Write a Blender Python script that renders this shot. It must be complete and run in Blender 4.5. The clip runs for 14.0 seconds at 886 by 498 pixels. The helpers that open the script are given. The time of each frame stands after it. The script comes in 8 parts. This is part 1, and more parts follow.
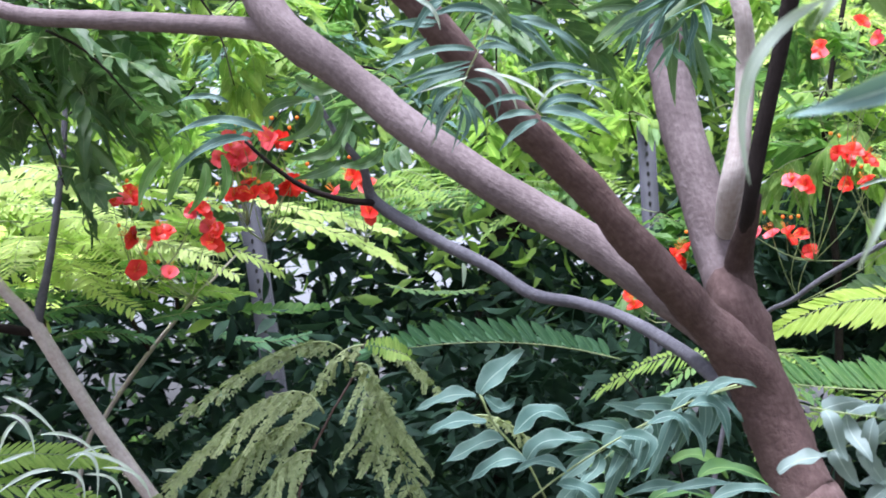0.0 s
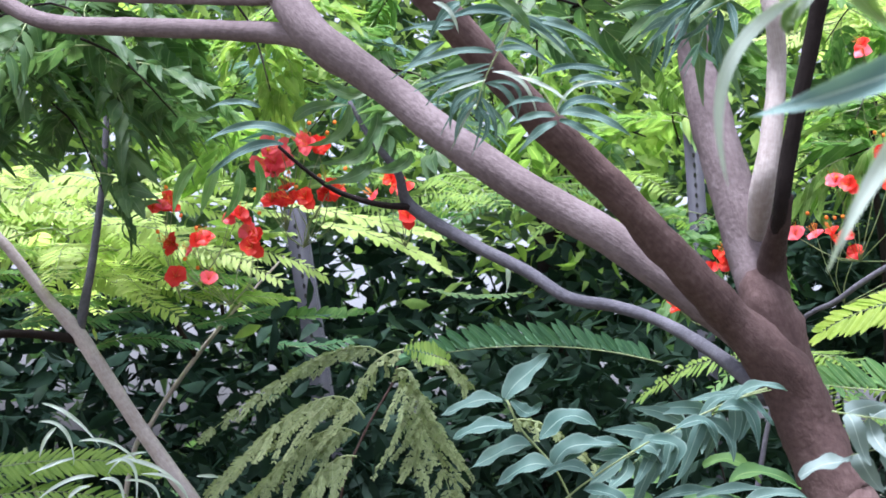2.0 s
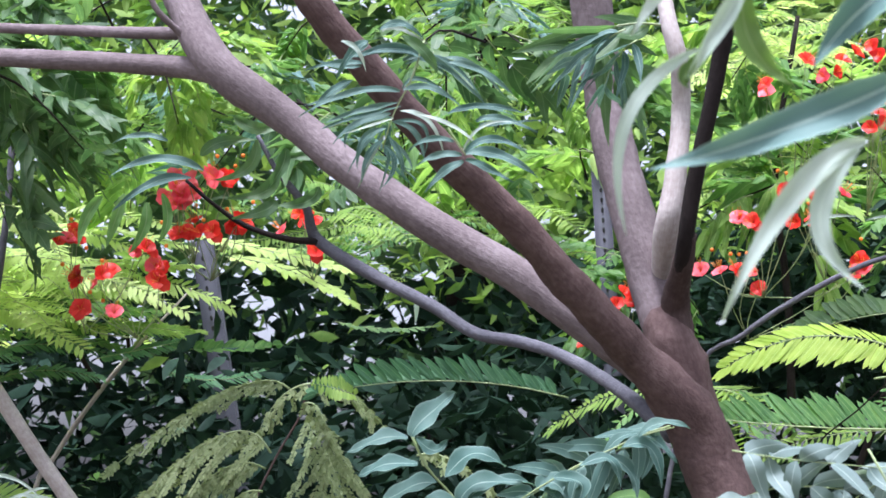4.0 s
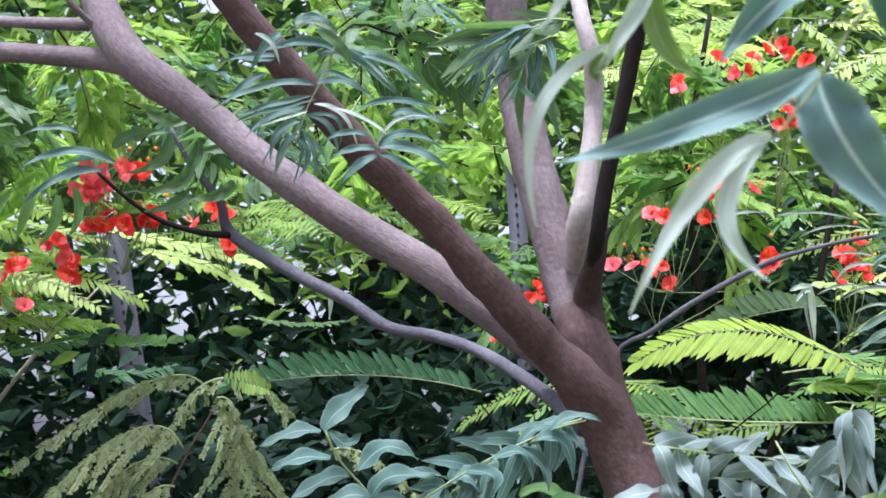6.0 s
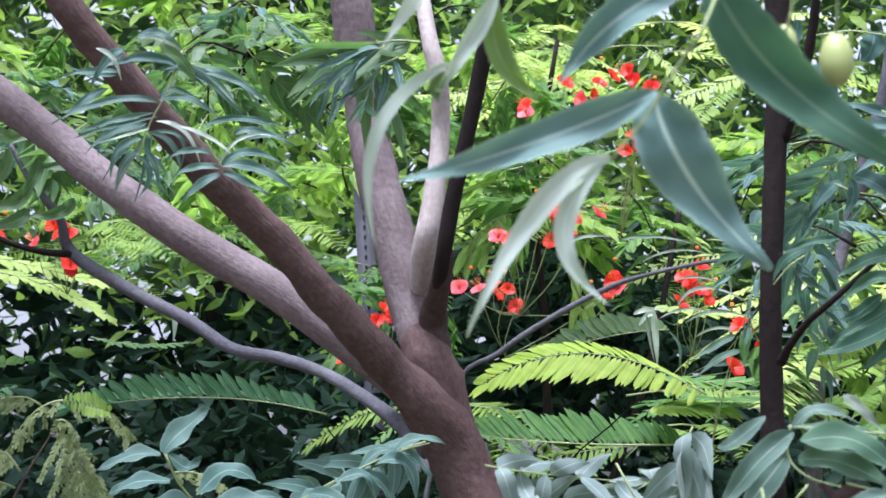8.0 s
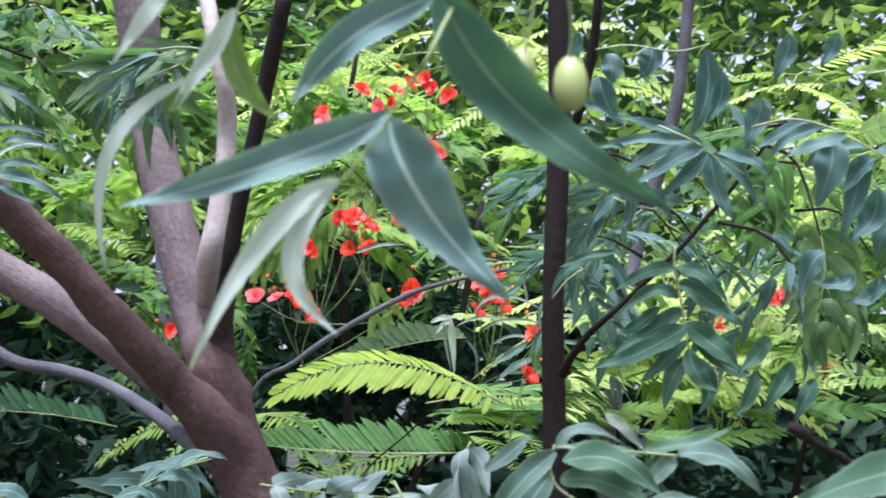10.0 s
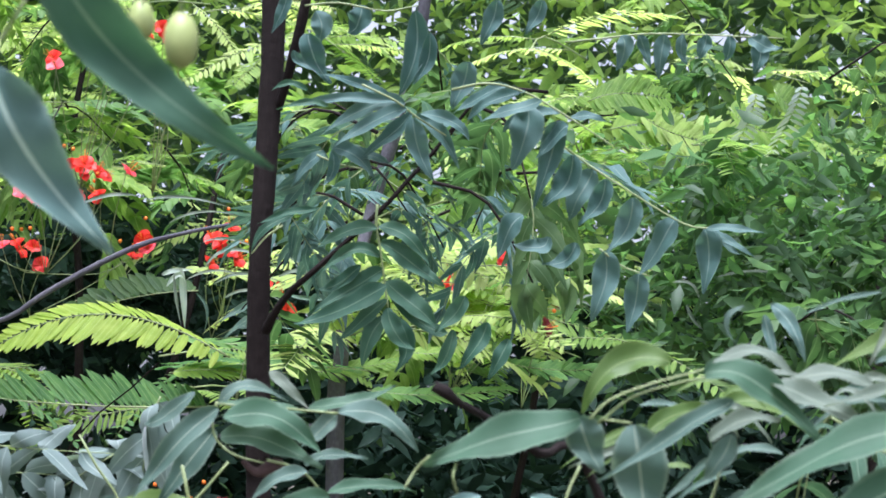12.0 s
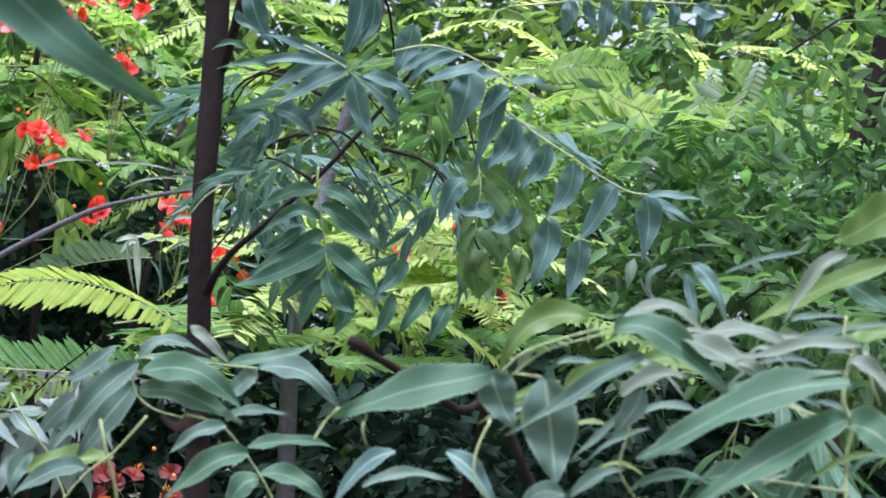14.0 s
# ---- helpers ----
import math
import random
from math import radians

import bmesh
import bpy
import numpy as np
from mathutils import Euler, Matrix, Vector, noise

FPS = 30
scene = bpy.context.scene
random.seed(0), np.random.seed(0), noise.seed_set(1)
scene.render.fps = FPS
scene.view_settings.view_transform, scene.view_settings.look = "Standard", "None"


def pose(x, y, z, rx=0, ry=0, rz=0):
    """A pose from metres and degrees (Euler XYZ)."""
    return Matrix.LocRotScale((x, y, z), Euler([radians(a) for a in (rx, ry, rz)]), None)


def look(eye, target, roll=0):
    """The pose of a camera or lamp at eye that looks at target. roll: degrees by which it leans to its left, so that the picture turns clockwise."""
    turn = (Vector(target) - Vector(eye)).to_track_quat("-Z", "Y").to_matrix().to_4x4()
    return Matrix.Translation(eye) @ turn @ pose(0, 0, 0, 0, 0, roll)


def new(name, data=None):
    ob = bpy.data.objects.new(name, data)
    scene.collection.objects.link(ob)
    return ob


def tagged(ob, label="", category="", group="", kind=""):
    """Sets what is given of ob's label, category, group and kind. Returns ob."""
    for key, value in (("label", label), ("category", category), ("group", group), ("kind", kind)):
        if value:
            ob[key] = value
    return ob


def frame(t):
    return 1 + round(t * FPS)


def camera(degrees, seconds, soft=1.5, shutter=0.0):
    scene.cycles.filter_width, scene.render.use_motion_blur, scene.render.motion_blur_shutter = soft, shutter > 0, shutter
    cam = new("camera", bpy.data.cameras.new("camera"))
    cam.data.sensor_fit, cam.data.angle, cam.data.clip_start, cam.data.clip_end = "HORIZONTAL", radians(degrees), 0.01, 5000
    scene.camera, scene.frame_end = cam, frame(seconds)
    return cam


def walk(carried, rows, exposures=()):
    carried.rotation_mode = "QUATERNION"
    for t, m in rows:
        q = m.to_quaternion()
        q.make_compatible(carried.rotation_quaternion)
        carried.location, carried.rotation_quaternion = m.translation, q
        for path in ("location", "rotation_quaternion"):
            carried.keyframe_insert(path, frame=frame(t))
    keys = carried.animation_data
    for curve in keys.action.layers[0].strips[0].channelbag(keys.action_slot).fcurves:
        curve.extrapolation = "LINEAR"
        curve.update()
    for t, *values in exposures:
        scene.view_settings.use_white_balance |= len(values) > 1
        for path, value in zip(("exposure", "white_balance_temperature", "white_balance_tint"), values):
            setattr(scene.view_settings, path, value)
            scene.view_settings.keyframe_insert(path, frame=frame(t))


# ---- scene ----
cam = camera(30, 14.0, soft=1.6, shutter=0.3)
cam.data.dof.use_dof, cam.data.dof.focus_distance, cam.data.dof.aperture_fstop = True, 2.6, 26
PATH = [
    (0.0, pose(-0.070, -0.022, 1.489, 97.57, 0, 7.88) @ pose(0, 0, 0, 0, 0, 1.25)),
    (0.5, pose(-0.061, -0.016, 1.492, 96.82, 0, 9.86) @ pose(0, 0, 0, 0, 0, 1.18)),
    (1.0, pose(-0.050, -0.011, 1.491, 97.10, 0, 11.31) @ pose(0, 0, 0, 0, 0, 1.26)),
    (1.5, pose(-0.041, -0.008, 1.492, 97.49, 0, 10.67) @ pose(0, 0, 0, 0, 0, 1.32)),
    (2.0, pose(-0.034, -0.004, 1.492, 97.65, 0, 9.96) @ pose(0, 0, 0, 0, 0, 1.06)),
    (2.5, pose(-0.030, -0.001, 1.488, 96.50, 0, 8.93) @ pose(0, 0, 0, 0, 0, 0.92)),
    (3.0, pose(-0.033, -0.004, 1.494, 97.46, 0, 8.46) @ pose(0, 0, 0, 0, 0, 0.78)),
    (3.5, pose(-0.033, -0.006, 1.497, 98.17, 0, 6.96) @ pose(0, 0, 0, 0, 0, 1.11)),
    (3.7, pose(-0.030, -0.007, 1.499, 98.77, 0, 7.04) @ pose(0, 0, 0, 0, 0, 1.01)),
    (5.8, pose(-0.029, -0.011, 1.497, 98.60, 0, 3.74) @ pose(0, 0, 0, 0, 0, 0.76)),
    (6.0, pose(-0.028, -0.011, 1.497, 98.64, 0, 3.85) @ pose(0, 0, 0, 0, 0, 0.72)),
    (6.5, pose(-0.029, -0.008, 1.496, 98.35, 0, 3.58) @ pose(0, 0, 0, 0, 0, 0.78)),
    (7.0, pose(-0.034, -0.010, 1.498, 99.40, 0, 2.21) @ pose(0, 0, 0, 0, 0, 1.14)),
    (7.5, pose(-0.031, -0.004, 1.498, 99.84, 0, -0.37) @ pose(0, 0, 0, 0, 0, 0.83)),
    (7.7, pose(-0.028, -0.003, 1.497, 99.52, 0, -0.84) @ pose(0, 0, 0, 0, 0, 0.67)),
    (9.8, pose(0.005, 0.019, 1.509, 99.36, 0, -7.04) @ pose(0, 0, 0, 0, 0, -0.80)),
    (10.0, pose(0.009, 0.017, 1.510, 99.57, 0, -7.99) @ pose(0, 0, 0, 0, 0, -0.69)),
    (10.5, pose(0.021, 0.014, 1.515, 99.51, 0, -10.10) @ pose(0, 0, 0, 0, 0, -0.69)),
    (11.0, pose(0.034, 0.015, 1.514, 98.76, 0, -11.86) @ pose(0, 0, 0, 0, 0, -0.49)),
    (11.5, pose(0.053, 0.012, 1.511, 98.16, 0, -14.45) @ pose(0, 0, 0, 0, 0, -0.43)),
    (12.0, pose(0.065, 0.005, 1.511, 97.93, 0, -16.25) @ pose(0, 0, 0, 0, 0, -0.42)),
    (12.5, pose(0.083, 0.010, 1.507, 96.44, 0, -16.42) @ pose(0, 0, 0, 0, 0, -0.00)),
    (13.0, pose(0.093, 0.004, 1.501, 96.01, 0, -19.17) @ pose(0, 0, 0, 0, 0, 0.49)),
    (13.5, pose(0.092, 0.009, 1.497, 96.69, 0, -18.69) @ pose(0, 0, 0, 0, 0, 0.73)),
    (14.0, pose(0.093, 0.004, 1.500, 97.11, 0, -17.31) @ pose(0, 0, 0, 0, 0, 0.23)),
]
walk(cam, PATH, [(0, 1.38, 5600, 20), (4, 1.31, 5600, 20), (8, 1.14, 5560, 20), (12, 1.06, 5620, 19), (14, 1.06, 5580, 21)])

# ---- light ----
world = bpy.data.worlds.new("sky")
scene.world = world
world.use_nodes = True
wn = world.node_tree.nodes
sky = wn.new("ShaderNodeTexSky")
sky.sky_type, sky.sun_disc = "NISHITA", False
sky.sun_elevation, sky.sun_rotation = radians(72), radians(200)
sky.air_density, sky.dust_density = 1.0, 6.0
wn["Background"].inputs[1].default_value = 0.15
haze = wn.new("ShaderNodeHueSaturation")
haze.inputs["Saturation"].default_value = 0.22
world.node_tree.links.new(sky.outputs[0], haze.inputs["Color"])
world.node_tree.links.new(haze.outputs[0], wn["Background"].inputs[0])
sun = new("sun", bpy.data.lights.new("sun", "SUN"))
sun.data.energy, sun.data.angle, sun.data.color = 2.9, radians(14), (1.0, 0.97, 0.92)
sun.matrix_world = look((-1.0, -2.7, 9.4), (0, 0, 0))


# ---- materials ----
def node_mat(name):
    m = bpy.data.materials.new(name)
    m.use_nodes = True
    nt = m.node_tree
    return m, nt.nodes, nt.links, nt.nodes["Principled BSDF"]


def ramp_node(n, stops):
    r = n.new("ShaderNodeValToRGB")
    r.color_ramp.elements[0].position, r.color_ramp.elements[0].color = stops[0][0], (*stops[0][1], 1)
    r.color_ramp.elements[1].position, r.color_ramp.elements[1].color = stops[-1][0], (*stops[-1][1], 1)
    for pos, col in stops[1:-1]:
        r.color_ramp.elements.new(pos).color = (*col, 1)
    return r


def math_node(n, l, op, a, b):
    q = n.new("ShaderNodeMath")
    q.operation = op
    for i, v in enumerate((a, b)):
        if isinstance(v, (int, float)):
            q.inputs[i].default_value = v
        else:
            l.new(v, q.inputs[i])
    return q.outputs[0]


def leaf_mat(name, dark, mid, light, rib, gloss=0.42, thin=0.4, glow=1.6, ribw=0.07, shine=0.5, sheen=0.0, edge=0.0):
    """A living leaf: green skin with a paler midrib and side veins, light coming through it."""
    m, n, l, p = node_mat(name)
    info, geo = n.new("ShaderNodeObjectInfo"), n.new("ShaderNodeNewGeometry")
    tex = n.new("ShaderNodeTexCoord")
    nz = n.new("ShaderNodeTexNoise")
    nz.inputs["Scale"].default_value, nz.inputs["Detail"].default_value = 38, 5
    l.new(tex.outputs["Object"], nz.inputs["Vector"])
    mix = math_node(n, l, "ADD", math_node(n, l, "MULTIPLY", info.outputs["Random"], 0.45),
                    math_node(n, l, "MULTIPLY", geo.outputs["Random Per Island"], 0.35))
    mix = math_node(n, l, "ADD", mix, math_node(n, l, "MULTIPLY", math_node(n, l, "SUBTRACT", nz.outputs["Fac"], 0.35), 0.9))
    r = ramp_node(n, [(0.0, dark), (0.45, mid), (1.0, light)])
    l.new(mix, r.inputs[0])
    sep = n.new("ShaderNodeSeparateXYZ")
    l.new(tex.outputs["UV"], sep.inputs[0])
    off = math_node(n, l, "ABSOLUTE", math_node(n, l, "SUBTRACT", sep.outputs[0], 0.5), 0)
    line = n.new("ShaderNodeMapRange")
    line.inputs[1].default_value, line.inputs[2].default_value = ribw, ribw * 0.35
    l.new(off, line.inputs[0])
    side = math_node(n, l, "SUBTRACT", math_node(n, l, "MULTIPLY", sep.outputs[1], 16), math_node(n, l, "MULTIPLY", off, 9))
    vein = math_node(n, l, "POWER", math_node(n, l, "ABSOLUTE", math_node(n, l, "SINE", math_node(n, l, "MULTIPLY", side, 3.14159), 0), 0), 14.0)
    both = math_node(n, l, "MAXIMUM", line.outputs[0], math_node(n, l, "SUBTRACT", 0.16, math_node(n, l, "MULTIPLY", vein, -0.012)))
    both = math_node(n, l, "SUBTRACT", both, 0.16)
    if edge:
        rim = n.new("ShaderNodeMapRange")
        rim.inputs[1].default_value, rim.inputs[2].default_value, rim.inputs[4].default_value = 0.40, 0.49, edge
        l.new(off, rim.inputs[0])
        both = math_node(n, l, "MAXIMUM", both, rim.outputs[0])
    mx = n.new("ShaderNodeMix")
    mx.data_type = "RGBA"
    mx.inputs[7].default_value = (*rib, 1)
    l.new(both, mx.inputs[0])
    l.new(r.outputs[0], mx.inputs[6])
    l.new(mx.outputs[2], p.inputs["Base Color"])
    p.inputs["Roughness"].default_value = gloss
    p.inputs["Specular IOR Level"].default_value = shine
    p.inputs["Sheen Weight"].default_value, p.inputs["Sheen Roughness"].default_value = sheen, 0.4
    bump = n.new("ShaderNodeBump")
    bump.inputs["Strength"].default_value, bump.inputs["Distance"].default_value = 0.35, 0.002
    l.new(math_node(n, l, "ADD", math_node(n, l, "MULTIPLY", vein, -0.05), nz.outputs["Fac"]), bump.inputs["Height"])
    l.new(bump.outputs[0], p.inputs["Normal"])
    tr = n.new("ShaderNodeBsdfTranslucent")
    lift = n.new("ShaderNodeMix")
    lift.data_type, lift.blend_type = "RGBA", "MULTIPLY"
    lift.inputs[0].default_value = 1
    lift.inputs[7].default_value = (1.2 * glow, 1.28 * glow, 0.8 * glow, 1)
    l.new(mx.outputs[2], lift.inputs[6])
    l.new(lift.outputs[2], tr.inputs["Color"])
    ms = n.new("ShaderNodeMixShader")
    ms.inputs[0].default_value = thin
    l.new(p.outputs[0], ms.inputs[1])
    l.new(tr.outputs[0], ms.inputs[2])
    l.new(ms.outputs[0], n["Material Output"].inputs[0])
    return m


def bark_mat(name, a, b, c, scale=1.0, rough=0.85):
    """Bark: fibres along the stem, fine rings across it and blotches."""
    m, n, l, p = node_mat(name)
    tex = n.new("ShaderNodeTexCoord")
    n1, n2, n3 = [n.new("ShaderNodeTexNoise") for _ in range(3)]
    n1.inputs["Scale"].default_value, n1.inputs["Detail"].default_value = 16 * scale, 6
    l.new(tex.outputs["Object"], n1.inputs["Vector"])
    sep = n.new("ShaderNodeSeparateXYZ")
    l.new(tex.outputs["UV"], sep.inputs[0])
    turn = math_node(n, l, "MULTIPLY", sep.outputs[0], math.tau)
    for q, across, along in ((n2, 6.0, 60.0),):
        at = n.new("ShaderNodeCombineXYZ")
        l.new(math_node(n, l, "MULTIPLY", math_node(n, l, "SINE", turn, 0), across), at.inputs[0])
        l.new(math_node(n, l, "MULTIPLY", math_node(n, l, "COSINE", turn, 0), across), at.inputs[1])
        l.new(math_node(n, l, "MULTIPLY", sep.outputs[1], along * scale), at.inputs[2])
        q.inputs["Scale"].default_value, q.inputs["Detail"].default_value, q.inputs["Roughness"].default_value = 1.0, 7, 0.62
        l.new(at.outputs[0], q.inputs["Vector"])
    n3.inputs["Scale"].default_value, n3.inputs["Detail"].default_value = 130 * scale, 6
    l.new(tex.outputs["Object"], n3.inputs["Vector"])
    grain = math_node(n, l, "ADD", math_node(n, l, "MULTIPLY", n2.outputs["Fac"], 0.45), math_node(n, l, "MULTIPLY", n3.outputs["Fac"], 0.55))
    s = math_node(n, l, "ADD", math_node(n, l, "MULTIPLY", n1.outputs["Fac"], 0.42), math_node(n, l, "MULTIPLY", grain, 0.58))
    r = ramp_node(n, [(0.30, a), (0.5, b), (0.70, c)])
    l.new(s, r.inputs[0])
    l.new(r.outputs[0], p.inputs["Base Color"])
    p.inputs["Roughness"].default_value, p.inputs["Specular IOR Level"].default_value = rough, 0.2
    bump = n.new("ShaderNodeBump")
    bump.inputs["Strength"].default_value, bump.inputs["Distance"].default_value = 0.7, 0.004
    l.new(grain, bump.inputs["Height"])
    l.new(bump.outputs[0], p.inputs["Normal"])
    return m


def plain_mat(name, a, b, scale, rough, metal=0.0, thin=0.0, bumpy=0.2):
    m, n, l, p = node_mat(name)
    tex, nz = n.new("ShaderNodeTexCoord"), n.new("ShaderNodeTexNoise")
    info = n.new("ShaderNodeObjectInfo")
    nz.inputs["Scale"].default_value, nz.inputs["Detail"].default_value = scale, 6
    l.new(tex.outputs["Object"], nz.inputs["Vector"])
    r = ramp_node(n, [(0.25, a), (0.75, b)])
    l.new(math_node(n, l, "ADD", nz.outputs["Fac"], math_node(n, l, "MULTIPLY", math_node(n, l, "SUBTRACT", info.outputs["Random"], 0.5), 0.3)), r.inputs[0])
    l.new(r.outputs[0], p.inputs["Base Color"])
    p.inputs["Roughness"].default_value, p.inputs["Metallic"].default_value = rough, metal
    bump = n.new("ShaderNodeBump")
    bump.inputs["Strength"].default_value, bump.inputs["Distance"].default_value = bumpy, 0.003
    l.new(nz.outputs["Fac"], bump.inputs["Height"])
    l.new(bump.outputs[0], p.inputs["Normal"])
    if thin:
        tr, ms = n.new("ShaderNodeBsdfTranslucent"), n.new("ShaderNodeMixShader")
        ms.inputs[0].default_value = thin
        l.new(r.outputs[0], tr.inputs["Color"])
        l.new(p.outputs[0], ms.inputs[1])
        l.new(tr.outputs[0], ms.inputs[2])
        l.new(ms.outputs[0], n["Material Output"].inputs[0])
    return m


M_NEEM = leaf_mat("neem_leaf", (0.030, 0.072, 0.030), (0.058, 0.118, 0.046), (0.115, 0.190, 0.070), (0.13, 0.20, 0.10), 0.5, 0.42, 1.5, 0.05, 0.35)
M_MID = leaf_mat("green_leaf", (0.050, 0.115, 0.038), (0.092, 0.185, 0.055), (0.155, 0.265, 0.08), (0.18, 0.28, 0.12), 0.55, 0.42, 1.5, 0.05, 0.28)
# blue in the next three greens is the sky's sheen, put into the colour
M_BLUE = leaf_mat("bluish_leaf", (0.032, 0.086, 0.076), (0.058, 0.126, 0.112), (0.110, 0.190, 0.172), (0.18, 0.26, 0.23), 0.6, 0.28, 1.4, 0.045, 0.3, 0.15, 0.4)
M_NEAR = leaf_mat("near_leaf", (0.072, 0.142, 0.130), (0.102, 0.182, 0.166), (0.145, 0.230, 0.205), (0.38, 0.49, 0.42), 0.6, 0.2, 1.4, 0.055, 0.28, 0.1, 0.3)
M_TEAL = leaf_mat("teal_leaf", (0.038, 0.090, 0.076), (0.066, 0.130, 0.110), (0.118, 0.190, 0.160), (0.22, 0.31, 0.26), 0.62, 0.25, 1.4, 0.04, 0.28, 0.1, 0.5)
M_SHOOT = leaf_mat("shoot_leaf", (0.032, 0.082, 0.046), (0.055, 0.122, 0.072), (0.105, 0.176, 0.118), (0.19, 0.27, 0.19), 0.62, 0.3, 1.4, 0.04, 0.28, 0.15, 0.45)
# grey and pale copies of the shoot leaf, coloured for its windblown sheen
M_GREY = leaf_mat("grey_leaf", (0.046, 0.094, 0.074), (0.074, 0.132, 0.106), (0.125, 0.190, 0.155), (0.25, 0.31, 0.24), 0.62, 0.28, 1.4, 0.04, 0.28, 0.2, 0.45)
M_PALEG = leaf_mat("pale_leaf", (0.088, 0.128, 0.092), (0.142, 0.182, 0.140), (0.220, 0.26, 0.205), (0.30, 0.35, 0.27), 0.62, 0.28, 1.4, 0.04, 0.28, 0.25, 0.4)
# olive copy of the shoot leaf with sunlight kept in its colour
M_LEAFG = leaf_mat("sunlit_leaf", (0.055, 0.105, 0.028), (0.095, 0.165, 0.04), (0.15, 0.235, 0.06), (0.2, 0.28, 0.1), 0.5, 0.4, 1.4, 0.05, 0.35, 0.1, 0.4)
# darker copy of the neem leaf with shade kept in its colour
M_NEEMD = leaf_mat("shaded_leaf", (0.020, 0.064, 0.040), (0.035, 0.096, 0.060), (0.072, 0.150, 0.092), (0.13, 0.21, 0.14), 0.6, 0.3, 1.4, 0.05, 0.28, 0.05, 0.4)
# neem leaf paled in colour for the bright sky falling on it
M_SKYLIT = leaf_mat("skylit_leaf", (0.085, 0.135, 0.122), (0.145, 0.20, 0.182), (0.25, 0.31, 0.285), (0.31, 0.38, 0.34), 0.55, 0.25, 1.4, 0.045, 0.35, 0.3)
# lime copy of neem and fern leaves, sunlight put into its colour
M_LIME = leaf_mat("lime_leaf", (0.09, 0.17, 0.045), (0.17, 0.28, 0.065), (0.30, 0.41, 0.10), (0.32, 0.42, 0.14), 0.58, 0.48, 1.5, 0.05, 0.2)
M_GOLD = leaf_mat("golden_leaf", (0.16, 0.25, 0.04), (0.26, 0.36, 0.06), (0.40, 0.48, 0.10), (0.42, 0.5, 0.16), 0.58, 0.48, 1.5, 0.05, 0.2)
# fern leaf brightened and yellowed in colour for fronds in full light
M_SUN = leaf_mat("lit_frond_leaf", (0.24, 0.32, 0.10), (0.37, 0.46, 0.16), (0.50, 0.58, 0.24), (0.46, 0.53, 0.22), 0.58, 0.5, 1.5, 0.05, 0.2)
# pale leaf undersides, raised in colour for sheen and for lit strips too
M_UNDER = leaf_mat("underside_lit_leaf", (0.26, 0.33, 0.28), (0.36, 0.43, 0.37), (0.45, 0.51, 0.45), (0.48, 0.55, 0.48), 0.55, 0.3, 1.4, 0.05, 0.3)
M_FERN = leaf_mat("fern_leaf", (0.055, 0.135, 0.055), (0.095, 0.20, 0.07), (0.17, 0.30, 0.09), (0.22, 0.34, 0.13), 0.58, 0.45, 1.5, 0.05, 0.2)
M_JADE = leaf_mat("jade_leaf", (0.040, 0.110, 0.058), (0.070, 0.160, 0.082), (0.120, 0.235, 0.120), (0.16, 0.28, 0.15), 0.55, 0.4, 1.5, 0.05, 0.25)
M_OLIVE = leaf_mat("olive_leaf", (0.15, 0.20, 0.098), (0.23, 0.285, 0.138), (0.33, 0.385, 0.195), (0.34, 0.37, 0.2), 0.65, 0.3, 1.3, 0.05, 0.3)
# leaf green taken nearly to black, deep shade put into the colour
M_DEEP = leaf_mat("deep_shade_leaf", (0.007, 0.018, 0.013), (0.013, 0.030, 0.021), (0.028, 0.058, 0.038), (0.028, 0.052, 0.036), 0.6, 0.12, 1.2, 0.07, 0.1)
M_BARK = bark_mat("neem_bark", (0.080, 0.062, 0.063), (0.148, 0.118, 0.119), (0.235, 0.196, 0.198))
M_BARKG = bark_mat("grey_bark", (0.050, 0.048, 0.056), (0.092, 0.090, 0.104), (0.155, 0.150, 0.168))
# browner neem bark, darkened further for shade on the trunk and leaning limb
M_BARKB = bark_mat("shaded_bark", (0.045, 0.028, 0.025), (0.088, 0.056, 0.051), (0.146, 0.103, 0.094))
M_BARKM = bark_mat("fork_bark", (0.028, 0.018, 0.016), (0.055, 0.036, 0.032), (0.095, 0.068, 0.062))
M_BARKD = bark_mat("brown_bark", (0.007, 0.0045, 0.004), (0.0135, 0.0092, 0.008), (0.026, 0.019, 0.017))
M_PALE = bark_mat("pale_bark", (0.26, 0.215, 0.195), (0.40, 0.355, 0.33), (0.55, 0.50, 0.47))
M_STEM = plain_mat("green_stem", (0.19, 0.25, 0.09), (0.30, 0.36, 0.17), 30, 0.5)
M_RED = plain_mat("red_petal", (0.62, 0.012, 0.008), (0.85, 0.045, 0.015), 40, 0.5, thin=0.35)
M_PINK = plain_mat("pink_petal", (0.80, 0.05, 0.08), (0.92, 0.18, 0.20), 40, 0.5, thin=0.35)
# red petals darkened to stand in for the shade on the low blooms
M_RED_SHADED = plain_mat("shaded_red_petal", (0.075, 0.003, 0.005), (0.15, 0.006, 0.008), 40, 0.65, thin=0.15)
M_ORANGE = plain_mat("orange_petal", (0.75, 0.12, 0.01), (0.9, 0.35, 0.03), 40, 0.5, thin=0.3)
M_FRUIT = plain_mat("green_fruit", (0.27, 0.33, 0.10), (0.36, 0.40, 0.15), 60, 0.45, bumpy=0.05)
# grey steel set darker, in place of the shade on the posts
M_STEEL = plain_mat("grey_steel", (0.028, 0.028, 0.040), (0.055, 0.055, 0.074), 14, 0.7, 0.1)
M_HOLE = plain_mat("dark_slot", (0.01, 0.01, 0.01), (0.02, 0.02, 0.02), 10, 0.9)
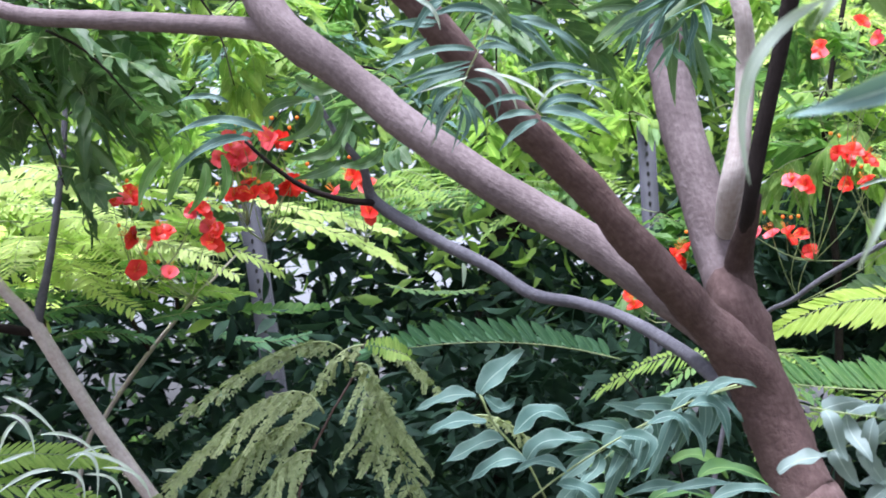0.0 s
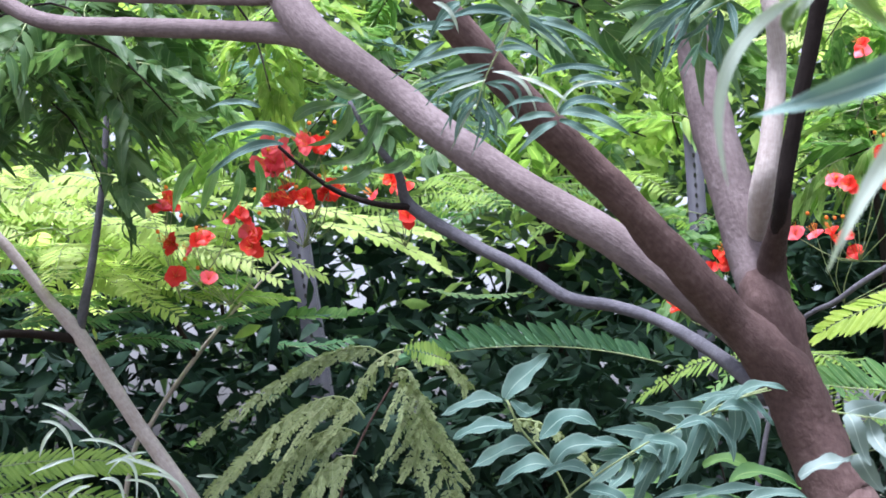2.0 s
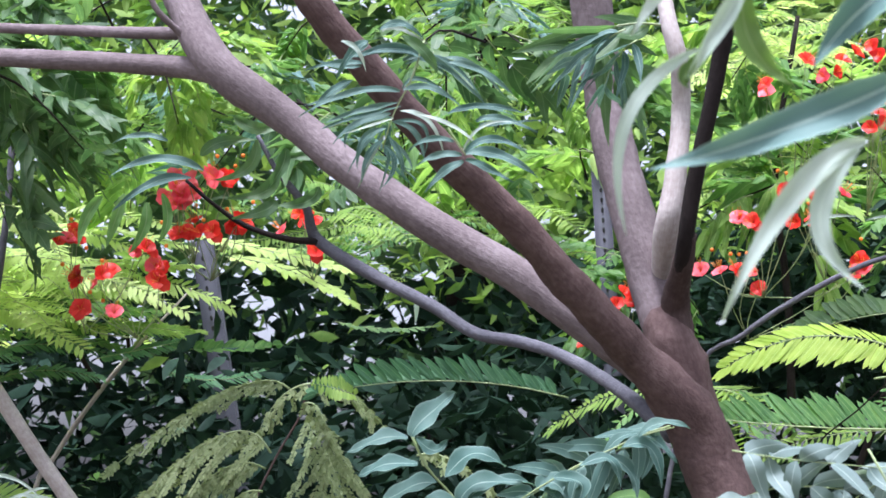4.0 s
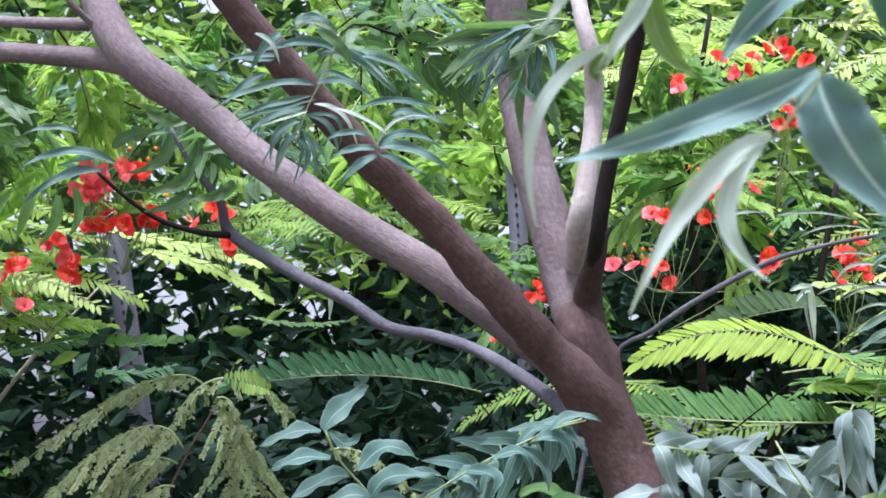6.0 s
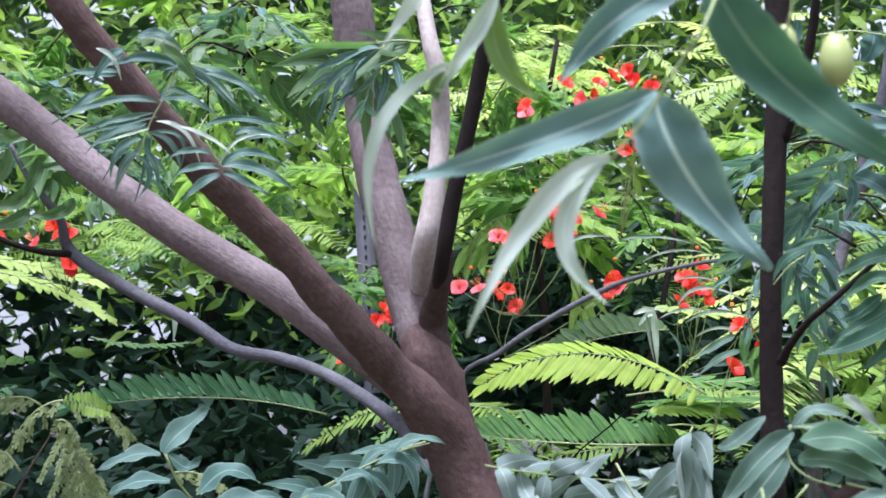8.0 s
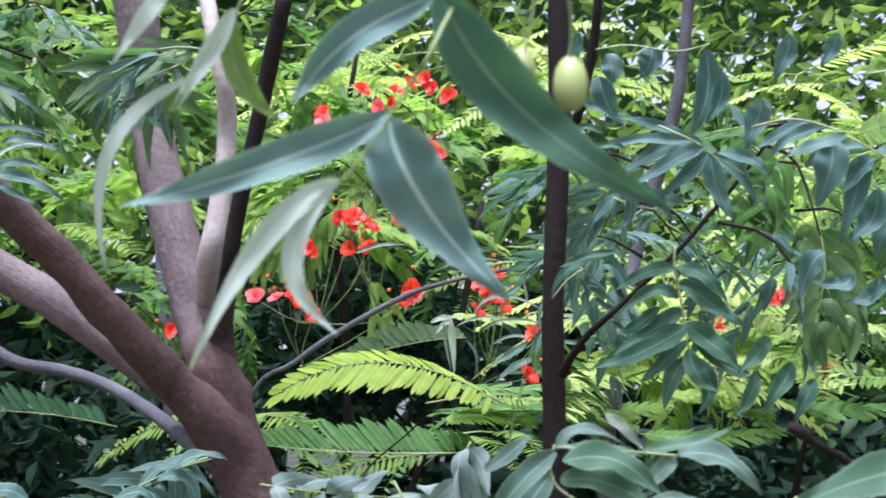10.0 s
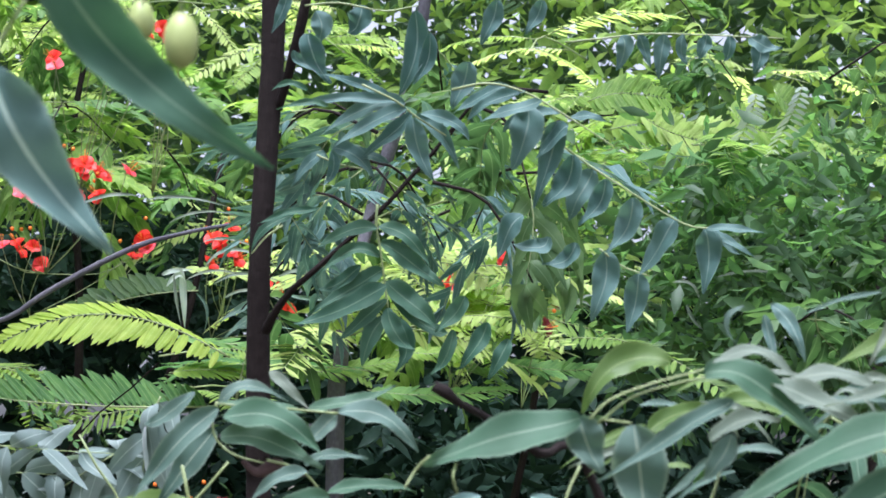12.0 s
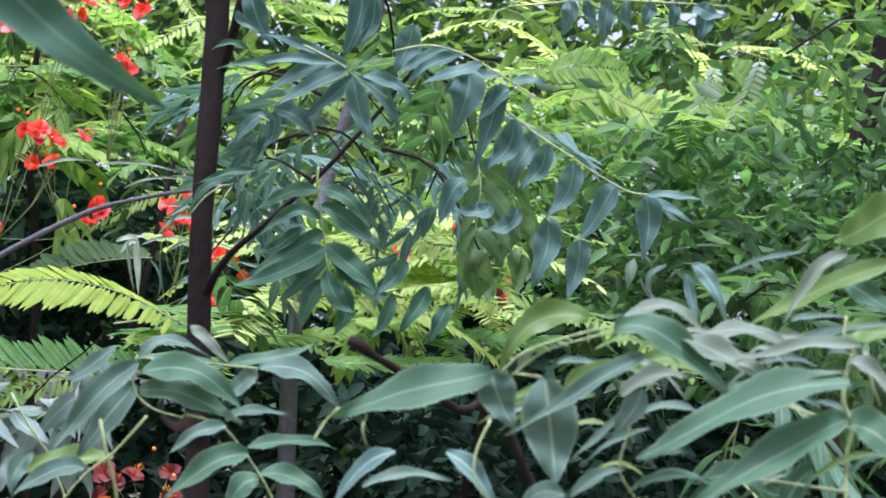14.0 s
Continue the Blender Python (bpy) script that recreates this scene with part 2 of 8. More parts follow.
M_SOIL = plain_mat("soil", (0.035, 0.028, 0.02), (0.09, 0.08, 0.05), 3, 0.95, bumpy=0.8)


# ---- builders ----
def thing(name, base, label, category, group="", kind=""):
    ob = new(name)
    ob.location = base
    ob.empty_display_size = 0.05
    return tagged(ob, label, category, group, kind)


def mesh_of(bm, mats, smooth=True):
    me = bpy.data.meshes.new("mesh")
    bm.to_mesh(me)
    bm.free()
    for m in mats if isinstance(mats, (list, tuple)) else [mats]:
        me.materials.append(m)
    if smooth:
        me.polygons.foreach_set("use_smooth", [True] * len(me.polygons))
    return me


def origin_of(ob):
    v = Vector(ob.location)
    while ob.parent:
        ob = ob.parent
        v += Vector(ob.location)
    return v


def part(name, bm, mats, parent, label="", kind=""):
    """One mesh, drawn in world places, under its thing."""
    ob = new(name, mesh_of(bm, mats) if isinstance(bm, bmesh.types.BMesh) else bm)
    ob.parent = parent
    ob.location = -origin_of(parent)
    return tagged(ob, label, kind=kind)


def piece(name, me, parent, m, label=""):
    """A shared mesh at the world pose m under its thing."""
    ob = new(name, me)
    ob.parent = parent
    ob.matrix_basis = Matrix.Translation(-origin_of(parent)) @ m
    return tagged(ob, label)


def glide(pts, step=3):
    """A smooth line through the points (x, y, z, radius)."""
    p = [np.array(q, float) for q in pts]
    p = [2 * p[0] - p[1]] + p + [2 * p[-1] - p[-2]]
    out = []
    for i in range(1, len(p) - 2):
        for k in range(step):
            t = k / step
            out.append(0.5 * (2 * p[i] + (p[i + 1] - p[i - 1]) * t + (2 * p[i - 1] - 5 * p[i] + 4 * p[i + 1] - p[i + 2]) * t * t
                              + (3 * p[i] - p[i - 1] - 3 * p[i + 1] + p[i + 2]) * t ** 3))
    return out + [p[-2]]


def tube(bm, pts, sides=12, rough=0.0, step=3, uv=None, mat=0):
    """A round stem along the line, closed at both ends; rough: swellings as a share of its radius."""
    line = glide(pts, step) if step > 1 else [np.array(q, float) for q in pts]
    rings, prev = [], Vector((0.31, 0.2, 0.93))
    for i, q in enumerate(line):
        a, b = line[max(0, i - 1)], line[min(len(line) - 1, i + 1)]
        d = Vector(b[:3] - a[:3]).normalized()
        u = (prev - d * prev.dot(d)).normalized() if abs(prev.dot(d)) < 0.999 else d.orthogonal().normalized()
        prev, v = u, d.cross(u)
        c, r = Vector(q[:3]), max(q[3], 0.0004)
        ring = []
        for k in range(sides):
            w = math.tau * k / sides
            o = u * math.cos(w) + v * math.sin(w)
            s = r * (1 + rough * (noise.noise((c + o * r) * 28) + 0.6 * noise.noise((c + o * r) * 75))) if rough else r
            ring.append(bm.verts.new(c + o * s))
        rings.append(ring)
    lay = bm.loops.layers.uv.verify() if sides > 7 else None
    run = 0.0
    for i, (a, b) in enumerate(zip(rings, rings[1:])):
        far_end = run + float(np.linalg.norm(line[i + 1][:3] - line[i][:3]))
        for k in range(sides):
            f = bm.faces.new((a[k], a[(k + 1) % sides], b[(k + 1) % sides], b[k]))
            f.material_index = mat
            if lay:
                for lp, q in zip(f.loops, ((k, run), (k + 1, run), (k + 1, far_end), (k, far_end))):
                    lp[lay].uv = (q[0] / sides, q[1])
        run = far_end
    for ring, flip in ((rings[0], True), (rings[-1], False)):
        f = bm.faces.new(ring[::-1] if flip else ring)
        f.material_index = mat
    return line


def blade(bm, base, along, side, length, width, bend=(0, 0, 0), fold=0.25, cuts=4, tooth=0.0, taper=0.75, mat=0, sway=0.0, full=0.85):
    """One leaflet: along its midrib, side gives the width's direction, bend the offset of its tip."""
    uv = bm.loops.layers.uv.verify()
    d, s = Vector(along).normalized(), Vector(side)
    s = (s - d * s.dot(d)).normalized()
    n, b, bend = d.cross(s), Vector(base), Vector(bend)
    rows = []
    for i in range(cuts + 1):
        t = i / cuts
        c = b + d * (length * t) + bend * (t * t) + n * (sway * math.sin(t * 5.0) * width)
        w = width * 0.5 * (math.sin(math.pi * min(1, t ** taper)) ** full + 0.03) if 0 < t < 1 else 0
        if tooth and i % 2:
            w *= 1 - tooth
        if w:
            up = n * (w * fold)
            rows.append((t, [bm.verts.new(c - s * w + up), bm.verts.new(c), bm.verts.new(c + s * w + up)]))
        else:
            rows.append((t, [bm.verts.new(c)]))

    def face(vs, uvs):
        f = bm.faces.new(vs)
        f.material_index = mat
        for lp, q in zip(f.loops, uvs):
            lp[uv].uv = q

    for (t0, a), (t1, c) in zip(rows, rows[1:]):
        if len(a) == 1:
            face((a[0], c[1], c[0]), ((0.5, t0), (0.5, t1), (0, t1)))
            face((a[0], c[2], c[1]), ((0.5, t0), (1, t1), (0.5, t1)))
        elif len(c) == 1:
            face((a[0], a[1], c[0]), ((0, t0), (0.5, t0), (0.5, t1)))
            face((a[1], a[2], c[0]), ((0.5, t0), (1, t0), (0.5, t1)))
        else:
            face((a[0], a[1], c[1], c[0]), ((0, t0), (0.5, t0), (0.5, t1), (0, t1)))
            face((a[1], a[2], c[2], c[1]), ((0.5, t0), (1, t0), (1, t1), (0.5, t1)))


def neem_leaf(rng, length=0.2, pairs=6, leaflet=0.07, width=0.017, droop=0.35, hang=0.5, cuts=5, tooth=0.0):
    """A feathered neem leaf along +x: an arching stalk with pairs of sickle-shaped leaflets."""
    bm = bmesh.new()
    arch = lambda t: Vector((length * t, 0.012 * math.sin(4 * t), -droop * length * t * t))
    tube(bm, [(*arch(i / 5), 0.0013 * (1.2 - i / 6)) for i in range(6)], 4, 0, 1, mat=1)
    for i in range(pairs):
        t = 0.22 + 0.74 * i / (pairs - 1) + rng.uniform(-0.02, 0.02)
        for sgn in (-1, 1):
            a = radians(rng.uniform(62, 82) - 32 * t)
            d = Vector((math.cos(a), sgn * math.sin(a), -hang * rng.uniform(0.5, 1.4)))
            ln = leaflet * rng.uniform(0.8, 1.15) * (0.8 + 0.5 * math.sin(math.pi * t))
            bend = Vector((0.42 * ln, -sgn * 0.16 * ln, -0.22 * ln * rng.uniform(0.3, 1.6)))
            blade(bm, arch(t), d, (math.sin(a), -sgn * math.cos(a), rng.uniform(-0.5, 0.5)), ln, width * rng.uniform(0.85, 1.2), bend,
                  rng.uniform(0.1, 0.5), cuts, tooth, sway=rng.uniform(-0.4, 0.4), full=1.08)
    blade(bm, arch(1), (1, rng.uniform(-0.2, 0.2), -droop * 1.4), (0, 1, 0.2), leaflet * 1.05, width, (0, 0, -0.02), 0.3, cuts, tooth)
    return bm


def fern_leaf(rng, length=0.25, pairs=16, leaflet=0.03, width=0.011, droop=0.25, lift=0.1, cuts=3):
    """One flat feather of oblong leaflets along +x."""
    bm = bmesh.new()
    arch = lambda t: Vector((length * t, 0, lift * length * math.sin(math.pi * t) - droop * length * t * t))
    tube(bm, [(*arch(i / 5), 0.0012 * (1.2 - i / 6)) for i in range(6)], 4, 0, 1, mat=1)
    for i in range(pairs):
        t = 0.08 + 0.9 * i / (pairs - 1)
        ln = leaflet * (0.55 + 0.6 * math.sin(math.pi * (0.12 + 0.8 * t))) * rng.uniform(0.9, 1.1)
        for sgn in (-1, 1):
            a = radians(rng.uniform(58, 72))
            d = Vector((math.cos(a), sgn * math.sin(a), rng.uniform(-0.35, 0.05)))
            blade(bm, arch(t), d, (math.sin(a), -sgn * math.cos(a), rng.uniform(-0.25, 0.25)), ln, width * rng.uniform(0.9, 1.1), (0.05 * ln, 0, -0.1 * ln), 0.15, cuts + 1, 0, 0.95, full=0.5)
    return bm


def aim(place, along, up=(0, 0, 1), size=1.0):
    """A pose with +x along the way given and +z as near to up as it can be."""
    x = Vector(along).normalized()
    y = Vector(up).cross(x)
    y = y.normalized() if y.length > 1e-3 else x.orthogonal().normalized()
    z = x.cross(y)
    m = Matrix((x, y, z)).transposed().to_4x4()
    return Matrix.Translation(place) @ m @ Matrix.Scale(size, 4)


def bearing(az, el, d):
    """A place by its bearing: degrees to the right of ahead, degrees of height, metres from the standpoint."""
    a, e = radians(az), radians(el)
    return Vector((d * math.sin(a), d * math.cos(a), 1.5 + d * math.tan(e)))


rng = random.Random(7)
def neem_set(mat, count, wide=0.029):
    return [mesh_of(neem_leaf(rng, rng.uniform(0.15, 0.23), rng.choice((5, 6, 7)), rng.uniform(0.052, 0.07), wide, rng.uniform(0.05, 0.5), rng.uniform(-0.1, 0.4), 11, 0.13), [mat, M_STEM]) for _ in range(count)]


NEEM, NEEMM, NEEML, NEEMB = neem_set(M_NEEM, 8), neem_set(M_MID, 6), neem_set(M_LIME, 6), neem_set(M_BLUE, 5, 0.0215)
NEEMN = [mesh_of(neem_leaf(rng, rng.uniform(0.16, 0.23), rng.choice((5, 6)), rng.uniform(0.06, 0.085), 0.021, rng.uniform(0.1, 0.7), rng.uniform(0.1, 0.8), 13, 0.1), [M_SHOOT, M_STEM]) for _ in range(5)]
FERN = [mesh_of(fern_leaf(rng, rng.uniform(0.2, 0.3), rng.choice((13, 15, 17))), [M_FERN, M_STEM]) for _ in range(4)]
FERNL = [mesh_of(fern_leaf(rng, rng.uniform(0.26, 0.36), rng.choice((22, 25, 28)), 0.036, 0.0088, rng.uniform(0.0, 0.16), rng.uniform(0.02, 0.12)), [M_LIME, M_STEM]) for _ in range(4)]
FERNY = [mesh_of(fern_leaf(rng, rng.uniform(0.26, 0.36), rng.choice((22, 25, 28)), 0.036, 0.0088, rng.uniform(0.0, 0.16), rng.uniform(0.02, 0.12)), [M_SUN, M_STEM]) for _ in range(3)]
FERND = [mesh_of(fern_leaf(rng, rng.uniform(0.26, 0.36), rng.choice((22, 25, 28)), 0.036, 0.0088, rng.uniform(0.0, 0.16), rng.uniform(0.02, 0.12)), [M_FERN, M_STEM]) for _ in range(4)]


def spray(tree, a, b, n, kinds, size=1.0, sag=0.05, name="leaf", r=0.0025, flat=0.0, mat=None, reach=0.25):
    """A twig from a to b with n leaves along it and at its tip."""
    a, b = Vector(a), Vector(b)
    mid = (a + b) / 2 + Vector((rng.uniform(-1, 1), rng.uniform(-1, 1), rng.uniform(0, 1))) * (b - a).length * 0.12
    end = b - Vector((0, 0, sag))
    bm = bmesh.new()
    line = tube(bm, [(*a, r), (*mid, r * 0.8), (*end, r * 0.45)], 5)
    twig = part("twig", bm, mat or M_BARKD, tree)
    for i in range(n):
        t = reach + (1 - reach) * (i + rng.uniform(0.2, 0.9)) / n
        q = line[min(len(line) - 1, int(t * (len(line) - 1)))]
        d = (end - a).normalized() * 0.5 + Vector((rng.uniform(-1, 1), rng.uniform(-1, 1), rng.uniform(-0.45, 0.35) * (1 - flat)))
        up = Vector((rng.uniform(-0.5, 0.5), rng.uniform(-0.5, 0.5), 1)) if not flat else Vector((rng.uniform(-0.2, 0.2), rng.uniform(-0.8, -0.25), 1))
        piece(name, rng.choice(kinds), twig, aim(q[:3], d, up, size * rng.uniform(0.8, 1.15)))


# ---- setting ----
bm = bmesh.new()
GRID = 40
gv = {}
for i in range(GRID + 1):
    for j in range(GRID + 1):
        u, v = (i / GRID - 0.5) * 2, (j / GRID - 0.5) * 2
        x, y = 600 * u ** 3 + 6 * u, 600 * v ** 3 + 6 * v
        gv[i, j] = bm.verts.new((x, y + 3, 0.05 * noise.noise((x * 0.6, y * 0.6, 0))))
for i in range(GRID):
    for j in range(GRID):
        bm.faces.new((gv[i, j], gv[i + 1, j], gv[i + 1, j + 1], gv[i, j + 1]))
ground = new("ground", mesh_of(bm, M_SOIL))
tagged(ground, "dark bare garden soil under the trees", "ground", kind="structure")


def bulk(name, parent, n, sample, size, mat, label="", droop=0.6, slim=0.32):
    """Many loose leaflets joined in one mesh: too many to count."""
    r = np.random.RandomState(len(name) * 31 + n)
    c = sample(r, n)
    d = r.normal(size=(n, 3))
    d[:, 2] = -np.abs(d[:, 2]) * droop - 0.1
    d /= np.linalg.norm(d, axis=1)[:, None]
    s = np.cross(d, r.normal(size=(n, 3)))
    s /= np.linalg.norm(s, axis=1)[:, None]
    nn = np.cross(d, s)
    ln = size * r.uniform(0.6, 1.3, (n, 1))
    w = ln * slim * r.uniform(0.7, 1.2, (n, 1)) * 0.5
    tip = c + d * ln - nn * ln * 0.18
    a, b = c + d * ln * 0.38, c + d * ln * 0.72 - nn * ln * 0.07
    v = np.stack([c, a - s * w + nn * w * 0.3, a, a + s * w + nn * w * 0.3, b - s * w * 0.75 + nn * w * 0.2, b, b + s * w * 0.75 + nn * w * 0.2, tip], 1).reshape(-1, 3)
    keep = np.ones(n, bool)
    pa, pe = np.degrees(np.arctan2(v[:, 0], v[:, 1])), np.degrees(np.arctan2(v[:, 2] - 1.5, np.hypot(v[:, 0], v[:, 1])))
    for ga, ge, wa, he in GAPS:
        keep &= (((pa - ga) / wa) ** 2 + ((pe - ge) / he) ** 2 > 1).reshape(n, 8).all(1)
    # leaves whose blade lies over the middle of an opening
    rim = np.stack([pa, pe], 1).reshape(n, 8, 2)[:, (0, 1, 4, 7, 6, 3)]
    for ga, ge, wa, he in GAPS:
        near = np.flatnonzero(keep & (np.abs(rim[:, 0, 0] - ga) < 2.5) & (np.abs(rim[:, 0, 1] - ge) < 2.5))
        q = rim[near] - np.array((ga, ge))
        o = np.roll(q, -1, 1)
        turn = np.arctan2(q[..., 0] * o[..., 1] - q[..., 1] * o[..., 0], (q * o).sum(-1)).sum(1)
        keep[near[np.abs(turn) > 3]] = False
    v = v.reshape(n, 8, 3)[keep].reshape(-1, 3)
    n = int(keep.sum())
    t = np.array([(0, 2, 1), (0, 3, 2), (1, 2, 5), (1, 5, 4), (2, 3, 6), (2, 6, 5), (4, 5, 7), (5, 6, 7)])
    f = (t[None] + 8 * np.arange(n)[:, None, None]).reshape(-1, 3)
    me = bpy.data.meshes.new(name)
    base = np.array(origin_of(parent)) if parent else np.zeros(3)
    me.vertices.add(len(v))
    me.vertices.foreach_set("co", (v - base).ravel())
    me.loops.add(f.size)
    me.loops.foreach_set("vertex_index", f.ravel())
    me.polygons.add(len(f))
    me.polygons.foreach_set("loop_start", np.arange(0, f.size, 3))
    me.update(calc_edges=True)
    me.validate()
    me.materials.append(mat)
    me.polygons.foreach_set("use_smooth", [True] * len(me.polygons))
    ob = new(name, me)
    if parent:
        ob.parent = parent
    return tagged(ob, label, kind="stuff")


# openings in the foliage where the bright sky shows: bearing, height, half width, half height
GAPS = []
for count, az, el, wide in ((34, (-14.2, -11.4), (5.6, 7.8), 0.05), (10, (-8.6, -7.6), (6.4, 7.3), 0.05), (240, (-29, -17), (0.5, 6.5), 0.055), (170, (-18, -4), (1.5, 8), 0.055), (90, (-4, 14), (1.0, 8), 0.08),
                            (40, (-0.5, 8), (1.7, 2.9), 0.16), (200, (14, 36), (8, 17), 0.085), (50, (19, 28), (13, 16.5), 0.08), (60, (-28, -14), (9, 16), 0.09), (50, (22, 36), (4, 9), 0.1)):
    for _ in range(count):
        w = wide * rng.uniform(0.5, 1.7)
        GAPS.append((rng.uniform(*az), rng.uniform(*el), w, w * rng.uniform(0.35, 0.9)))


GAPS = GAPS[::3]
chinks = random.Random(3)
GAPS += [(chinks.uniform(1.8, 5.4), chinks.uniform(2.25, 2.9), chinks.uniform(0.12, 0.26), chinks.uniform(0.05, 0.09)) for _ in range(14)]


def box_sample(az, el, d, clump=0.0, knots=60):
    """Places spread over a stretch of bearings, gathered into clumps."""
    def go(r, n):
        k = np.stack([r.uniform(*az, knots), r.uniform(*el, knots), r.uniform(*d, knots)], 1)
        q = k[r.randint(0, knots, n)] if clump else np.stack([r.uniform(*az, n), r.uniform(*el, n), r.uniform(*d, n)], 1)
        a, e, m = np.radians(q[:, 0]), np.radians(q[:, 1]), q[:, 2]
        p = np.stack([m * np.sin(a), m * np.cos(a), 1.5 + m * np.tan(e)], 1)
        p = p + (r.normal(size=(n, 3)) * clump if clump else 0)
        return p
    return go


def bark_part(name, parent, pts, mat, sides=14, rough=0.07, label=""):
    bm = bmesh.new()
    tube(bm, pts, sides, rough, 5)
    return part(name, bm, mat, parent, label)


def fill(tree, n, az, el, d, kinds, size=1.0, leaves=4, length=0.25, flat=0.0, mat=None, r=0.0025):
    """n twigs with their leaves over a stretch of bearings."""
    for _ in range(n):
        a = bearing(rng.uniform(*az), rng.uniform(*el), rng.uniform(*d))
        w = Vector((rng.uniform(-1, 1), rng.uniform(-1, 0.6), rng.uniform(-0.6, 0.3) * (1 - flat)))
        spray(tree, a, a + w.normalized() * length * rng.uniform(0.6, 1.2), leaves, kinds, size, flat=flat, mat=mat, r=r)


# ---- the forked neem tree ----
neem = thing("neem_tree", (0.35, 2.1, 0.0), "forked young neem tree with smooth grey-brown bark", "tree")
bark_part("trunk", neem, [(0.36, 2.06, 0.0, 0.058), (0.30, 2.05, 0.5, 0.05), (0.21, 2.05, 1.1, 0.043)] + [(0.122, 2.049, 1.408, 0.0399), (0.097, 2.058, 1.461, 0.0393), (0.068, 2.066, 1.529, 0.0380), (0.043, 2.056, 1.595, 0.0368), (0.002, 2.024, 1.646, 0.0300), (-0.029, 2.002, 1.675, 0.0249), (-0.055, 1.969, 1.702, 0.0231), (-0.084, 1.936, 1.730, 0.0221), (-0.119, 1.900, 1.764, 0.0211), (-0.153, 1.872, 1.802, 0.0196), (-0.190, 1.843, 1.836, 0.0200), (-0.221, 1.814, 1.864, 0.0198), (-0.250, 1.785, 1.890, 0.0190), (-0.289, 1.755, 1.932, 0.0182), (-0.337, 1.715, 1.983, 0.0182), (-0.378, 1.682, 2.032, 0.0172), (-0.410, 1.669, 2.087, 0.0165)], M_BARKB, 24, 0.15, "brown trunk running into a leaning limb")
bark_part("limb", neem, [(0.056, 2.099, 1.572, 0.0246), (0.036, 2.089, 1.627, 0.0324), (0.015, 2.077, 1.690, 0.0317), (-0.000, 2.090, 1.734, 0.0291), (-0.012, 2.102, 1.778, 0.0294), (-0.033, 2.109, 1.860, 0.0290), (-0.058, 2.123, 1.952, 0.0279), (-0.076, 2.139, 2.047, 0.0272), (-0.096, 2.112, 2.186, 0.0271), (-0.112, 2.143, 2.300, 0.0261)], M_BARK, 18, 0.09)
bark_part("limb", neem, [(0.026, 2.107, 1.622, 0.0180), (-0.001, 2.109, 1.653, 0.0215), (-0.044, 2.108, 1.689, 0.0230), (-0.108, 2.093, 1.736, 0.0235), (-0.187, 2.094, 1.793, 0.0240), (-0.297, 2.090, 1.856, 0.0230), (-0.410, 2.093, 1.934, 0.0230), (-0.489, 2.104, 2.000, 0.0232), (-0.589, 2.088, 2.072, 0.0264), (-0.651, 2.115, 2.174, 0.0232), (-0.697, 2.138, 2.255, 0.0212)], M_BARK, 18, 0.09)
bark_part("branch", neem, [(-0.016, 2.125, 1.736, 0.0093), (-0.004, 2.108, 1.776, 0.0121), (0.005, 2.026, 1.838, 0.0160), (0.015, 2.019, 1.900, 0.0139), (0.023, 2.029, 1.987, 0.0119), (0.020, 2.004, 2.046, 0.0119), (0.008, 2.005, 2.097, 0.0106), (-0.005, 2.031, 2.179, 0.0100)], M_PALE, 14, label="pale peeling branch")
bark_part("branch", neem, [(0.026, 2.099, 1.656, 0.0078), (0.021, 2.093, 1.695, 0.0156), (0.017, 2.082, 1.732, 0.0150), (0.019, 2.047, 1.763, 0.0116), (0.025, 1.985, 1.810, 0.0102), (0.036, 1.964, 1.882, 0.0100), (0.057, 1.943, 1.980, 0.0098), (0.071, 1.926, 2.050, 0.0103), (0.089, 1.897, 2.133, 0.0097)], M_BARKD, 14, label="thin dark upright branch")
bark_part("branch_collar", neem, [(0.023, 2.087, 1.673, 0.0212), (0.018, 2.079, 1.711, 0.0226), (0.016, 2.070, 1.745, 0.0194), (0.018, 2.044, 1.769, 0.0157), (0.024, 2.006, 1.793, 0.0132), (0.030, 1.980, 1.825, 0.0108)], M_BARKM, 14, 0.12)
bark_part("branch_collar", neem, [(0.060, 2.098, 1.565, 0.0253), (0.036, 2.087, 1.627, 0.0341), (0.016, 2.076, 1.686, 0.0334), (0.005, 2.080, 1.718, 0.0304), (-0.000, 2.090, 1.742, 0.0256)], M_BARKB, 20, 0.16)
bark_part("branch", neem, [(-0.551, 2.098, 2.052, 0.0189), (-0.591, 2.101, 2.065, 0.0167), (-0.634, 2.113, 2.077, 0.0153), (-0.758, 2.153, 2.098, 0.0138), (-0.877, 2.184, 2.113, 0.0137), (-1.017, 2.212, 2.132, 0.0127), (-1.124, 2.240, 2.186, 0.0121)], M_BARK)
bark_part("branch", neem, [(-0.634, 2.105, 2.123, 0.0092), (-0.719, 2.134, 2.134, 0.0082), (-0.813, 2.171, 2.149, 0.0080), (-0.958, 2.221, 2.171, 0.0074), (-1.077, 2.254, 2.191, 0.0067)], M_BARK, 10)
bark_part("branch", neem, [(-0.623, 2.110, 2.097, 0.0061), (-0.640, 2.085, 2.117, 0.0053), (-0.665, 2.058, 2.141, 0.0045), (-0.679, 2.051, 2.170, 0.0038)], M_BARK, 8)
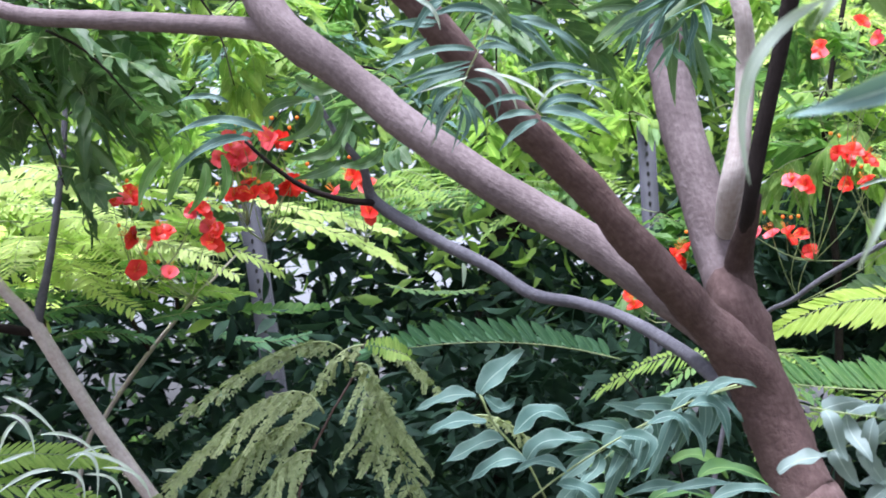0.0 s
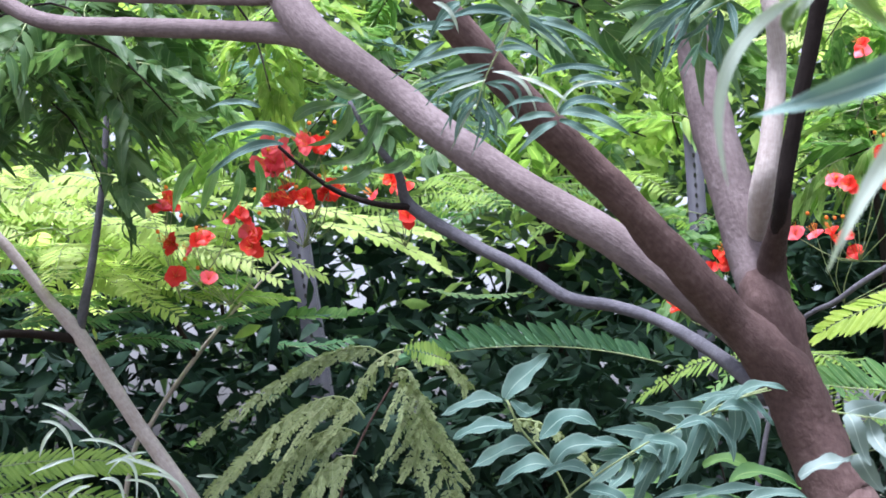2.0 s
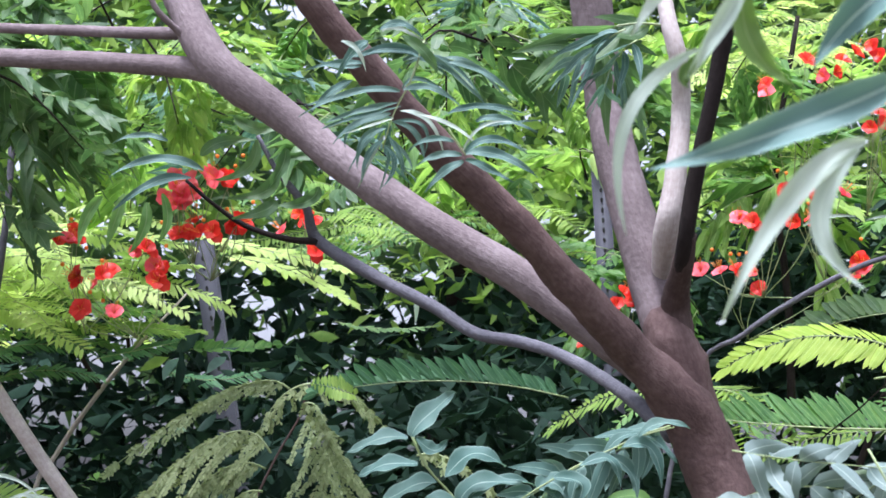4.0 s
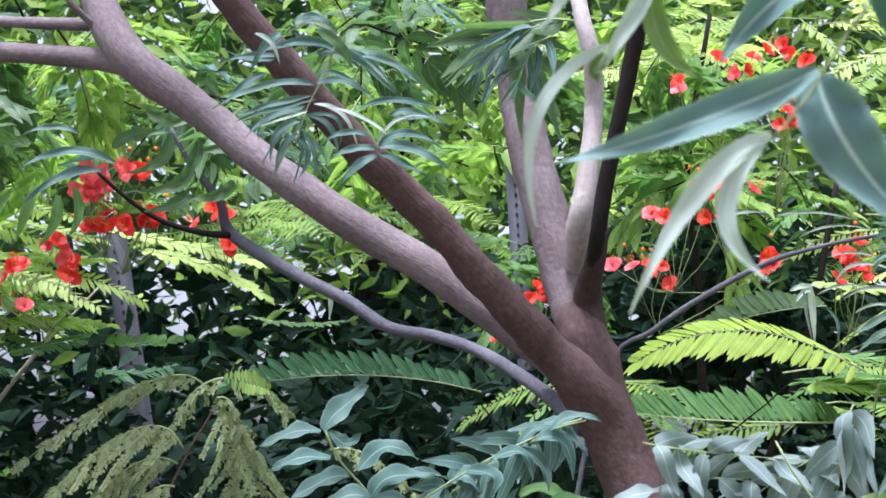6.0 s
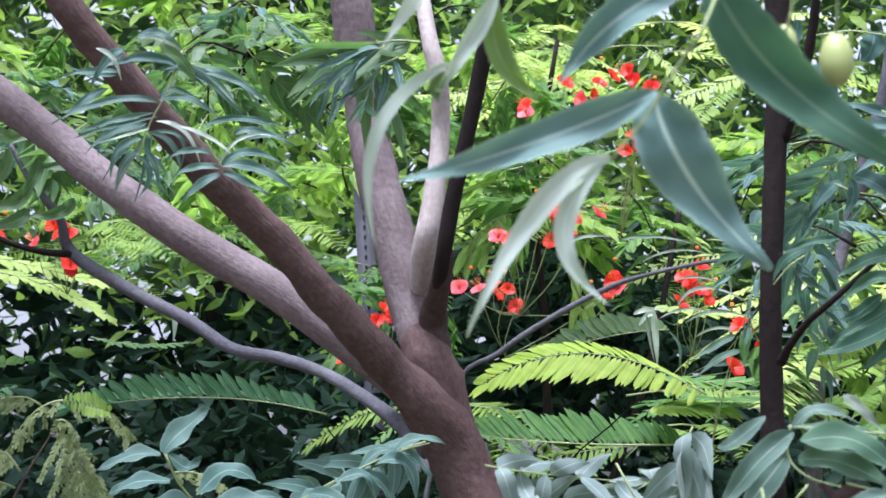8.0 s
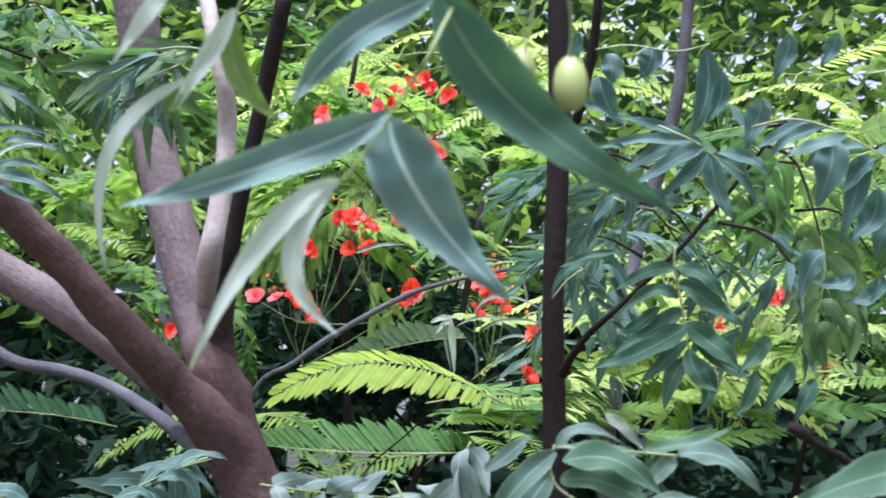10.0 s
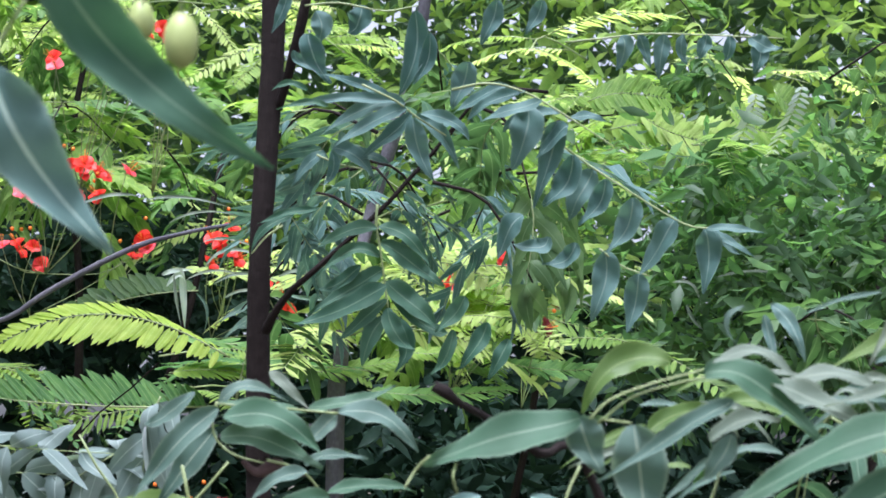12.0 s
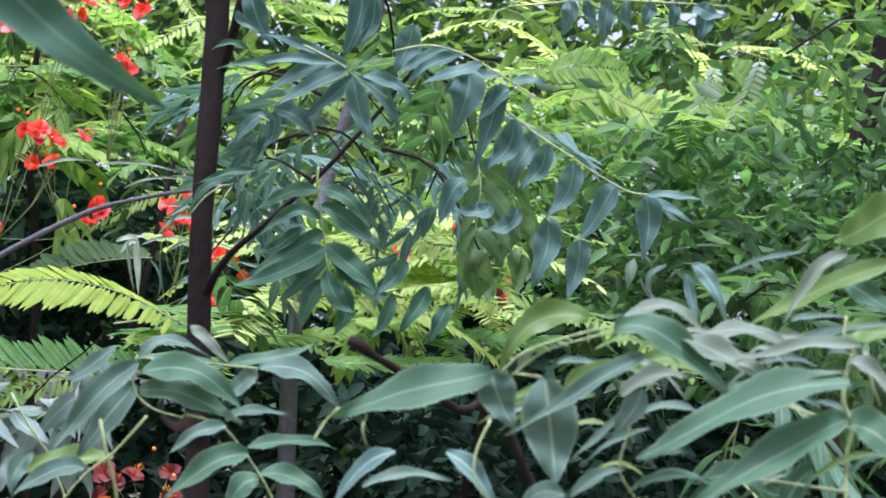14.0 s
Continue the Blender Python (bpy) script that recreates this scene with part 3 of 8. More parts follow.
bark_part("branch", neem, [(0.014, 2.107, 1.589, 0.0130), (-0.028, 2.136, 1.628, 0.0103), (-0.077, 2.263, 1.671, 0.0094), (-0.138, 2.398, 1.714, 0.0091), (-0.206, 2.462, 1.741, 0.0094), (-0.276, 2.485, 1.756, 0.0095), (-0.346, 2.513, 1.801, 0.0096), (-0.433, 2.540, 1.846, 0.0102), (-0.539, 2.567, 1.912, 0.0098), (-0.552, 2.528, 1.957, 0.0072), (-0.573, 2.501, 1.987, 0.0058), (-0.597, 2.494, 2.016, 0.0044), (-0.625, 2.483, 2.067, 0.0036)], M_BARKG)
bark_part("branch", neem, [(-0.535, 2.568, 1.911, 0.0068), (-0.586, 2.530, 1.910, 0.0049), (-0.644, 2.499, 1.926, 0.0044), (-0.691, 2.467, 1.957, 0.0035), (-0.722, 2.428, 1.985, 0.0026)], M_BARKD, 8)

bark_part("branch", neem, [(-0.02, 2.2, 2.45, 0.012), (0.03, 1.8, 2.5, 0.009), (0.08, 1.2, 2.3, 0.006), (0.11, 0.8, 1.98, 0.004), (0.12, 0.7, 1.83, 0.003)], M_BARK, 8)
bark_part("branch", neem, [(0.03, 1.8, 2.5, 0.006), (-0.02, 1.2, 2.3, 0.004), (-0.03, 0.75, 1.9, 0.003), (-0.02, 0.7, 1.76, 0.002)], M_BARK, 8)


# ---- the slender tree by the shrub ----
slim = thing("slim_tree", (-0.9, 3.2, 0.0), "slender pale grey-barked sapling with forking bare stems", "tree")
bark_part("trunk", slim, [(-0.85, 3.2, 0.0, 0.024), (-0.93, 3.18, 0.8, 0.021)] + [(-1.014, 3.165, 1.335, 0.0156), (-1.078, 3.173, 1.416, 0.0158), (-1.184, 3.155, 1.553, 0.0153), (-1.278, 3.118, 1.696, 0.0153), (-1.322, 3.101, 1.762, 0.0158), (-1.372, 3.084, 1.817, 0.0115), (-1.449, 3.056, 1.916, 0.0105), (-1.516, 3.035, 1.981, 0.0096), (-1.615, 3.002, 2.091, 0.0081)], M_PALE, 12)
bark_part("branch", slim, [(-1.311, 3.104, 1.757, 0.0113), (-1.302, 3.114, 1.843, 0.0092), (-1.300, 3.135, 1.926, 0.0080), (-1.300, 3.165, 2.083, 0.0072), (-1.311, 3.194, 2.232, 0.0064), (-1.325, 3.226, 2.361, 0.0055)], M_BARKG, 10)
bark_part("branch", slim, [(-1.319, 3.105, 1.740, 0.0102), (-1.406, 3.036, 1.744, 0.0083), (-1.471, 2.974, 1.730, 0.0077), (-1.557, 2.960, 1.715, 0.0071)], M_BARKD, 10)

# ---- the dark-stemmed young neem ----
young = thing("neem_sapling", (0.37, 1.75, 0.0), "young neem with a straight dark stem", "tree")
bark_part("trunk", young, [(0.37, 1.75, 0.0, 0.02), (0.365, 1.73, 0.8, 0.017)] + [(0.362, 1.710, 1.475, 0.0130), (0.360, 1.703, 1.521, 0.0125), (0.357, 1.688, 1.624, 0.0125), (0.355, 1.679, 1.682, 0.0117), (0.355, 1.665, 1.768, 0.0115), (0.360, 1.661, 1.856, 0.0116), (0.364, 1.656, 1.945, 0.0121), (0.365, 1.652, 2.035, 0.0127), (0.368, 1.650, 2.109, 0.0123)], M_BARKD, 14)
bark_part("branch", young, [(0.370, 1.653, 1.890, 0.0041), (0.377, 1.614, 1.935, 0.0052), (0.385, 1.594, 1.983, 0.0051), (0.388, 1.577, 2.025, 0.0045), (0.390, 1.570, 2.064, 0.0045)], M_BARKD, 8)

# ---- stems further back ----
back = thing("slender_tree", (0.75, 3.2, 0.0), "thin grey-stemmed tree behind the sapling", "tree")
bark_part("trunk", back, [(0.74, 3.2, 0.0, 0.022), (0.755, 3.17, 0.8, 0.02)] + [(0.763, 3.153, 1.623, 0.0176), (0.769, 3.135, 1.731, 0.0154), (0.776, 3.118, 1.829, 0.0136), (0.832, 3.182, 2.005, 0.0126), (0.873, 3.147, 2.172, 0.0147), (0.908, 3.119, 2.306, 0.0141), (0.925, 3.100, 2.406, 0.0124), (0.941, 3.070, 2.573, 0.0113)], M_BARKG, 12)
far = thing("dark_tree", (2.33, 3.8, 0.0), "dark-trunked tree deep in the foliage", "tree")
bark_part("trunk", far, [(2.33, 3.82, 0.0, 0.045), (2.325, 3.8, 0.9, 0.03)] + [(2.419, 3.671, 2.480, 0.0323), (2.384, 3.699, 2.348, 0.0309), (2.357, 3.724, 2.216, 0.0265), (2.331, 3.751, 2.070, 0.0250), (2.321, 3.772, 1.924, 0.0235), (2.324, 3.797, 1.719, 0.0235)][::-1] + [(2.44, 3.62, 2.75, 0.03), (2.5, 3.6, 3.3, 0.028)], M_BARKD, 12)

# ---- the flowering shrub with its fallen twig ----
shrub = thing("flowering_shrub", (-1.6, 4.1, 0.0), "peacock-flower shrub with red blooms and feathery leaves", "shrub", "flowering shrubs")
bark_part("stem", shrub, [(-1.62, 4.1, 0.0, 0.014), (-1.6, 4.07, 0.9, 0.012)] + [(-1.549, 4.055, 1.473, 0.0070), (-1.491, 4.047, 1.602, 0.0065), (-1.406, 4.042, 1.731, 0.0065), (-1.308, 4.040, 1.858, 0.0056), (-1.241, 4.040, 1.932, 0.0037), (-1.148, 4.041, 2.033, 0.0028)], M_PALE, 8)
bark_part("stem", shrub, [(-1.377, 4.042, 1.767, 0.0065), (-1.430, 4.022, 1.859, 0.0065), (-1.444, 4.009, 1.944, 0.0050), (-1.454, 4.001, 1.987, 0.0043)], M_BARKD, 8)
bark_part("stem", shrub, [(-1.308, 4.040, 1.858, 0.0065), (-1.316, 4.031, 1.917, 0.0050), (-1.340, 4.022, 1.960, 0.0036)], M_BARKD, 8)
bark_part("stem", shrub, [(-1.308, 4.040, 1.858, 0.0057), (-1.248, 4.035, 1.961, 0.0043), (-1.226, 4.029, 2.032, 0.0036)], M_STEM, 8)
shrub2 = thing("flowering_shrub", (0.3, 4.0, 0.0), "peacock-flower shrub with red blooms behind the fork", "shrub", "flowering shrubs")
bark_part("stem", shrub2, [(0.3, 4.0, 0.0, 0.014), (0.32, 4.0, 1.0, 0.012), (0.33, 4.0, 1.9, 0.01), (0.3, 4.0, 2.3, 0.008), (0.36, 4.0, 2.7, 0.006)], M_BARKD, 8)
bark_part("stem", shrub2, [(0.32, 4.0, 1.2, 0.01), (0.55, 3.95, 1.8, 0.009), (0.66, 3.95, 2.3, 0.007)], M_BARKD, 8)
shrub3 = thing("flowering_shrub", (1.3, 4.0, 0.0), "peacock-flower shrub with few blooms among neem leaves", "shrub", "flowering shrubs")
bark_part("stem", shrub3, [(1.3, 4.0, 0.0, 0.014), (1.32, 4.0, 1.0, 0.012), (1.45, 3.95, 1.7, 0.009), (1.5, 3.9, 2.2, 0.007)], M_BARKD, 8)
bare = thing("bare_twig", (0.063, 3.079, 1.7), "leaning bare grey branch", "branch")
bark_part("stem", bare, [(-0.1, 3.1, 0.0, 0.008), (-0.02, 3.1, 1.2, 0.006)] + [(0.063, 3.079, 1.713, 0.0041), (0.161, 3.043, 1.814, 0.0051), (0.260, 3.012, 1.879, 0.0056), (0.359, 2.983, 1.929, 0.0051), (0.419, 2.968, 1.948, 0.0041), (0.499, 2.948, 1.965, 0.0036), (0.619, 2.920, 1.982, 0.0031)], M_BARKG, 8)


def flower(kind, size=1.0):
    """A five-petalled bloom with crinkled petals and long stamens, facing +x."""
    bm = bmesh.new()
    for k in range(5):
        w = math.tau * k / 5 + 0.3
        o = Vector((0, math.cos(w), math.sin(w)))
        blade(bm, (0.002, 0, 0), o + Vector((rng.uniform(0.2, 0.9), rng.uniform(-0.3, 0.3), rng.uniform(-0.3, 0.3))), Vector((0, -math.sin(w), math.cos(w))), 0.027 * size * rng.uniform(0.85, 1.15), 0.028 * size,
              (-0.006 * size, 0, 0), 0.35, 5, 0.12, 1.25)
    for k in range(6):
        o = Vector((1, rng.uniform(-0.35, 0.35), rng.uniform(-0.35, 0.35))).normalized() * 0.035 * size
        tube(bm, [(0, 0, 0, 0.0005), (*(o * 0.5), 0.0005), (*o, 0.0006)], 3, 0, 1, mat=1)
    return mesh_of(bm, kind)


DEEPS = [flower([M_RED_SHADED, M_ORANGE]) for _ in range(3)]
PINKS = [flower([M_PINK, M_ORANGE]) for _ in range(3)]
FLOWERS = [flower([M_RED, M_ORANGE]) for _ in range(5)] + PINKS[:1]
BUDM = bmesh.new()
bmesh.ops.create_uvsphere(BUDM, u_segments=8, v_segments=6, radius=0.004)
BUD = mesh_of(BUDM, M_ORANGE)


def heads(plant, foot, places, kinds=None):
    """Single large blooms on stalks from one joint, each with its buds."""
    root = bearing(*foot)
    bm, tops = bmesh.new(), []
    for az, el, d, n in places:
        c = bearing(az, el, d)
        for _ in range(n):
            q = c + Vector((rng.uniform(-0.035, 0.035), rng.uniform(-0.03, 0.03), rng.uniform(-0.018, 0.018))) * (n > 1)
            tube(bm, [(*root, 0.0012), (*(root.lerp(q, 0.6) + Vector((rng.uniform(-0.02, 0.02), rng.uniform(-0.02, 0.02), -0.02))), 0.0010), (*q, 0.0008)], 4, 0, 3)
            tops.append(q)
    stem = part("flower_stalk", bm, M_STEM, plant)
    for q in tops:
        piece("flower", rng.choice(kinds or FLOWERS), stem, aim(q, (rng.uniform(-0.7, 0.7), rng.uniform(-1.0, -0.3), rng.uniform(0.0, 0.7)), (rng.uniform(-1, 1), 0.2, 1), rng.uniform(0.72, 0.98)))
        for _ in range(rng.choice((0, 1))):
            piece("bud", BUD, stem, Matrix.Translation(q + Vector((rng.uniform(-0.03, 0.03), rng.uniform(-0.02, 0.02), rng.uniform(0.02, 0.05)))))


# blooms of the three shrubs
heads(shrub, (-16.04, 7.99, 3.13), ((-17.13, 10.17, 3.03, 2), (-16.75, 10.48, 3.04, 3), (-16.86, 10.87, 3.05, 1), (-16.25, 10.22, 3.03, 2), (-16.53, 9.91, 3.06, 1), (-15.70, 11.08, 3.03, 1), (-15.40, 10.94, 3.01, 1),), PINKS)
heads(shrub, (-15.08, 8.42, 3.13), ((-15.12, 10.95, 3.03, 1), (-14.90, 10.92, 3.04, 1),))
heads(shrub, (-15.43, 7.43, 3.14), ((-16.35, 9.05, 3.02, 2), (-15.92, 9.16, 3.05, 2), (-15.48, 9.09, 3.05, 2), (-14.96, 9.17, 3.08, 2), (-14.42, 9.33, 3.08, 2),))
heads(shrub, (-11.89, 7.56, 3.13), ((-12.43, 9.85, 3.03, 1), (-12.13, 9.66, 3.07, 1), (-11.97, 9.47, 3.06, 1), (-11.86, 8.57, 3.03, 1), (-12.96, 9.18, 3.04, 1),))
heads(shrub, (-17.86, 5.39, 3.15), ((-20.36, 7.02, 3.05, 2), (-19.91, 7.10, 3.10, 1), (-19.50, 7.21, 3.08, 2), (-18.92, 7.55, 3.10, 1), (-17.37, 7.84, 3.09, 1), (-17.06, 7.71, 3.08, 1), (-17.23, 7.36, 3.08, 1), (-18.69, 6.17, 3.08, 1), (-19.81, 6.27, 3.05, 1),))
heads(shrub, (-19.57, 5.52, 3.21), ((-20.70, 8.50, 3.12, 1), (-20.37, 8.59, 3.08, 1), (-20.02, 8.57, 3.09, 1), (-20.14, 8.92, 3.13, 1), (-18.01, 8.33, 3.08, 1), (-17.73, 8.40, 3.08, 1),))
heads(shrub2, (4.81, 9.88, 3.31), ((5.29, 15.11, 3.13, 1), (5.93, 14.56, 3.19, 1), (6.24, 14.71, 3.14, 1), (3.90, 14.36, 3.14, 1), (3.95, 14.06, 3.20, 1), (6.92, 15.28, 3.13, 1), (6.49, 15.09, 3.18, 1),))
heads(shrub2, (7.25, 9.87, 3.30), ((7.57, 15.49, 3.16, 1), (7.83, 15.16, 3.18, 1), (8.36, 14.90, 3.19, 1), (7.69, 13.24, 3.19, 1), (7.89, 12.91, 3.21, 1), (7.45, 12.80, 3.16, 1),))
heads(shrub2, (3.74, 7.14, 3.33), ((4.51, 10.76, 3.24, 1), (5.00, 10.81, 3.22, 1), (5.59, 9.64, 3.25, 1), (5.48, 9.78, 3.20, 1), (3.43, 9.68, 3.25, 1), (2.94, 9.78, 3.27, 1), (1.60, 8.01, 3.22, 1), (2.84, 8.08, 3.24, 1), (2.78, 7.88, 3.26, 1), (6.61, 7.70, 3.28, 1),))
heads(shrub2, (-0.73, 5.14, 3.50), ((-1.02, 7.19, 3.39, 2), (-0.68, 7.00, 3.39, 1), (-1.27, 6.89, 3.39, 1), (-2.32, 5.50, 3.43, 1), (-2.49, 5.89, 3.44, 1),))
heads(shrub3, (9.69, 5.62, 3.39), ((9.62, 8.01, 3.29, 1), (9.94, 7.88, 3.29, 1), (10.09, 7.72, 3.29, 1), (9.95, 8.68, 3.28, 1), (9.18, 7.50, 3.30, 1),))
heads(shrub3, (10.16, 2.19, 3.10), ((11.25, 6.72, 2.98, 1), (10.95, 5.29, 3.02, 1),))
heads(shrub3, (5.83, 7.64, 3.35), ((4.80, 10.59, 3.28, 1), (5.38, 10.54, 3.24, 1), (5.61, 10.41, 3.27, 1), (6.38, 10.56, 3.22, 1), (4.90, 9.68, 3.27, 1),))
heads(shrub3, (3.24, 5.69, 3.42), ((3.31, 8.01, 3.34, 1), (3.59, 7.40, 3.34, 1), (2.32, 7.94, 3.32, 1), (7.13, 8.00, 3.33, 1), (7.00, 8.33, 3.33, 1),))
heads(shrub3, (9.32, 4.98, 3.33), ((9.68, 8.23, 3.26, 1), (9.41, 8.36, 3.20, 1), (9.93, 7.88, 3.20, 1), (11.54, 6.69, 3.26, 1), (11.93, 5.99, 3.28, 1),))
heads(shrub3, (17.48, 2.96, 3.24), ((17.53, 6.90, 3.15, 1), (20.69, 8.70, 3.13, 1), (21.07, 8.31, 3.16, 1), (19.70, 7.69, 3.12, 1), (19.54, 7.62, 3.13, 1),))
heads(shrub3, (20.04, 2.62, 3.04), ((20.60, 5.61, 3.39, 1), (20.88, 5.32, 2.97, 1), (20.70, 5.90, 3.40, 1), (21.05, 5.99, 3.39, 1),), DEEPS)
heads(shrub3, (8.74, -2.92, 2.97), ((7.68, -0.68, 2.93, 1), (8.05, -0.96, 2.94, 1), (9.29, -1.28, 2.90, 2), (8.61, -0.77, 2.93, 1), (7.43, -1.43, 2.91, 1), (9.82, -0.64, 2.94, 1),), DEEPS)

# feathery leaves of the shrubs
fill(shrub, 10, (-29, -20), (6.4, 9.2), (3.85, 4.1), FERNY, 1.3, 4, 0.25, 0.95, M_STEM)
fill(shrub, 16, (-29, -19.5), (7.2, 9.6), (3.95, 4.4), FERNY, 1.1, 4, 0.25, 0.95, M_STEM)
fill(shrub, 7, (-12, -2), (8.8, 10.4), (4.3, 4.8), FERND + FERNL, 1.1, 4, 0.3, 0.9, M_STEM)
fill(shrub2, 15, (-3, 12), (9, 17), (4.2, 4.9), FERNL + FERNY, 1.1, 4, 0.3, 0.85, M_STEM)
fill(shrub2, 4, (2, 12), (3.2, 5), (3.6, 4.4), FERN + FERNL, 1.1, 4, 0.3, 0.92, M_STEM)
fill(shrub3, 8, (12, 28), (6, 12), (3.4, 4.6), FERNL + FERND, 1.1, 4, 0.3, 0.9, M_STEM)
fill(shrub3, 9, (13, 22), (5.0, 8.2), (2.9, 3.7), FERNY + FERNL[:2] + FERNY, 1.1, 4, 0.3, 0.95, M_STEM)
fill(shrub3, 8, (16, 32), (9, 15), (3.6, 4.6), FERNL + FERNY, 1.1, 4, 0.3, 0.85, M_STEM)

# ---- perforated steel posts ----
def post(top, foot, width, label):
    ob = thing("steel_post", foot, label, "post", "steel posts")
    top, foot = Vector(top), Vector(foot)
    m = aim(foot, top - foot, (0, -1, 0))
    ln = (top - foot).length
    bm = bmesh.new()
    for y0, y1, z0, z1 in ((-width / 2, width / 2, 0, 0.004), (-width / 2, -width / 2 + 0.004, -width * 0.7, 0), (width / 2 - 0.004, width / 2, -width * 0.7, 0)):
        vs = [bm.verts.new(m @ Vector((x, y, z))) for x in (0, ln) for y in (y0, y1) for z in (z0, z1)]
        for q in ((0, 1, 3, 2), (4, 6, 7, 5), (0, 4, 5, 1), (2, 3, 7, 6), (0, 2, 6, 4), (1, 5, 7, 3)):
            bm.faces.new([vs[k] for k in q])
    part("channel", bm, M_STEEL, ob)
    sb = bmesh.new()
    bmesh.ops.create_circle(sb, cap_ends=True, segments=10, radius=0.004)
    slot = mesh_of(sb, M_HOLE)
    # dark discs laid on the face, their colour standing in for shaded holes
    for k in range(26):
        piece("slot", slot, ob, m @ Matrix.Translation((ln - 0.05 - 0.028 * k, 0, 0.0055)) @ Matrix.Scale(1.8, 4, (1, 0, 0)))
    return ob


post((-1.238, 4.414, 2.21), (-0.90, 4.74, 0.0), 0.055, "grey perforated steel post leaning in the shade")
post((-0.139, 4.543, 2.45), (0.02, 4.86, 0.0), 0.05, "grey perforated steel post behind the fork")

# ---- neem leaves by space ----
fill(neem, 9, (-28, -18.5), (14.0, 17.5), (2.6, 3.2), NEEM, 0.8, 4, 0.18)
fill(neem, 6, (-28, -20), (15, 18.5), (2.5, 3.1), NEEM + NEEMM, 0.85, 5, 0.18)
fill(slim, 5, (-27, -19), (12.6, 14.5), (3.3, 3.7), NEEMM + NEEM, 0.85, 4, 0.15)
fill(slim, 4, (-22, -14), (13.2, 15), (3.3, 3.7), NEEMM + NEEMB, 0.8, 3, 0.12)
fill(neem, 3, (-9, -1), (13, 16), (2.6, 3.2), NEEM + NEEMM, 0.9, 4, 0.2)
fill(neem, 6, (-15, -5), (13, 17.5), (2.6, 3.3), NEEM + NEEMB, 0.85, 4, 0.2)
fill(neem, 5, (-28, -21), (12, 15.5), (2.65, 3.1), NEEM, 0.85, 5, 0.18)
fill(young, 9, (11.5, 21), (9, 14.5), (2.3, 3.0), NEEMB + NEEM, 0.72, 3, 0.15)
fill(young, 3, (14, 24), (12.5, 16), (1.8, 2.4), NEEMB + NEEM, 0.7, 3, 0.15)
fill(back, 14, (-8, 12), (10, 18), (3.4, 4.4), NEEML + NEEMM, 0.9, 4, 0.25)
fill(back, 12, (-16, -2), (10, 18), (3.8, 5.0), NEEML + NEEMM, 0.9, 4, 0.25)
fill(back, 8, (-26, -14), (11, 18), (3.6, 4.8), NEEML, 0.9, 4, 0.25)
fill(back, 4, (-4, 0), (7.0, 8.6), (3.8, 4.2), NEEMM, 0.8, 3, 0.2)
fill(far, 14, (22, 38), (3, 15), (2.8, 4.0), NEEM, 0.9, 5, 0.25)
bulk("foliage", far, 2900, box_sample((23.5, 37), (4.0, 10.2), (3.0, 3.7), 0.10, 130), 0.055, M_NEEM, "small dense dark leaves")
# lighter leaves mixed in as highlights on the dark foliage
bulk("foliage", far, 1700, box_sample((23.5, 37), (4.6, 10.4), (3.1, 3.9), 0.12, 120), 0.055, M_FERN, "small leaves coloured lighter as the highlights in the foliage")
fill(far, 12, (12, 36), (8, 17), (3.6, 5.0), NEEML + NEEMM, 0.9, 4, 0.25)

fill(shrub2, 6, (2, 8), (13.5, 17), (4.2, 4.8), FERNY, 1.1, 4, 0.3, 0.85, M_STEM)
fill(slim, 3, (-18.5, -15.5), (15.5, 17), (2.9, 3.2), NEEML, 0.75, 4, 0.12)

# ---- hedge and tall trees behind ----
# hedge and undergrowth leaves carry their shade in their own colour
hedge = bulk("hedge", None, 34000, box_sample((-38, 48), (-16, 8.0), (5.8, 7.6)), 0.15, M_DEEP, "dense hedge, its deep shade coloured into the leaves")
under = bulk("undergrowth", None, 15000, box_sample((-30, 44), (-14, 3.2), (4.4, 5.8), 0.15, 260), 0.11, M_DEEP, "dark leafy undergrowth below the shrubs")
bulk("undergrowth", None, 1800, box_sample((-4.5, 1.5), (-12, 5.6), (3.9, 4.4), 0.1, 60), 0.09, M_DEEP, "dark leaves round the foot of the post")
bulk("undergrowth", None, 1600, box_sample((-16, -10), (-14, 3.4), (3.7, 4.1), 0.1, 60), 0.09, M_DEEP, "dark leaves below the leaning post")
# near-black leaves added in place of a dark hollow
bulk("undergrowth", None, 2200, box_sample((0.0, 9.5), (5.4, 8.8), (4.5, 5.2), 0.1, 80), 0.09, M_DEEP, "near-black leaves added as the shade between the shrubs")
thicket = bulk("thicket", None, 13000, box_sample((-38, 48), (8.6, 21), (5.0, 6.2), 0.16, 260), 0.085, M_LIME, "thicket leaves behind, sunlight put into their lime colour")
bulk("far_woods", None, 26000, box_sample((-50, 60), (-2, 32), (13, 17)), 0.42, M_NEEM, "distant trees closing the garden")
# added tree: its crown blocks the sky above the hedge
crown = thing("added_shade_tree", (-1.0, 8.0, 0.0), "tree added behind, its high crown keeping light off the hedge", "tree", "tall trees")
bark_part("trunk", crown, [(-1.0, 8.0, 0.0, 0.16), (-0.95, 8.0, 1.5, 0.13), (-0.8, 8.0, 3.4, 0.1), (-0.5, 7.8, 5.2, 0.05)], M_BARKD)
bulk("foliage", crown, 46000, box_sample((-42, 52), (7, 40), (6.2, 10.0), 0.35, 800), 0.14, M_NEEM, "small crowded leaves")
# leaves out of view, only there to shade what stands below
bulk("foliage", crown, 30000, box_sample((-46, 56), (22, 42), (5.2, 7.5), 0.3, 300), 0.14, M_NEEM, "unseen leaves added overhead to shade the hedge")


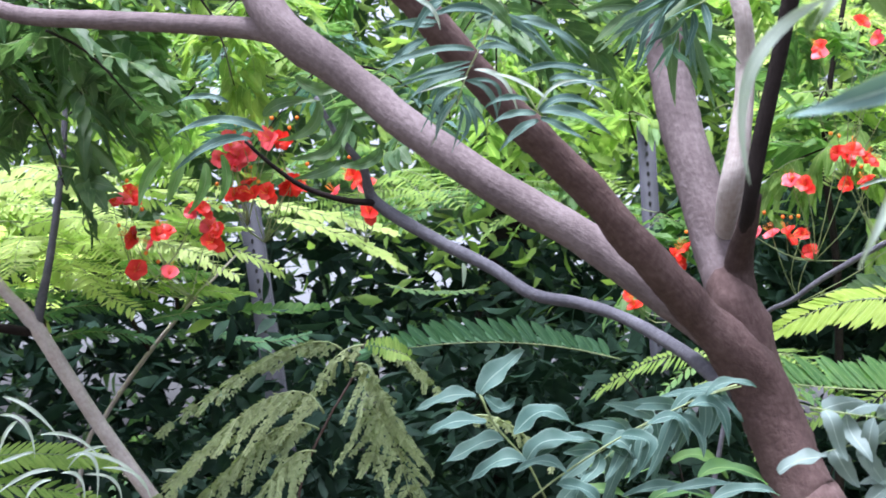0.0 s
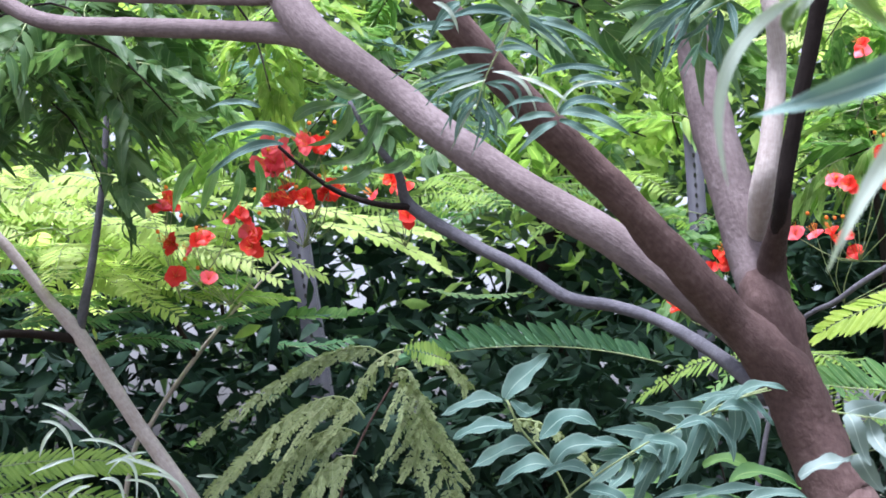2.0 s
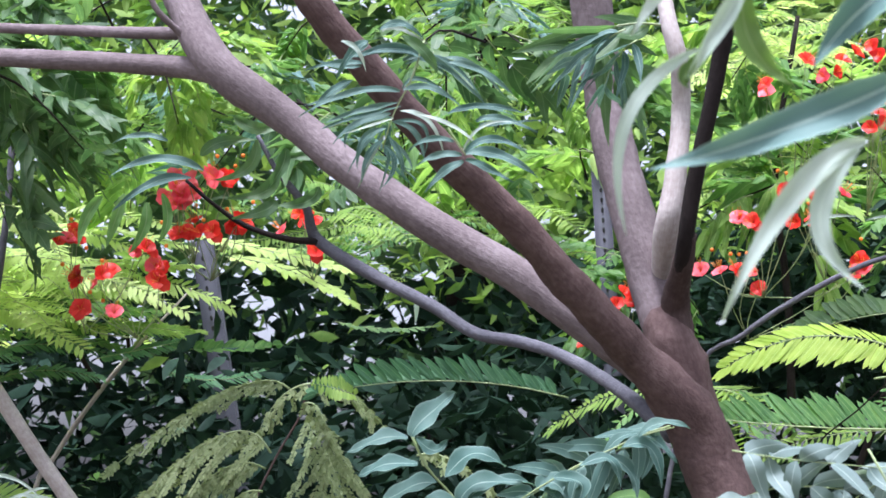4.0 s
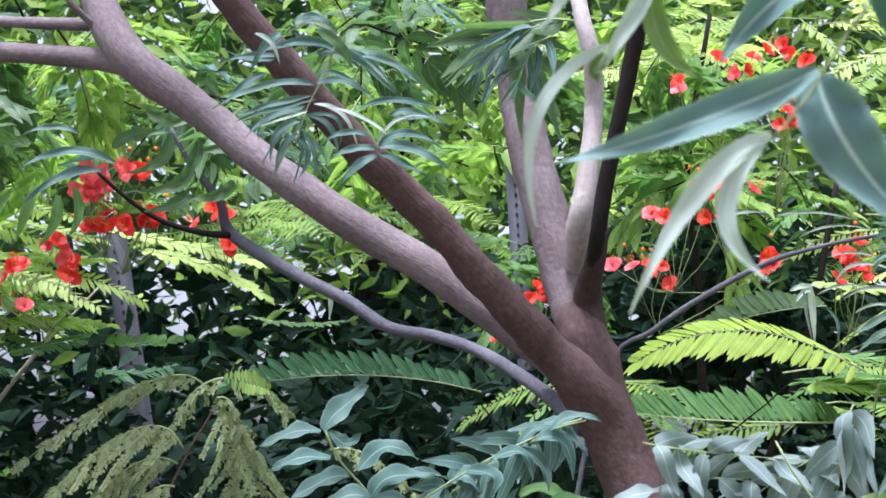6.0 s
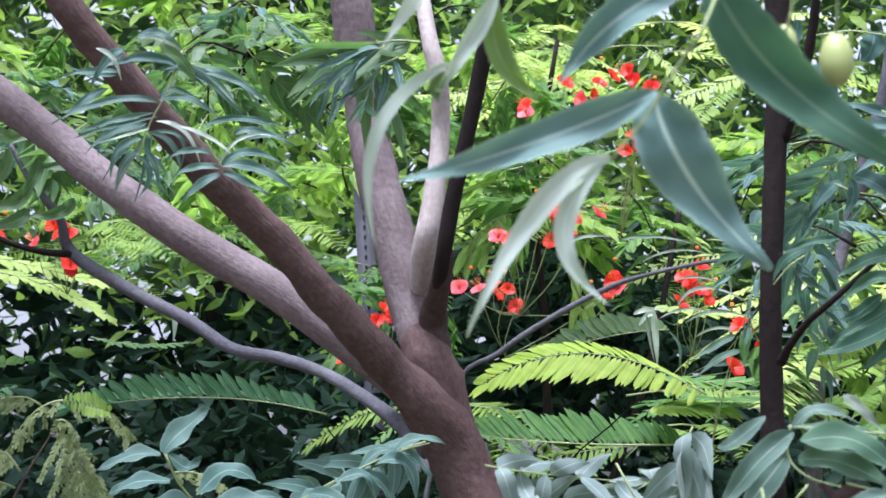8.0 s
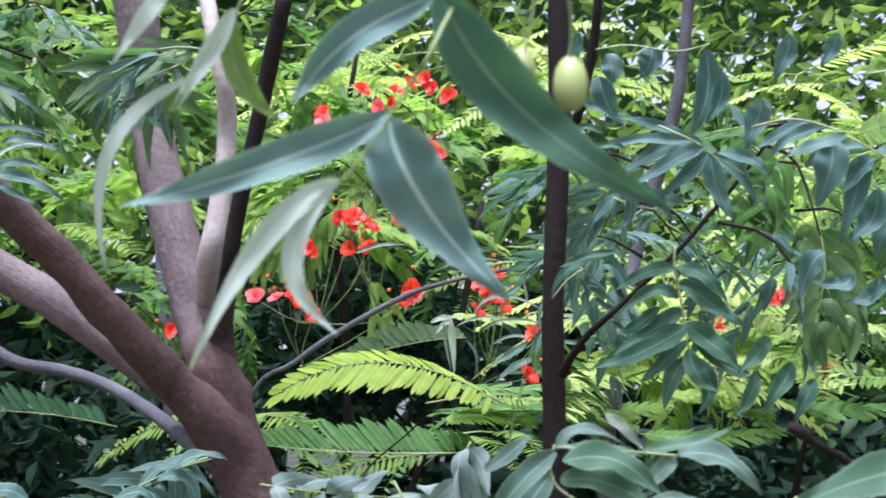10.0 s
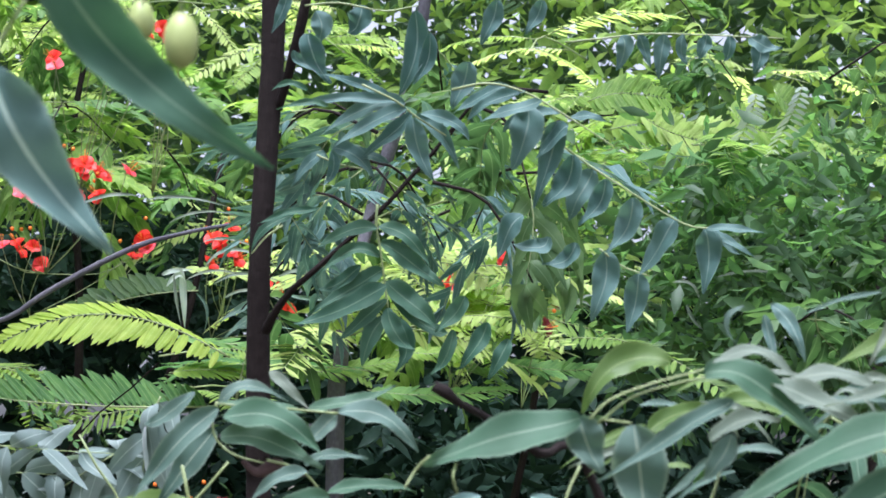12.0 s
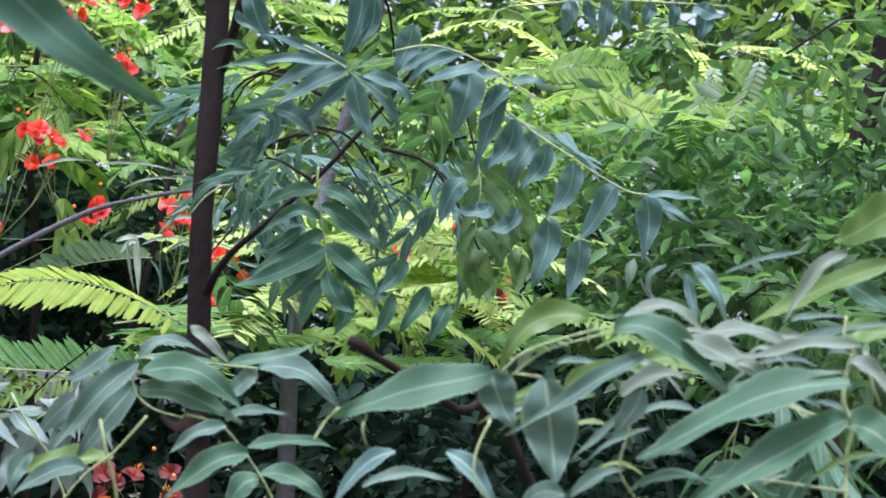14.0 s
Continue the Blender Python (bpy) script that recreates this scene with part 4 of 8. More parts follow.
# ---- leaves and stalks placed one by one ----
def leaflet(plant, mat, a, m, b, width, face, name="leaflet"):
    """A single toothed leaflet from its stalk a through m to its tip b, turned to face."""
    a, m, b, face = Vector(a), Vector(m), Vector(b), Vector(face).normalized()
    c = 2 * m - (a + b) / 2
    bm = bmesh.new()
    uv = bm.loops.layers.uv.verify()
    cuts, rows = 24, []
    curl = rng.uniform(0.2, 0.5) if width > 0.017 else rng.uniform(0.15, 0.6)
    for i in range(cuts + 1):
        t = i / cuts
        p = a * (1 - t) ** 2 + c * (2 * t * (1 - t)) + b * t * t
        d = ((c - a) * (1 - t) + (b - c) * t).normalized()
        s = d.cross(face).normalized()
        n = s.cross(d)
        w = 0.5 * width * (math.sin(math.pi * min(1, (t * 0.97 + 0.015) ** 0.7)) ** 0.92) * (1.0 if i % 2 else 0.955)
        p = p + n * (0.09 * width * math.sin(t * 7 + curl * 20))
        rows.append((t, [bm.verts.new(p + s * (w * k) + n * (w * curl * abs(k) ** 1.6 + 0.11 * width * abs(k) * math.sin(t * 13 + k * 2 + curl * 30))) for k in (-1, -0.5, 0, 0.5, 1)]))
    for (t0, r0), (t1, r1) in zip(rows, rows[1:]):
        for k in range(4):
            f = bm.faces.new((r0[k], r0[k + 1], r1[k + 1], r1[k]))
            for lp, q in zip(f.loops, ((k / 4, t0), ((k + 1) / 4, t0), ((k + 1) / 4, t1), (k / 4, t1))):
                lp[uv].uv = q
    return part(name, bm, mat, plant)


def stalk(plant, pts, r, mat=None):
    bm = bmesh.new()
    tube(bm, [(*p, r * (1 - 0.4 * i / len(pts))) for i, p in enumerate(pts)], 7, 0.05, 4)
    return part("stalk", bm, mat or M_STEM, plant)


def frond(plant, mat, a, m, b, pairs, ln, width, row_a, row_b, name="leaf"):
    """A feathered leaf: its rachis from a through m to b, with a row of leaflets to either side."""
    a, m, b = Vector(a), Vector(m), Vector(b)
    c = 2 * m - (a + b) / 2
    at = lambda t: a * (1 - t) ** 2 + c * (2 * t * (1 - t)) + b * t * t
    bm = bmesh.new()
    r = max(0.0008, ln * 0.024)
    tube(bm, [(*at(i / 6), r * (1.1 - 0.7 * i / 6)) for i in range(7)], 5, 0, 2, mat=1)
    few = pairs < 9
    for i in range(pairs):
        t = (0.12 if few else 0.05) + (0.86 if few else 0.94) * i / max(1, pairs - 1)
        d = ((c - a) * (1 - t) + (b - c) * t).normalized()
        for row in (row_a, row_b):
            v = Vector(row).normalized() + d * (0.28 if few else 0.42) * (0.4 + t)
            v += Vector((rng.uniform(-1, 1), rng.uniform(-1, 1), rng.uniform(-1, 1))) * (0.55 if few else 0.1)
            size = ln * rng.uniform(0.85, 1.12) * ((0.75 + 0.4 * math.sin(math.pi * t)) if few else (0.2 + 0.85 * math.sin(math.pi * (0.1 + 0.8 * t))))
            bend = (Vector((0, 0, rng.uniform(-0.4, -0.05))) + d * 0.42) * size if few else (d * 0.08 + Vector((0, 0, -0.06))) * size
            blade(bm, at(min(1, t + rng.uniform(-0.01, 0.01))), v, d + Vector((0, 0, rng.uniform(-0.2, 0.2))), size, width * rng.uniform(0.9, 1.1), bend,
                  rng.uniform(0.1, 0.35), 9 if few else 6, 0.1 if few else 0, 0.78 if few else 0.95, sway=rng.uniform(-0.5, 0.5) if few else 0, full=0.85 if few else 0.5)
    blade(bm, b, b - c, Vector(row_a), ln * (1.0 if few else 0.5), width, (0, 0, -0.1 * ln), 0.25, 6, 0, 0.8)
    return part(name, bm, [mat, M_STEM], plant)


def comb(plant, mat, a, m, b, count, ln, leaf, width, row_a, row_b):
    """A wilting twice-feathered leaf: drooping side stalks, each set with tiny leaflets."""
    a, m, b = Vector(a), Vector(m), Vector(b)
    c = 2 * m - (a + b) / 2
    at = lambda t: a * (1 - t) ** 2 + c * (2 * t * (1 - t)) + b * t * t
    bm = bmesh.new()
    tube(bm, [(*at(i / 6), 0.0022 * (1.1 - 0.7 * i / 6)) for i in range(7)], 5, 0, 2, mat=1)
    for i in range(count):
        t = 0.1 + 0.9 * i / (count - 1)
        d = ((c - a) * (1 - t) + (b - c) * t).normalized()
        for row in (row_a, row_b):
            v = (Vector(row).normalized() + d * rng.uniform(0.3, 0.6) + Vector((rng.uniform(-1, 1), rng.uniform(-1, 1), rng.uniform(-1, 1))) * 0.12).normalized()
            size = ln * rng.uniform(0.55, 1.25) * (0.35 + 0.7 * math.sin(math.pi * (0.15 + 0.75 * t)))
            sag, veer = rng.uniform(0.0, 0.25) * size, Vector((rng.uniform(-1, 1), rng.uniform(-1, 1), rng.uniform(-0.5, 0.5))) * 0.16 * size
            way = lambda s: at(t) + v * (size * s) + veer * (s * s) - Vector((0, 0, sag * s * s))
            tube(bm, [(*way(k / 3), 0.0007) for k in range(4)], 3, 0, 1, mat=1)
            steps = max(4, int(size / (width * 0.75)))
            for k in range(steps):
                s = (k + 0.6) / steps
                p, q = way(s), way(s + 0.05) - way(s)
                side = q.cross(Vector((0.1, 1, 0.3))).normalized()
                for sgn in (-1, 1):
                    if rng.random() < 0.1:
                        continue
                    w = side * sgn + q.normalized() * 0.45 + Vector((0, rng.uniform(-0.5, 0.5), -0.35))
                    blade(bm, p, w, q, leaf * rng.uniform(0.55, 1.25) * (1.15 - 0.4 * s), width * rng.uniform(0.7, 1.3), (0, 0, -0.1 * leaf), 0.3, 3, 0, 0.9, full=0.6)
    return part("leaf", bm, [mat, M_STEM], plant)


hang = neem
white = thing("neem_shoot", (0.15, 1.4, 1.4), "neem shoot spreading beside the trunk, leaves coloured pale as skylit", "shrub", "neem shoots")
shoot = thing("neem_shoot", (0.5, 0.85, 1.3), "windblown neem shoot with long grey-green leaflets", "shrub", "neem shoots")
shoot2 = thing("neem_shoot", (0.2, 1.0, 1.3), "low neem shoot with toothed leaflets", "shrub", "neem shoots")
grass = thing("feathery_shrub", (-1.2, 2.9, 0.0), "low feathery shrub with drooping pale-green leaves", "shrub")
olive = thing("feathery_sapling", (-0.7, 3.1, 0.0), "wilting feathery sapling with drooping olive-green leaves", "shrub")
fern = thing("fern_shrub", (0.1, 3.1, 0.0), "shrub with broad flat feathered leaves, green and yellow-green", "shrub")
stalk(white, [(0.30, 1.5, 0.0), (0.28, 1.45, 0.8), (0.22, 1.42, 1.4), (0.16, 1.41, 1.55)], 0.0014)
stalk(shoot, [(0.6, 0.95, 0.0), (0.58, 0.93, 0.8), (0.53, 0.9, 1.3), (0.5, 0.87, 1.47)], 0.0014)
stalk(shoot2, [(0.24, 1.1, 0.0), (0.23, 1.05, 0.9), (0.21, 1.0, 1.4), (0.19, 0.98, 1.52)], 0.0014)
stalk(grass, [(-1.2, 2.9, 0.0), (-1.22, 2.88, 0.7), (-1.25, 2.86, 1.3), (-1.3, 2.85, 1.52)], 0.006, M_STEM)
stalk(fern, [(0.1, 3.1, 0.0), (0.15, 3.08, 0.9), (0.22, 3.05, 1.5), (0.4, 2.95, 1.72)], 0.002, M_BARKD)
stalk(fern, [(0.1, 3.1, 0.0), (0.05, 3.1, 0.9), (-0.05, 3.05, 1.5), (-0.15, 2.95, 1.66)], 0.002, M_BARKD)


def fruit(place, rx, ry):
    bm = bmesh.new()
    bmesh.ops.create_uvsphere(bm, u_segments=20, v_segments=14, radius=1.0)
    for v in bm.verts:
        v.co = Vector(place) + Vector((v.co.x * rx, v.co.y * rx, v.co.z * ry * (1 + 0.06 * v.co.z)))
    part("fruit", bm, M_FRUIT, hang, "yellow-green oval fruit")






frond(neem, M_NEEM, (-0.004, 1.866, 2.053), (-0.057, 1.863, 2.051), (-0.109, 1.863, 2.026), 6, 0.0627, 0.0145, (-0.45, -0.11, -0.80), (-0.70, -0.21, 0.20))
frond(neem, M_NEEM, (-0.081, 1.886, 2.046), (-0.067, 1.889, 2.026), (-0.050, 1.894, 2.000), 4, 0.0594, 0.0171, (0.20, -0.10, -0.95), (0.60, -0.19, 0.20))

stem = stalk(neem, [(-0.278, 1.806, 1.572), (-0.261, 1.812, 1.538), (-0.227, 1.820, 1.500), (-0.205, 1.827, 1.459)], 0.0015)
leaflet(stem, M_TEAL, (-0.276, 1.788, 1.571), (-0.254, 1.785, 1.599), (-0.227, 1.784, 1.618), 0.0283, (0.10, -0.79, 0.60))
leaflet(stem, M_TEAL, (-0.283, 1.809, 1.572), (-0.317, 1.808, 1.567), (-0.351, 1.808, 1.554), 0.0221, (0.11, -0.69, 0.70))
leaflet(stem, M_TEAL, (-0.268, 1.782, 1.543), (-0.306, 1.780, 1.538), (-0.333, 1.780, 1.528), 0.0221, (0.11, -0.69, 0.70))
leaflet(stem, M_TEAL, (-0.250, 1.808, 1.521), (-0.285, 1.807, 1.514), (-0.318, 1.808, 1.493), 0.0258, (0.10, -0.69, 0.70))
leaflet(stem, M_TEAL, (-0.238, 1.775, 1.528), (-0.207, 1.773, 1.551), (-0.171, 1.777, 1.541), 0.0271, (0.07, -0.70, 0.70))
leaflet(stem, M_TEAL, (-0.225, 1.802, 1.500), (-0.197, 1.800, 1.523), (-0.156, 1.803, 1.522), 0.0283, (0.07, -0.70, 0.70))
leaflet(stem, M_TEAL, (-0.274, 1.810, 1.570), (-0.255, 1.813, 1.558), (-0.238, 1.813, 1.569), 0.0185, (0.10, -0.79, 0.60))
leaflet(stem, M_TEAL, (-0.222, 1.791, 1.499), (-0.257, 1.789, 1.497), (-0.287, 1.790, 1.476), 0.0246, (0.09, -0.69, 0.70))

frond(neem, M_TEAL, (0.005, 1.854, 1.589), (-0.063, 1.853, 1.561), (-0.151, 1.856, 1.509), 6, 0.0493, 0.0177, (0.10, -0.25, -1.00), (-0.60, 0.19, 0.50))
leaflet(neem, M_TEAL, (-0.111, 1.880, 1.511), (-0.091, 1.878, 1.534), (-0.082, 1.882, 1.513), 0.0253, (0.02, -0.70, 0.60))
leaflet(neem, M_TEAL, (-0.142, 1.844, 1.518), (-0.124, 1.844, 1.523), (-0.105, 1.848, 1.501), 0.0253, (0.04, -0.70, 0.60))
frond(neem, M_TEAL, (-0.032, 1.866, 1.567), (-0.095, 1.866, 1.541), (-0.171, 1.870, 1.477), 6, 0.0443, 0.0164, (0.21, -0.19, -1.00), (0.39, 0.21, 0.40))

frond(white, M_SKYLIT, (0.049, 1.427, 1.548), (0.110, 1.432, 1.540), (0.202, 1.438, 1.534), 6, 0.0335, 0.0175, (-0.20, -0.48, -0.90), (0.33, 0.27, 0.60))
frond(white, M_SKYLIT, (0.062, 1.451, 1.509), (0.111, 1.452, 1.519), (0.180, 1.458, 1.510), 5, 0.0354, 0.0180, (-0.35, -0.47, -0.80), (0.38, -0.24, 0.50))
leaflet(white, M_SKYLIT, (0.022, 1.425, 1.492), (0.049, 1.425, 1.505), (0.065, 1.425, 1.508), 0.0194, (-0.03, -0.60, 0.80))
frond(white, M_SKYLIT, (0.203, 1.446, 1.540), (0.169, 1.447, 1.520), (0.120, 1.449, 1.485), 5, 0.0335, 0.0175, (0.03, -0.51, -0.90), (-0.27, 0.24, 0.60))
frond(white, M_SKYLIT, (0.227, 1.416, 1.582), (0.218, 1.419, 1.553), (0.213, 1.426, 1.506), 5, 0.0374, 0.0189, (-0.66, -0.29, -0.60), (0.54, -0.40, -0.40))

frond(grass, M_LIME, (-1.464, 2.794, 1.456), (-1.222, 2.837, 1.499), (-1.063, 2.871, 1.481), 34, 0.0410, 0.0082, (0.14, 0.44, 0.50), (0.43, -0.25, -0.60))
frond(grass, M_LIME, (-1.481, 2.825, 1.478), (-1.318, 2.856, 1.492), (-1.196, 2.881, 1.485), 30, 0.0390, 0.0082, (0.13, 0.44, 0.50), (0.48, -0.33, -0.50))
frond(grass, M_LIME, (-1.455, 2.785, 1.398), (-1.265, 2.817, 1.442), (-1.086, 2.856, 1.420), 30, 0.0410, 0.0082, (0.10, 0.53, 0.40), (0.47, -0.34, -0.50))

frond(grass, M_LIME, (-1.464, 2.798, 1.421), (-1.263, 2.831, 1.483), (-1.082, 2.867, 1.485), 32, 0.0390, 0.0082, (0.10, 0.53, 0.40), (0.47, -0.34, -0.50))
frond(grass, M_LIME, (-1.501, 2.796, 1.673), (-1.409, 2.813, 1.686), (-1.358, 2.828, 1.646), 26, 0.0349, 0.0082, (0.07, 0.54, 0.40), (0.49, -0.32, -0.50))


stem = stalk(neem, [(-0.248, 1.818, 1.406), (-0.217, 1.817, 1.461), (-0.120, 1.828, 1.530), (-0.035, 1.839, 1.573), (0.009, 1.846, 1.587)], 0.0012)
leaflet(stem, M_TEAL, (-0.035, 1.854, 1.574), (-0.009, 1.859, 1.571), (0.011, 1.866, 1.548), 0.0160, (-0.01, -0.70, 0.70))
leaflet(stem, M_TEAL, (-0.048, 1.820, 1.561), (-0.018, 1.825, 1.564), (-0.005, 1.833, 1.520), 0.0185, (-0.01, -0.70, 0.70))
leaflet(stem, M_TEAL, (-0.075, 1.838, 1.550), (-0.042, 1.845, 1.542), (-0.032, 1.852, 1.508), 0.0185, (-0.00, -0.70, 0.70))
leaflet(stem, M_TEAL, (-0.095, 1.802, 1.542), (-0.062, 1.807, 1.549), (-0.049, 1.814, 1.519), 0.0148, (0.01, -0.70, 0.70))
leaflet(stem, M_TEAL, (-0.123, 1.820, 1.530), (-0.092, 1.827, 1.521), (-0.108, 1.828, 1.485), 0.0197, (0.02, -0.70, 0.70))
leaflet(stem, M_TEAL, (-0.144, 1.840, 1.516), (-0.113, 1.847, 1.507), (-0.121, 1.848, 1.482), 0.0160, (0.02, -0.70, 0.70))
leaflet(stem, M_TEAL, (-0.029, 1.822, 1.574), (-0.005, 1.824, 1.591), (0.025, 1.831, 1.584), 0.0148, (-0.02, -0.70, 0.70))
leaflet(stem, M_TEAL, (-0.069, 1.839, 1.552), (-0.047, 1.840, 1.576), (-0.011, 1.848, 1.574), 0.0135, (-0.00, -0.70, 0.70))
leaflet(stem, M_TEAL, (-0.179, 1.792, 1.488), (-0.208, 1.784, 1.499), (-0.238, 1.780, 1.486), 0.0160, (0.06, -0.70, 0.70))
leaflet(stem, M_TEAL, (-0.216, 1.805, 1.502), (-0.186, 1.808, 1.523), (-0.143, 1.817, 1.520), 0.0209, (0.05, -0.70, 0.70))
leaflet(stem, M_TEAL, (-0.121, 1.851, 1.463), (-0.072, 1.859, 1.474), (-0.029, 1.869, 1.467), 0.0148, (0.01, -0.70, 0.70))
leaflet(stem, M_TEAL, (-0.024, 1.838, 1.459), (0.012, 1.843, 1.475), (0.050, 1.851, 1.467), 0.0172, (-0.02, -0.70, 0.70))
leaflet(stem, M_TEAL, (-0.072, 1.849, 1.470), (-0.029, 1.856, 1.477), (0.021, 1.866, 1.479), 0.0148, (-0.01, -0.70, 0.70))
leaflet(stem, M_TEAL, (-0.191, 1.791, 1.474), (-0.161, 1.798, 1.470), (-0.143, 1.804, 1.446), 0.0185, (0.04, -0.70, 0.70))

leaflet(neem, M_FERN, (-0.035, 1.946, 1.483), (-0.003, 1.951, 1.499), (0.043, 1.962, 1.478), 0.0221, (-0.02, -0.70, 0.70))
leaflet(neem, M_FERN, (-0.067, 1.961, 1.503), (-0.028, 1.967, 1.510), (-0.002, 1.976, 1.485), 0.0195, (-0.01, -0.70, 0.70))
leaflet(neem, M_FERN, (-0.092, 1.927, 1.451), (-0.060, 1.931, 1.471), (-0.016, 1.941, 1.459), 0.0221, (0.00, -0.70, 0.70))
leaflet(neem, M_FERN, (-0.163, 1.930, 1.501), (-0.131, 1.938, 1.488), (-0.092, 1.945, 1.496), 0.0195, (0.03, -0.70, 0.70))
leaflet(neem, M_FERN, (-0.192, 1.895, 1.455), (-0.154, 1.901, 1.469), (-0.110, 1.911, 1.456), 0.0195, (0.04, -0.70, 0.70))

stalk(olive, [(-0.780, 3.129, 1.344), (-0.767, 3.115, 1.465), (-0.720, 3.107, 1.575), (-0.673, 3.103, 1.657), (-0.664, 3.101, 1.689), (-0.648, 3.098, 1.725)], 0.0026, M_BARKB)
comb(olive, M_OLIVE, (-0.697, 3.118, 1.713), (-0.808, 3.102, 1.708), (-1.019, 3.090, 1.567), 11, 0.0667, 0.0098, 0.0044, (-0.55, -0.30, -0.70), (-0.85, 0.11, -0.35))
comb(olive, M_OLIVE, (-0.719, 3.074, 1.588), (-0.824, 3.055, 1.614), (-1.024, 3.049, 1.431), 12, 0.1130, 0.0098, 0.0044, (-0.25, -0.32, -0.85), (-0.75, 0.15, -0.60))
comb(olive, M_OLIVE, (-0.737, 3.113, 1.559), (-0.834, 3.101, 1.547), (-0.968, 3.100, 1.400), 10, 0.1077, 0.0098, 0.0044, (-0.15, -0.31, -0.90), (-0.66, 0.16, -0.70))
comb(olive, M_OLIVE, (-0.730, 3.062, 1.516), (-0.788, 3.057, 1.494), (-0.852, 3.060, 1.393), 7, 0.0861, 0.0098, 0.0044, (0.39, -0.32, -0.90), (-0.46, 0.19, -0.90))
comb(olive, M_OLIVE, (-0.659, 3.093, 1.657), (-0.617, 3.103, 1.624), (-0.626, 3.116, 1.518), 8, 0.1130, 0.0098, 0.0044, (-0.78, -0.45, -0.60), (0.79, -0.16, -0.75))
comb(olive, M_OLIVE, (-0.629, 3.145, 1.588), (-0.601, 3.154, 1.551), (-0.559, 3.179, 1.411), 8, 0.0915, 0.0098, 0.0044, (-0.64, -0.42, -0.70), (0.89, -0.14, -0.60))
comb(olive, M_OLIVE, (-0.642, 3.067, 1.723), (-0.582, 3.078, 1.710), (-0.511, 3.097, 1.644), 6, 0.0452, 0.0098, 0.0044, (0.15, -0.28, -0.90), (0.54, 0.40, -0.50))
comb(olive, M_OLIVE, (-0.649, 3.105, 1.722), (-0.704, 3.100, 1.699), (-0.748, 3.102, 1.634), 5, 0.0431, 0.0098, 0.0044, (-0.23, -0.36, -0.90), (0.33, 0.38, -0.80))
comb(olive, M_OLIVE, (-0.654, 3.052, 1.680), (-0.631, 3.056, 1.675), (-0.610, 3.065, 1.633), 4, 0.0280, 0.0098, 0.0044, (0.25, -0.26, -0.90), (-0.55, 0.20, -0.50))
comb(olive, M_OLIVE, (-0.450, 3.133, 1.589), (-0.381, 3.144, 1.580), (-0.294, 3.166, 1.511), 8, 0.0323, 0.0098, 0.0044, (-0.07, -0.31, -0.90), (0.66, 0.38, -0.40))



frond(fern, M_GOLD, (0.521, 2.929, 1.728), (0.312, 2.961, 1.804), (0.123, 3.009, 1.749), 44, 0.0620, 0.0118, (-0.24, 0.63, 0.40), (-0.29, -0.37, -0.85))

frond(fern, M_FERN, (0.524, 3.076, 1.648), (0.302, 3.122, 1.650), (0.098, 3.162, 1.668), 32, 0.0884, 0.0125, (-0.27, 0.32, 0.90), (0.08, 0.90, 0.40))
frond(fern, M_FERN, (0.805, 3.044, 1.715), (0.627, 3.080, 1.727), (0.440, 3.119, 1.726), 18, 0.0632, 0.0232, (-0.18, 0.65, 0.20), (-0.37, -0.85, -0.10))
frond(fern, M_FERN, (0.431, 3.056, 1.776), (0.575, 3.028, 1.760), (0.738, 2.992, 1.774), 16, 0.0589, 0.0211, (0.40, 0.54, 0.20), (0.04, -0.92, -0.20))

frond(fern, M_NEEM, (0.510, 3.269, 1.885), (0.394, 3.295, 1.873), (0.271, 3.326, 1.839), 16, 0.0564, 0.0180, (-0.27, 0.33, 0.90), (-0.00, 0.91, 0.40))

frond(fern, M_SUN, (0.701, 3.337, 1.849), (0.929, 3.288, 1.861), (1.145, 3.246, 1.839), 18, 0.0581, 0.0232, (0.45, 0.50, 0.30), (-0.04, -0.92, -0.20))
frond(fern, M_SUN, (0.731, 3.362, 1.923), (0.937, 3.315, 1.944), (1.134, 3.279, 1.914), 18, 0.0581, 0.0232, (0.45, 0.50, 0.30), (-0.04, -0.92, -0.20))
frond(fern, M_SUN, (0.469, 3.351, 1.941), (0.696, 3.307, 1.916), (0.854, 3.271, 1.937), 18, 0.0581, 0.0232, (0.41, 0.53, 0.30), (0.02, -0.92, -0.20))

frond(shrub, M_FERN, (-1.167, 3.907, 1.868), (-1.041, 3.927, 1.860), (-0.912, 3.944, 1.875), 11, 0.0388, 0.0249, (0.09, 0.44, 0.80), (0.42, -0.82, -0.20))

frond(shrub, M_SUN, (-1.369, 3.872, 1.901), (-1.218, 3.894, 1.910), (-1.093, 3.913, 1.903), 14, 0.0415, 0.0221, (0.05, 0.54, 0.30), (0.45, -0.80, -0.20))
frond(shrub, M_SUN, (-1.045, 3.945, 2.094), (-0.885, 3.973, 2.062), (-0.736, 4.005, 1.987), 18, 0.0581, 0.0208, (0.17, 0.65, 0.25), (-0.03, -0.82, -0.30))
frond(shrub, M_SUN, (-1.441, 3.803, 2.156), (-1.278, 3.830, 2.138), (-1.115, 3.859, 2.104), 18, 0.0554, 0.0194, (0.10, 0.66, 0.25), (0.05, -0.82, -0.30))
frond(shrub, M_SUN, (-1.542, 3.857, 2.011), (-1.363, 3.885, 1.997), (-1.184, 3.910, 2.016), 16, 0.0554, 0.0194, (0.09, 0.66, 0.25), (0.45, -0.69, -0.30))
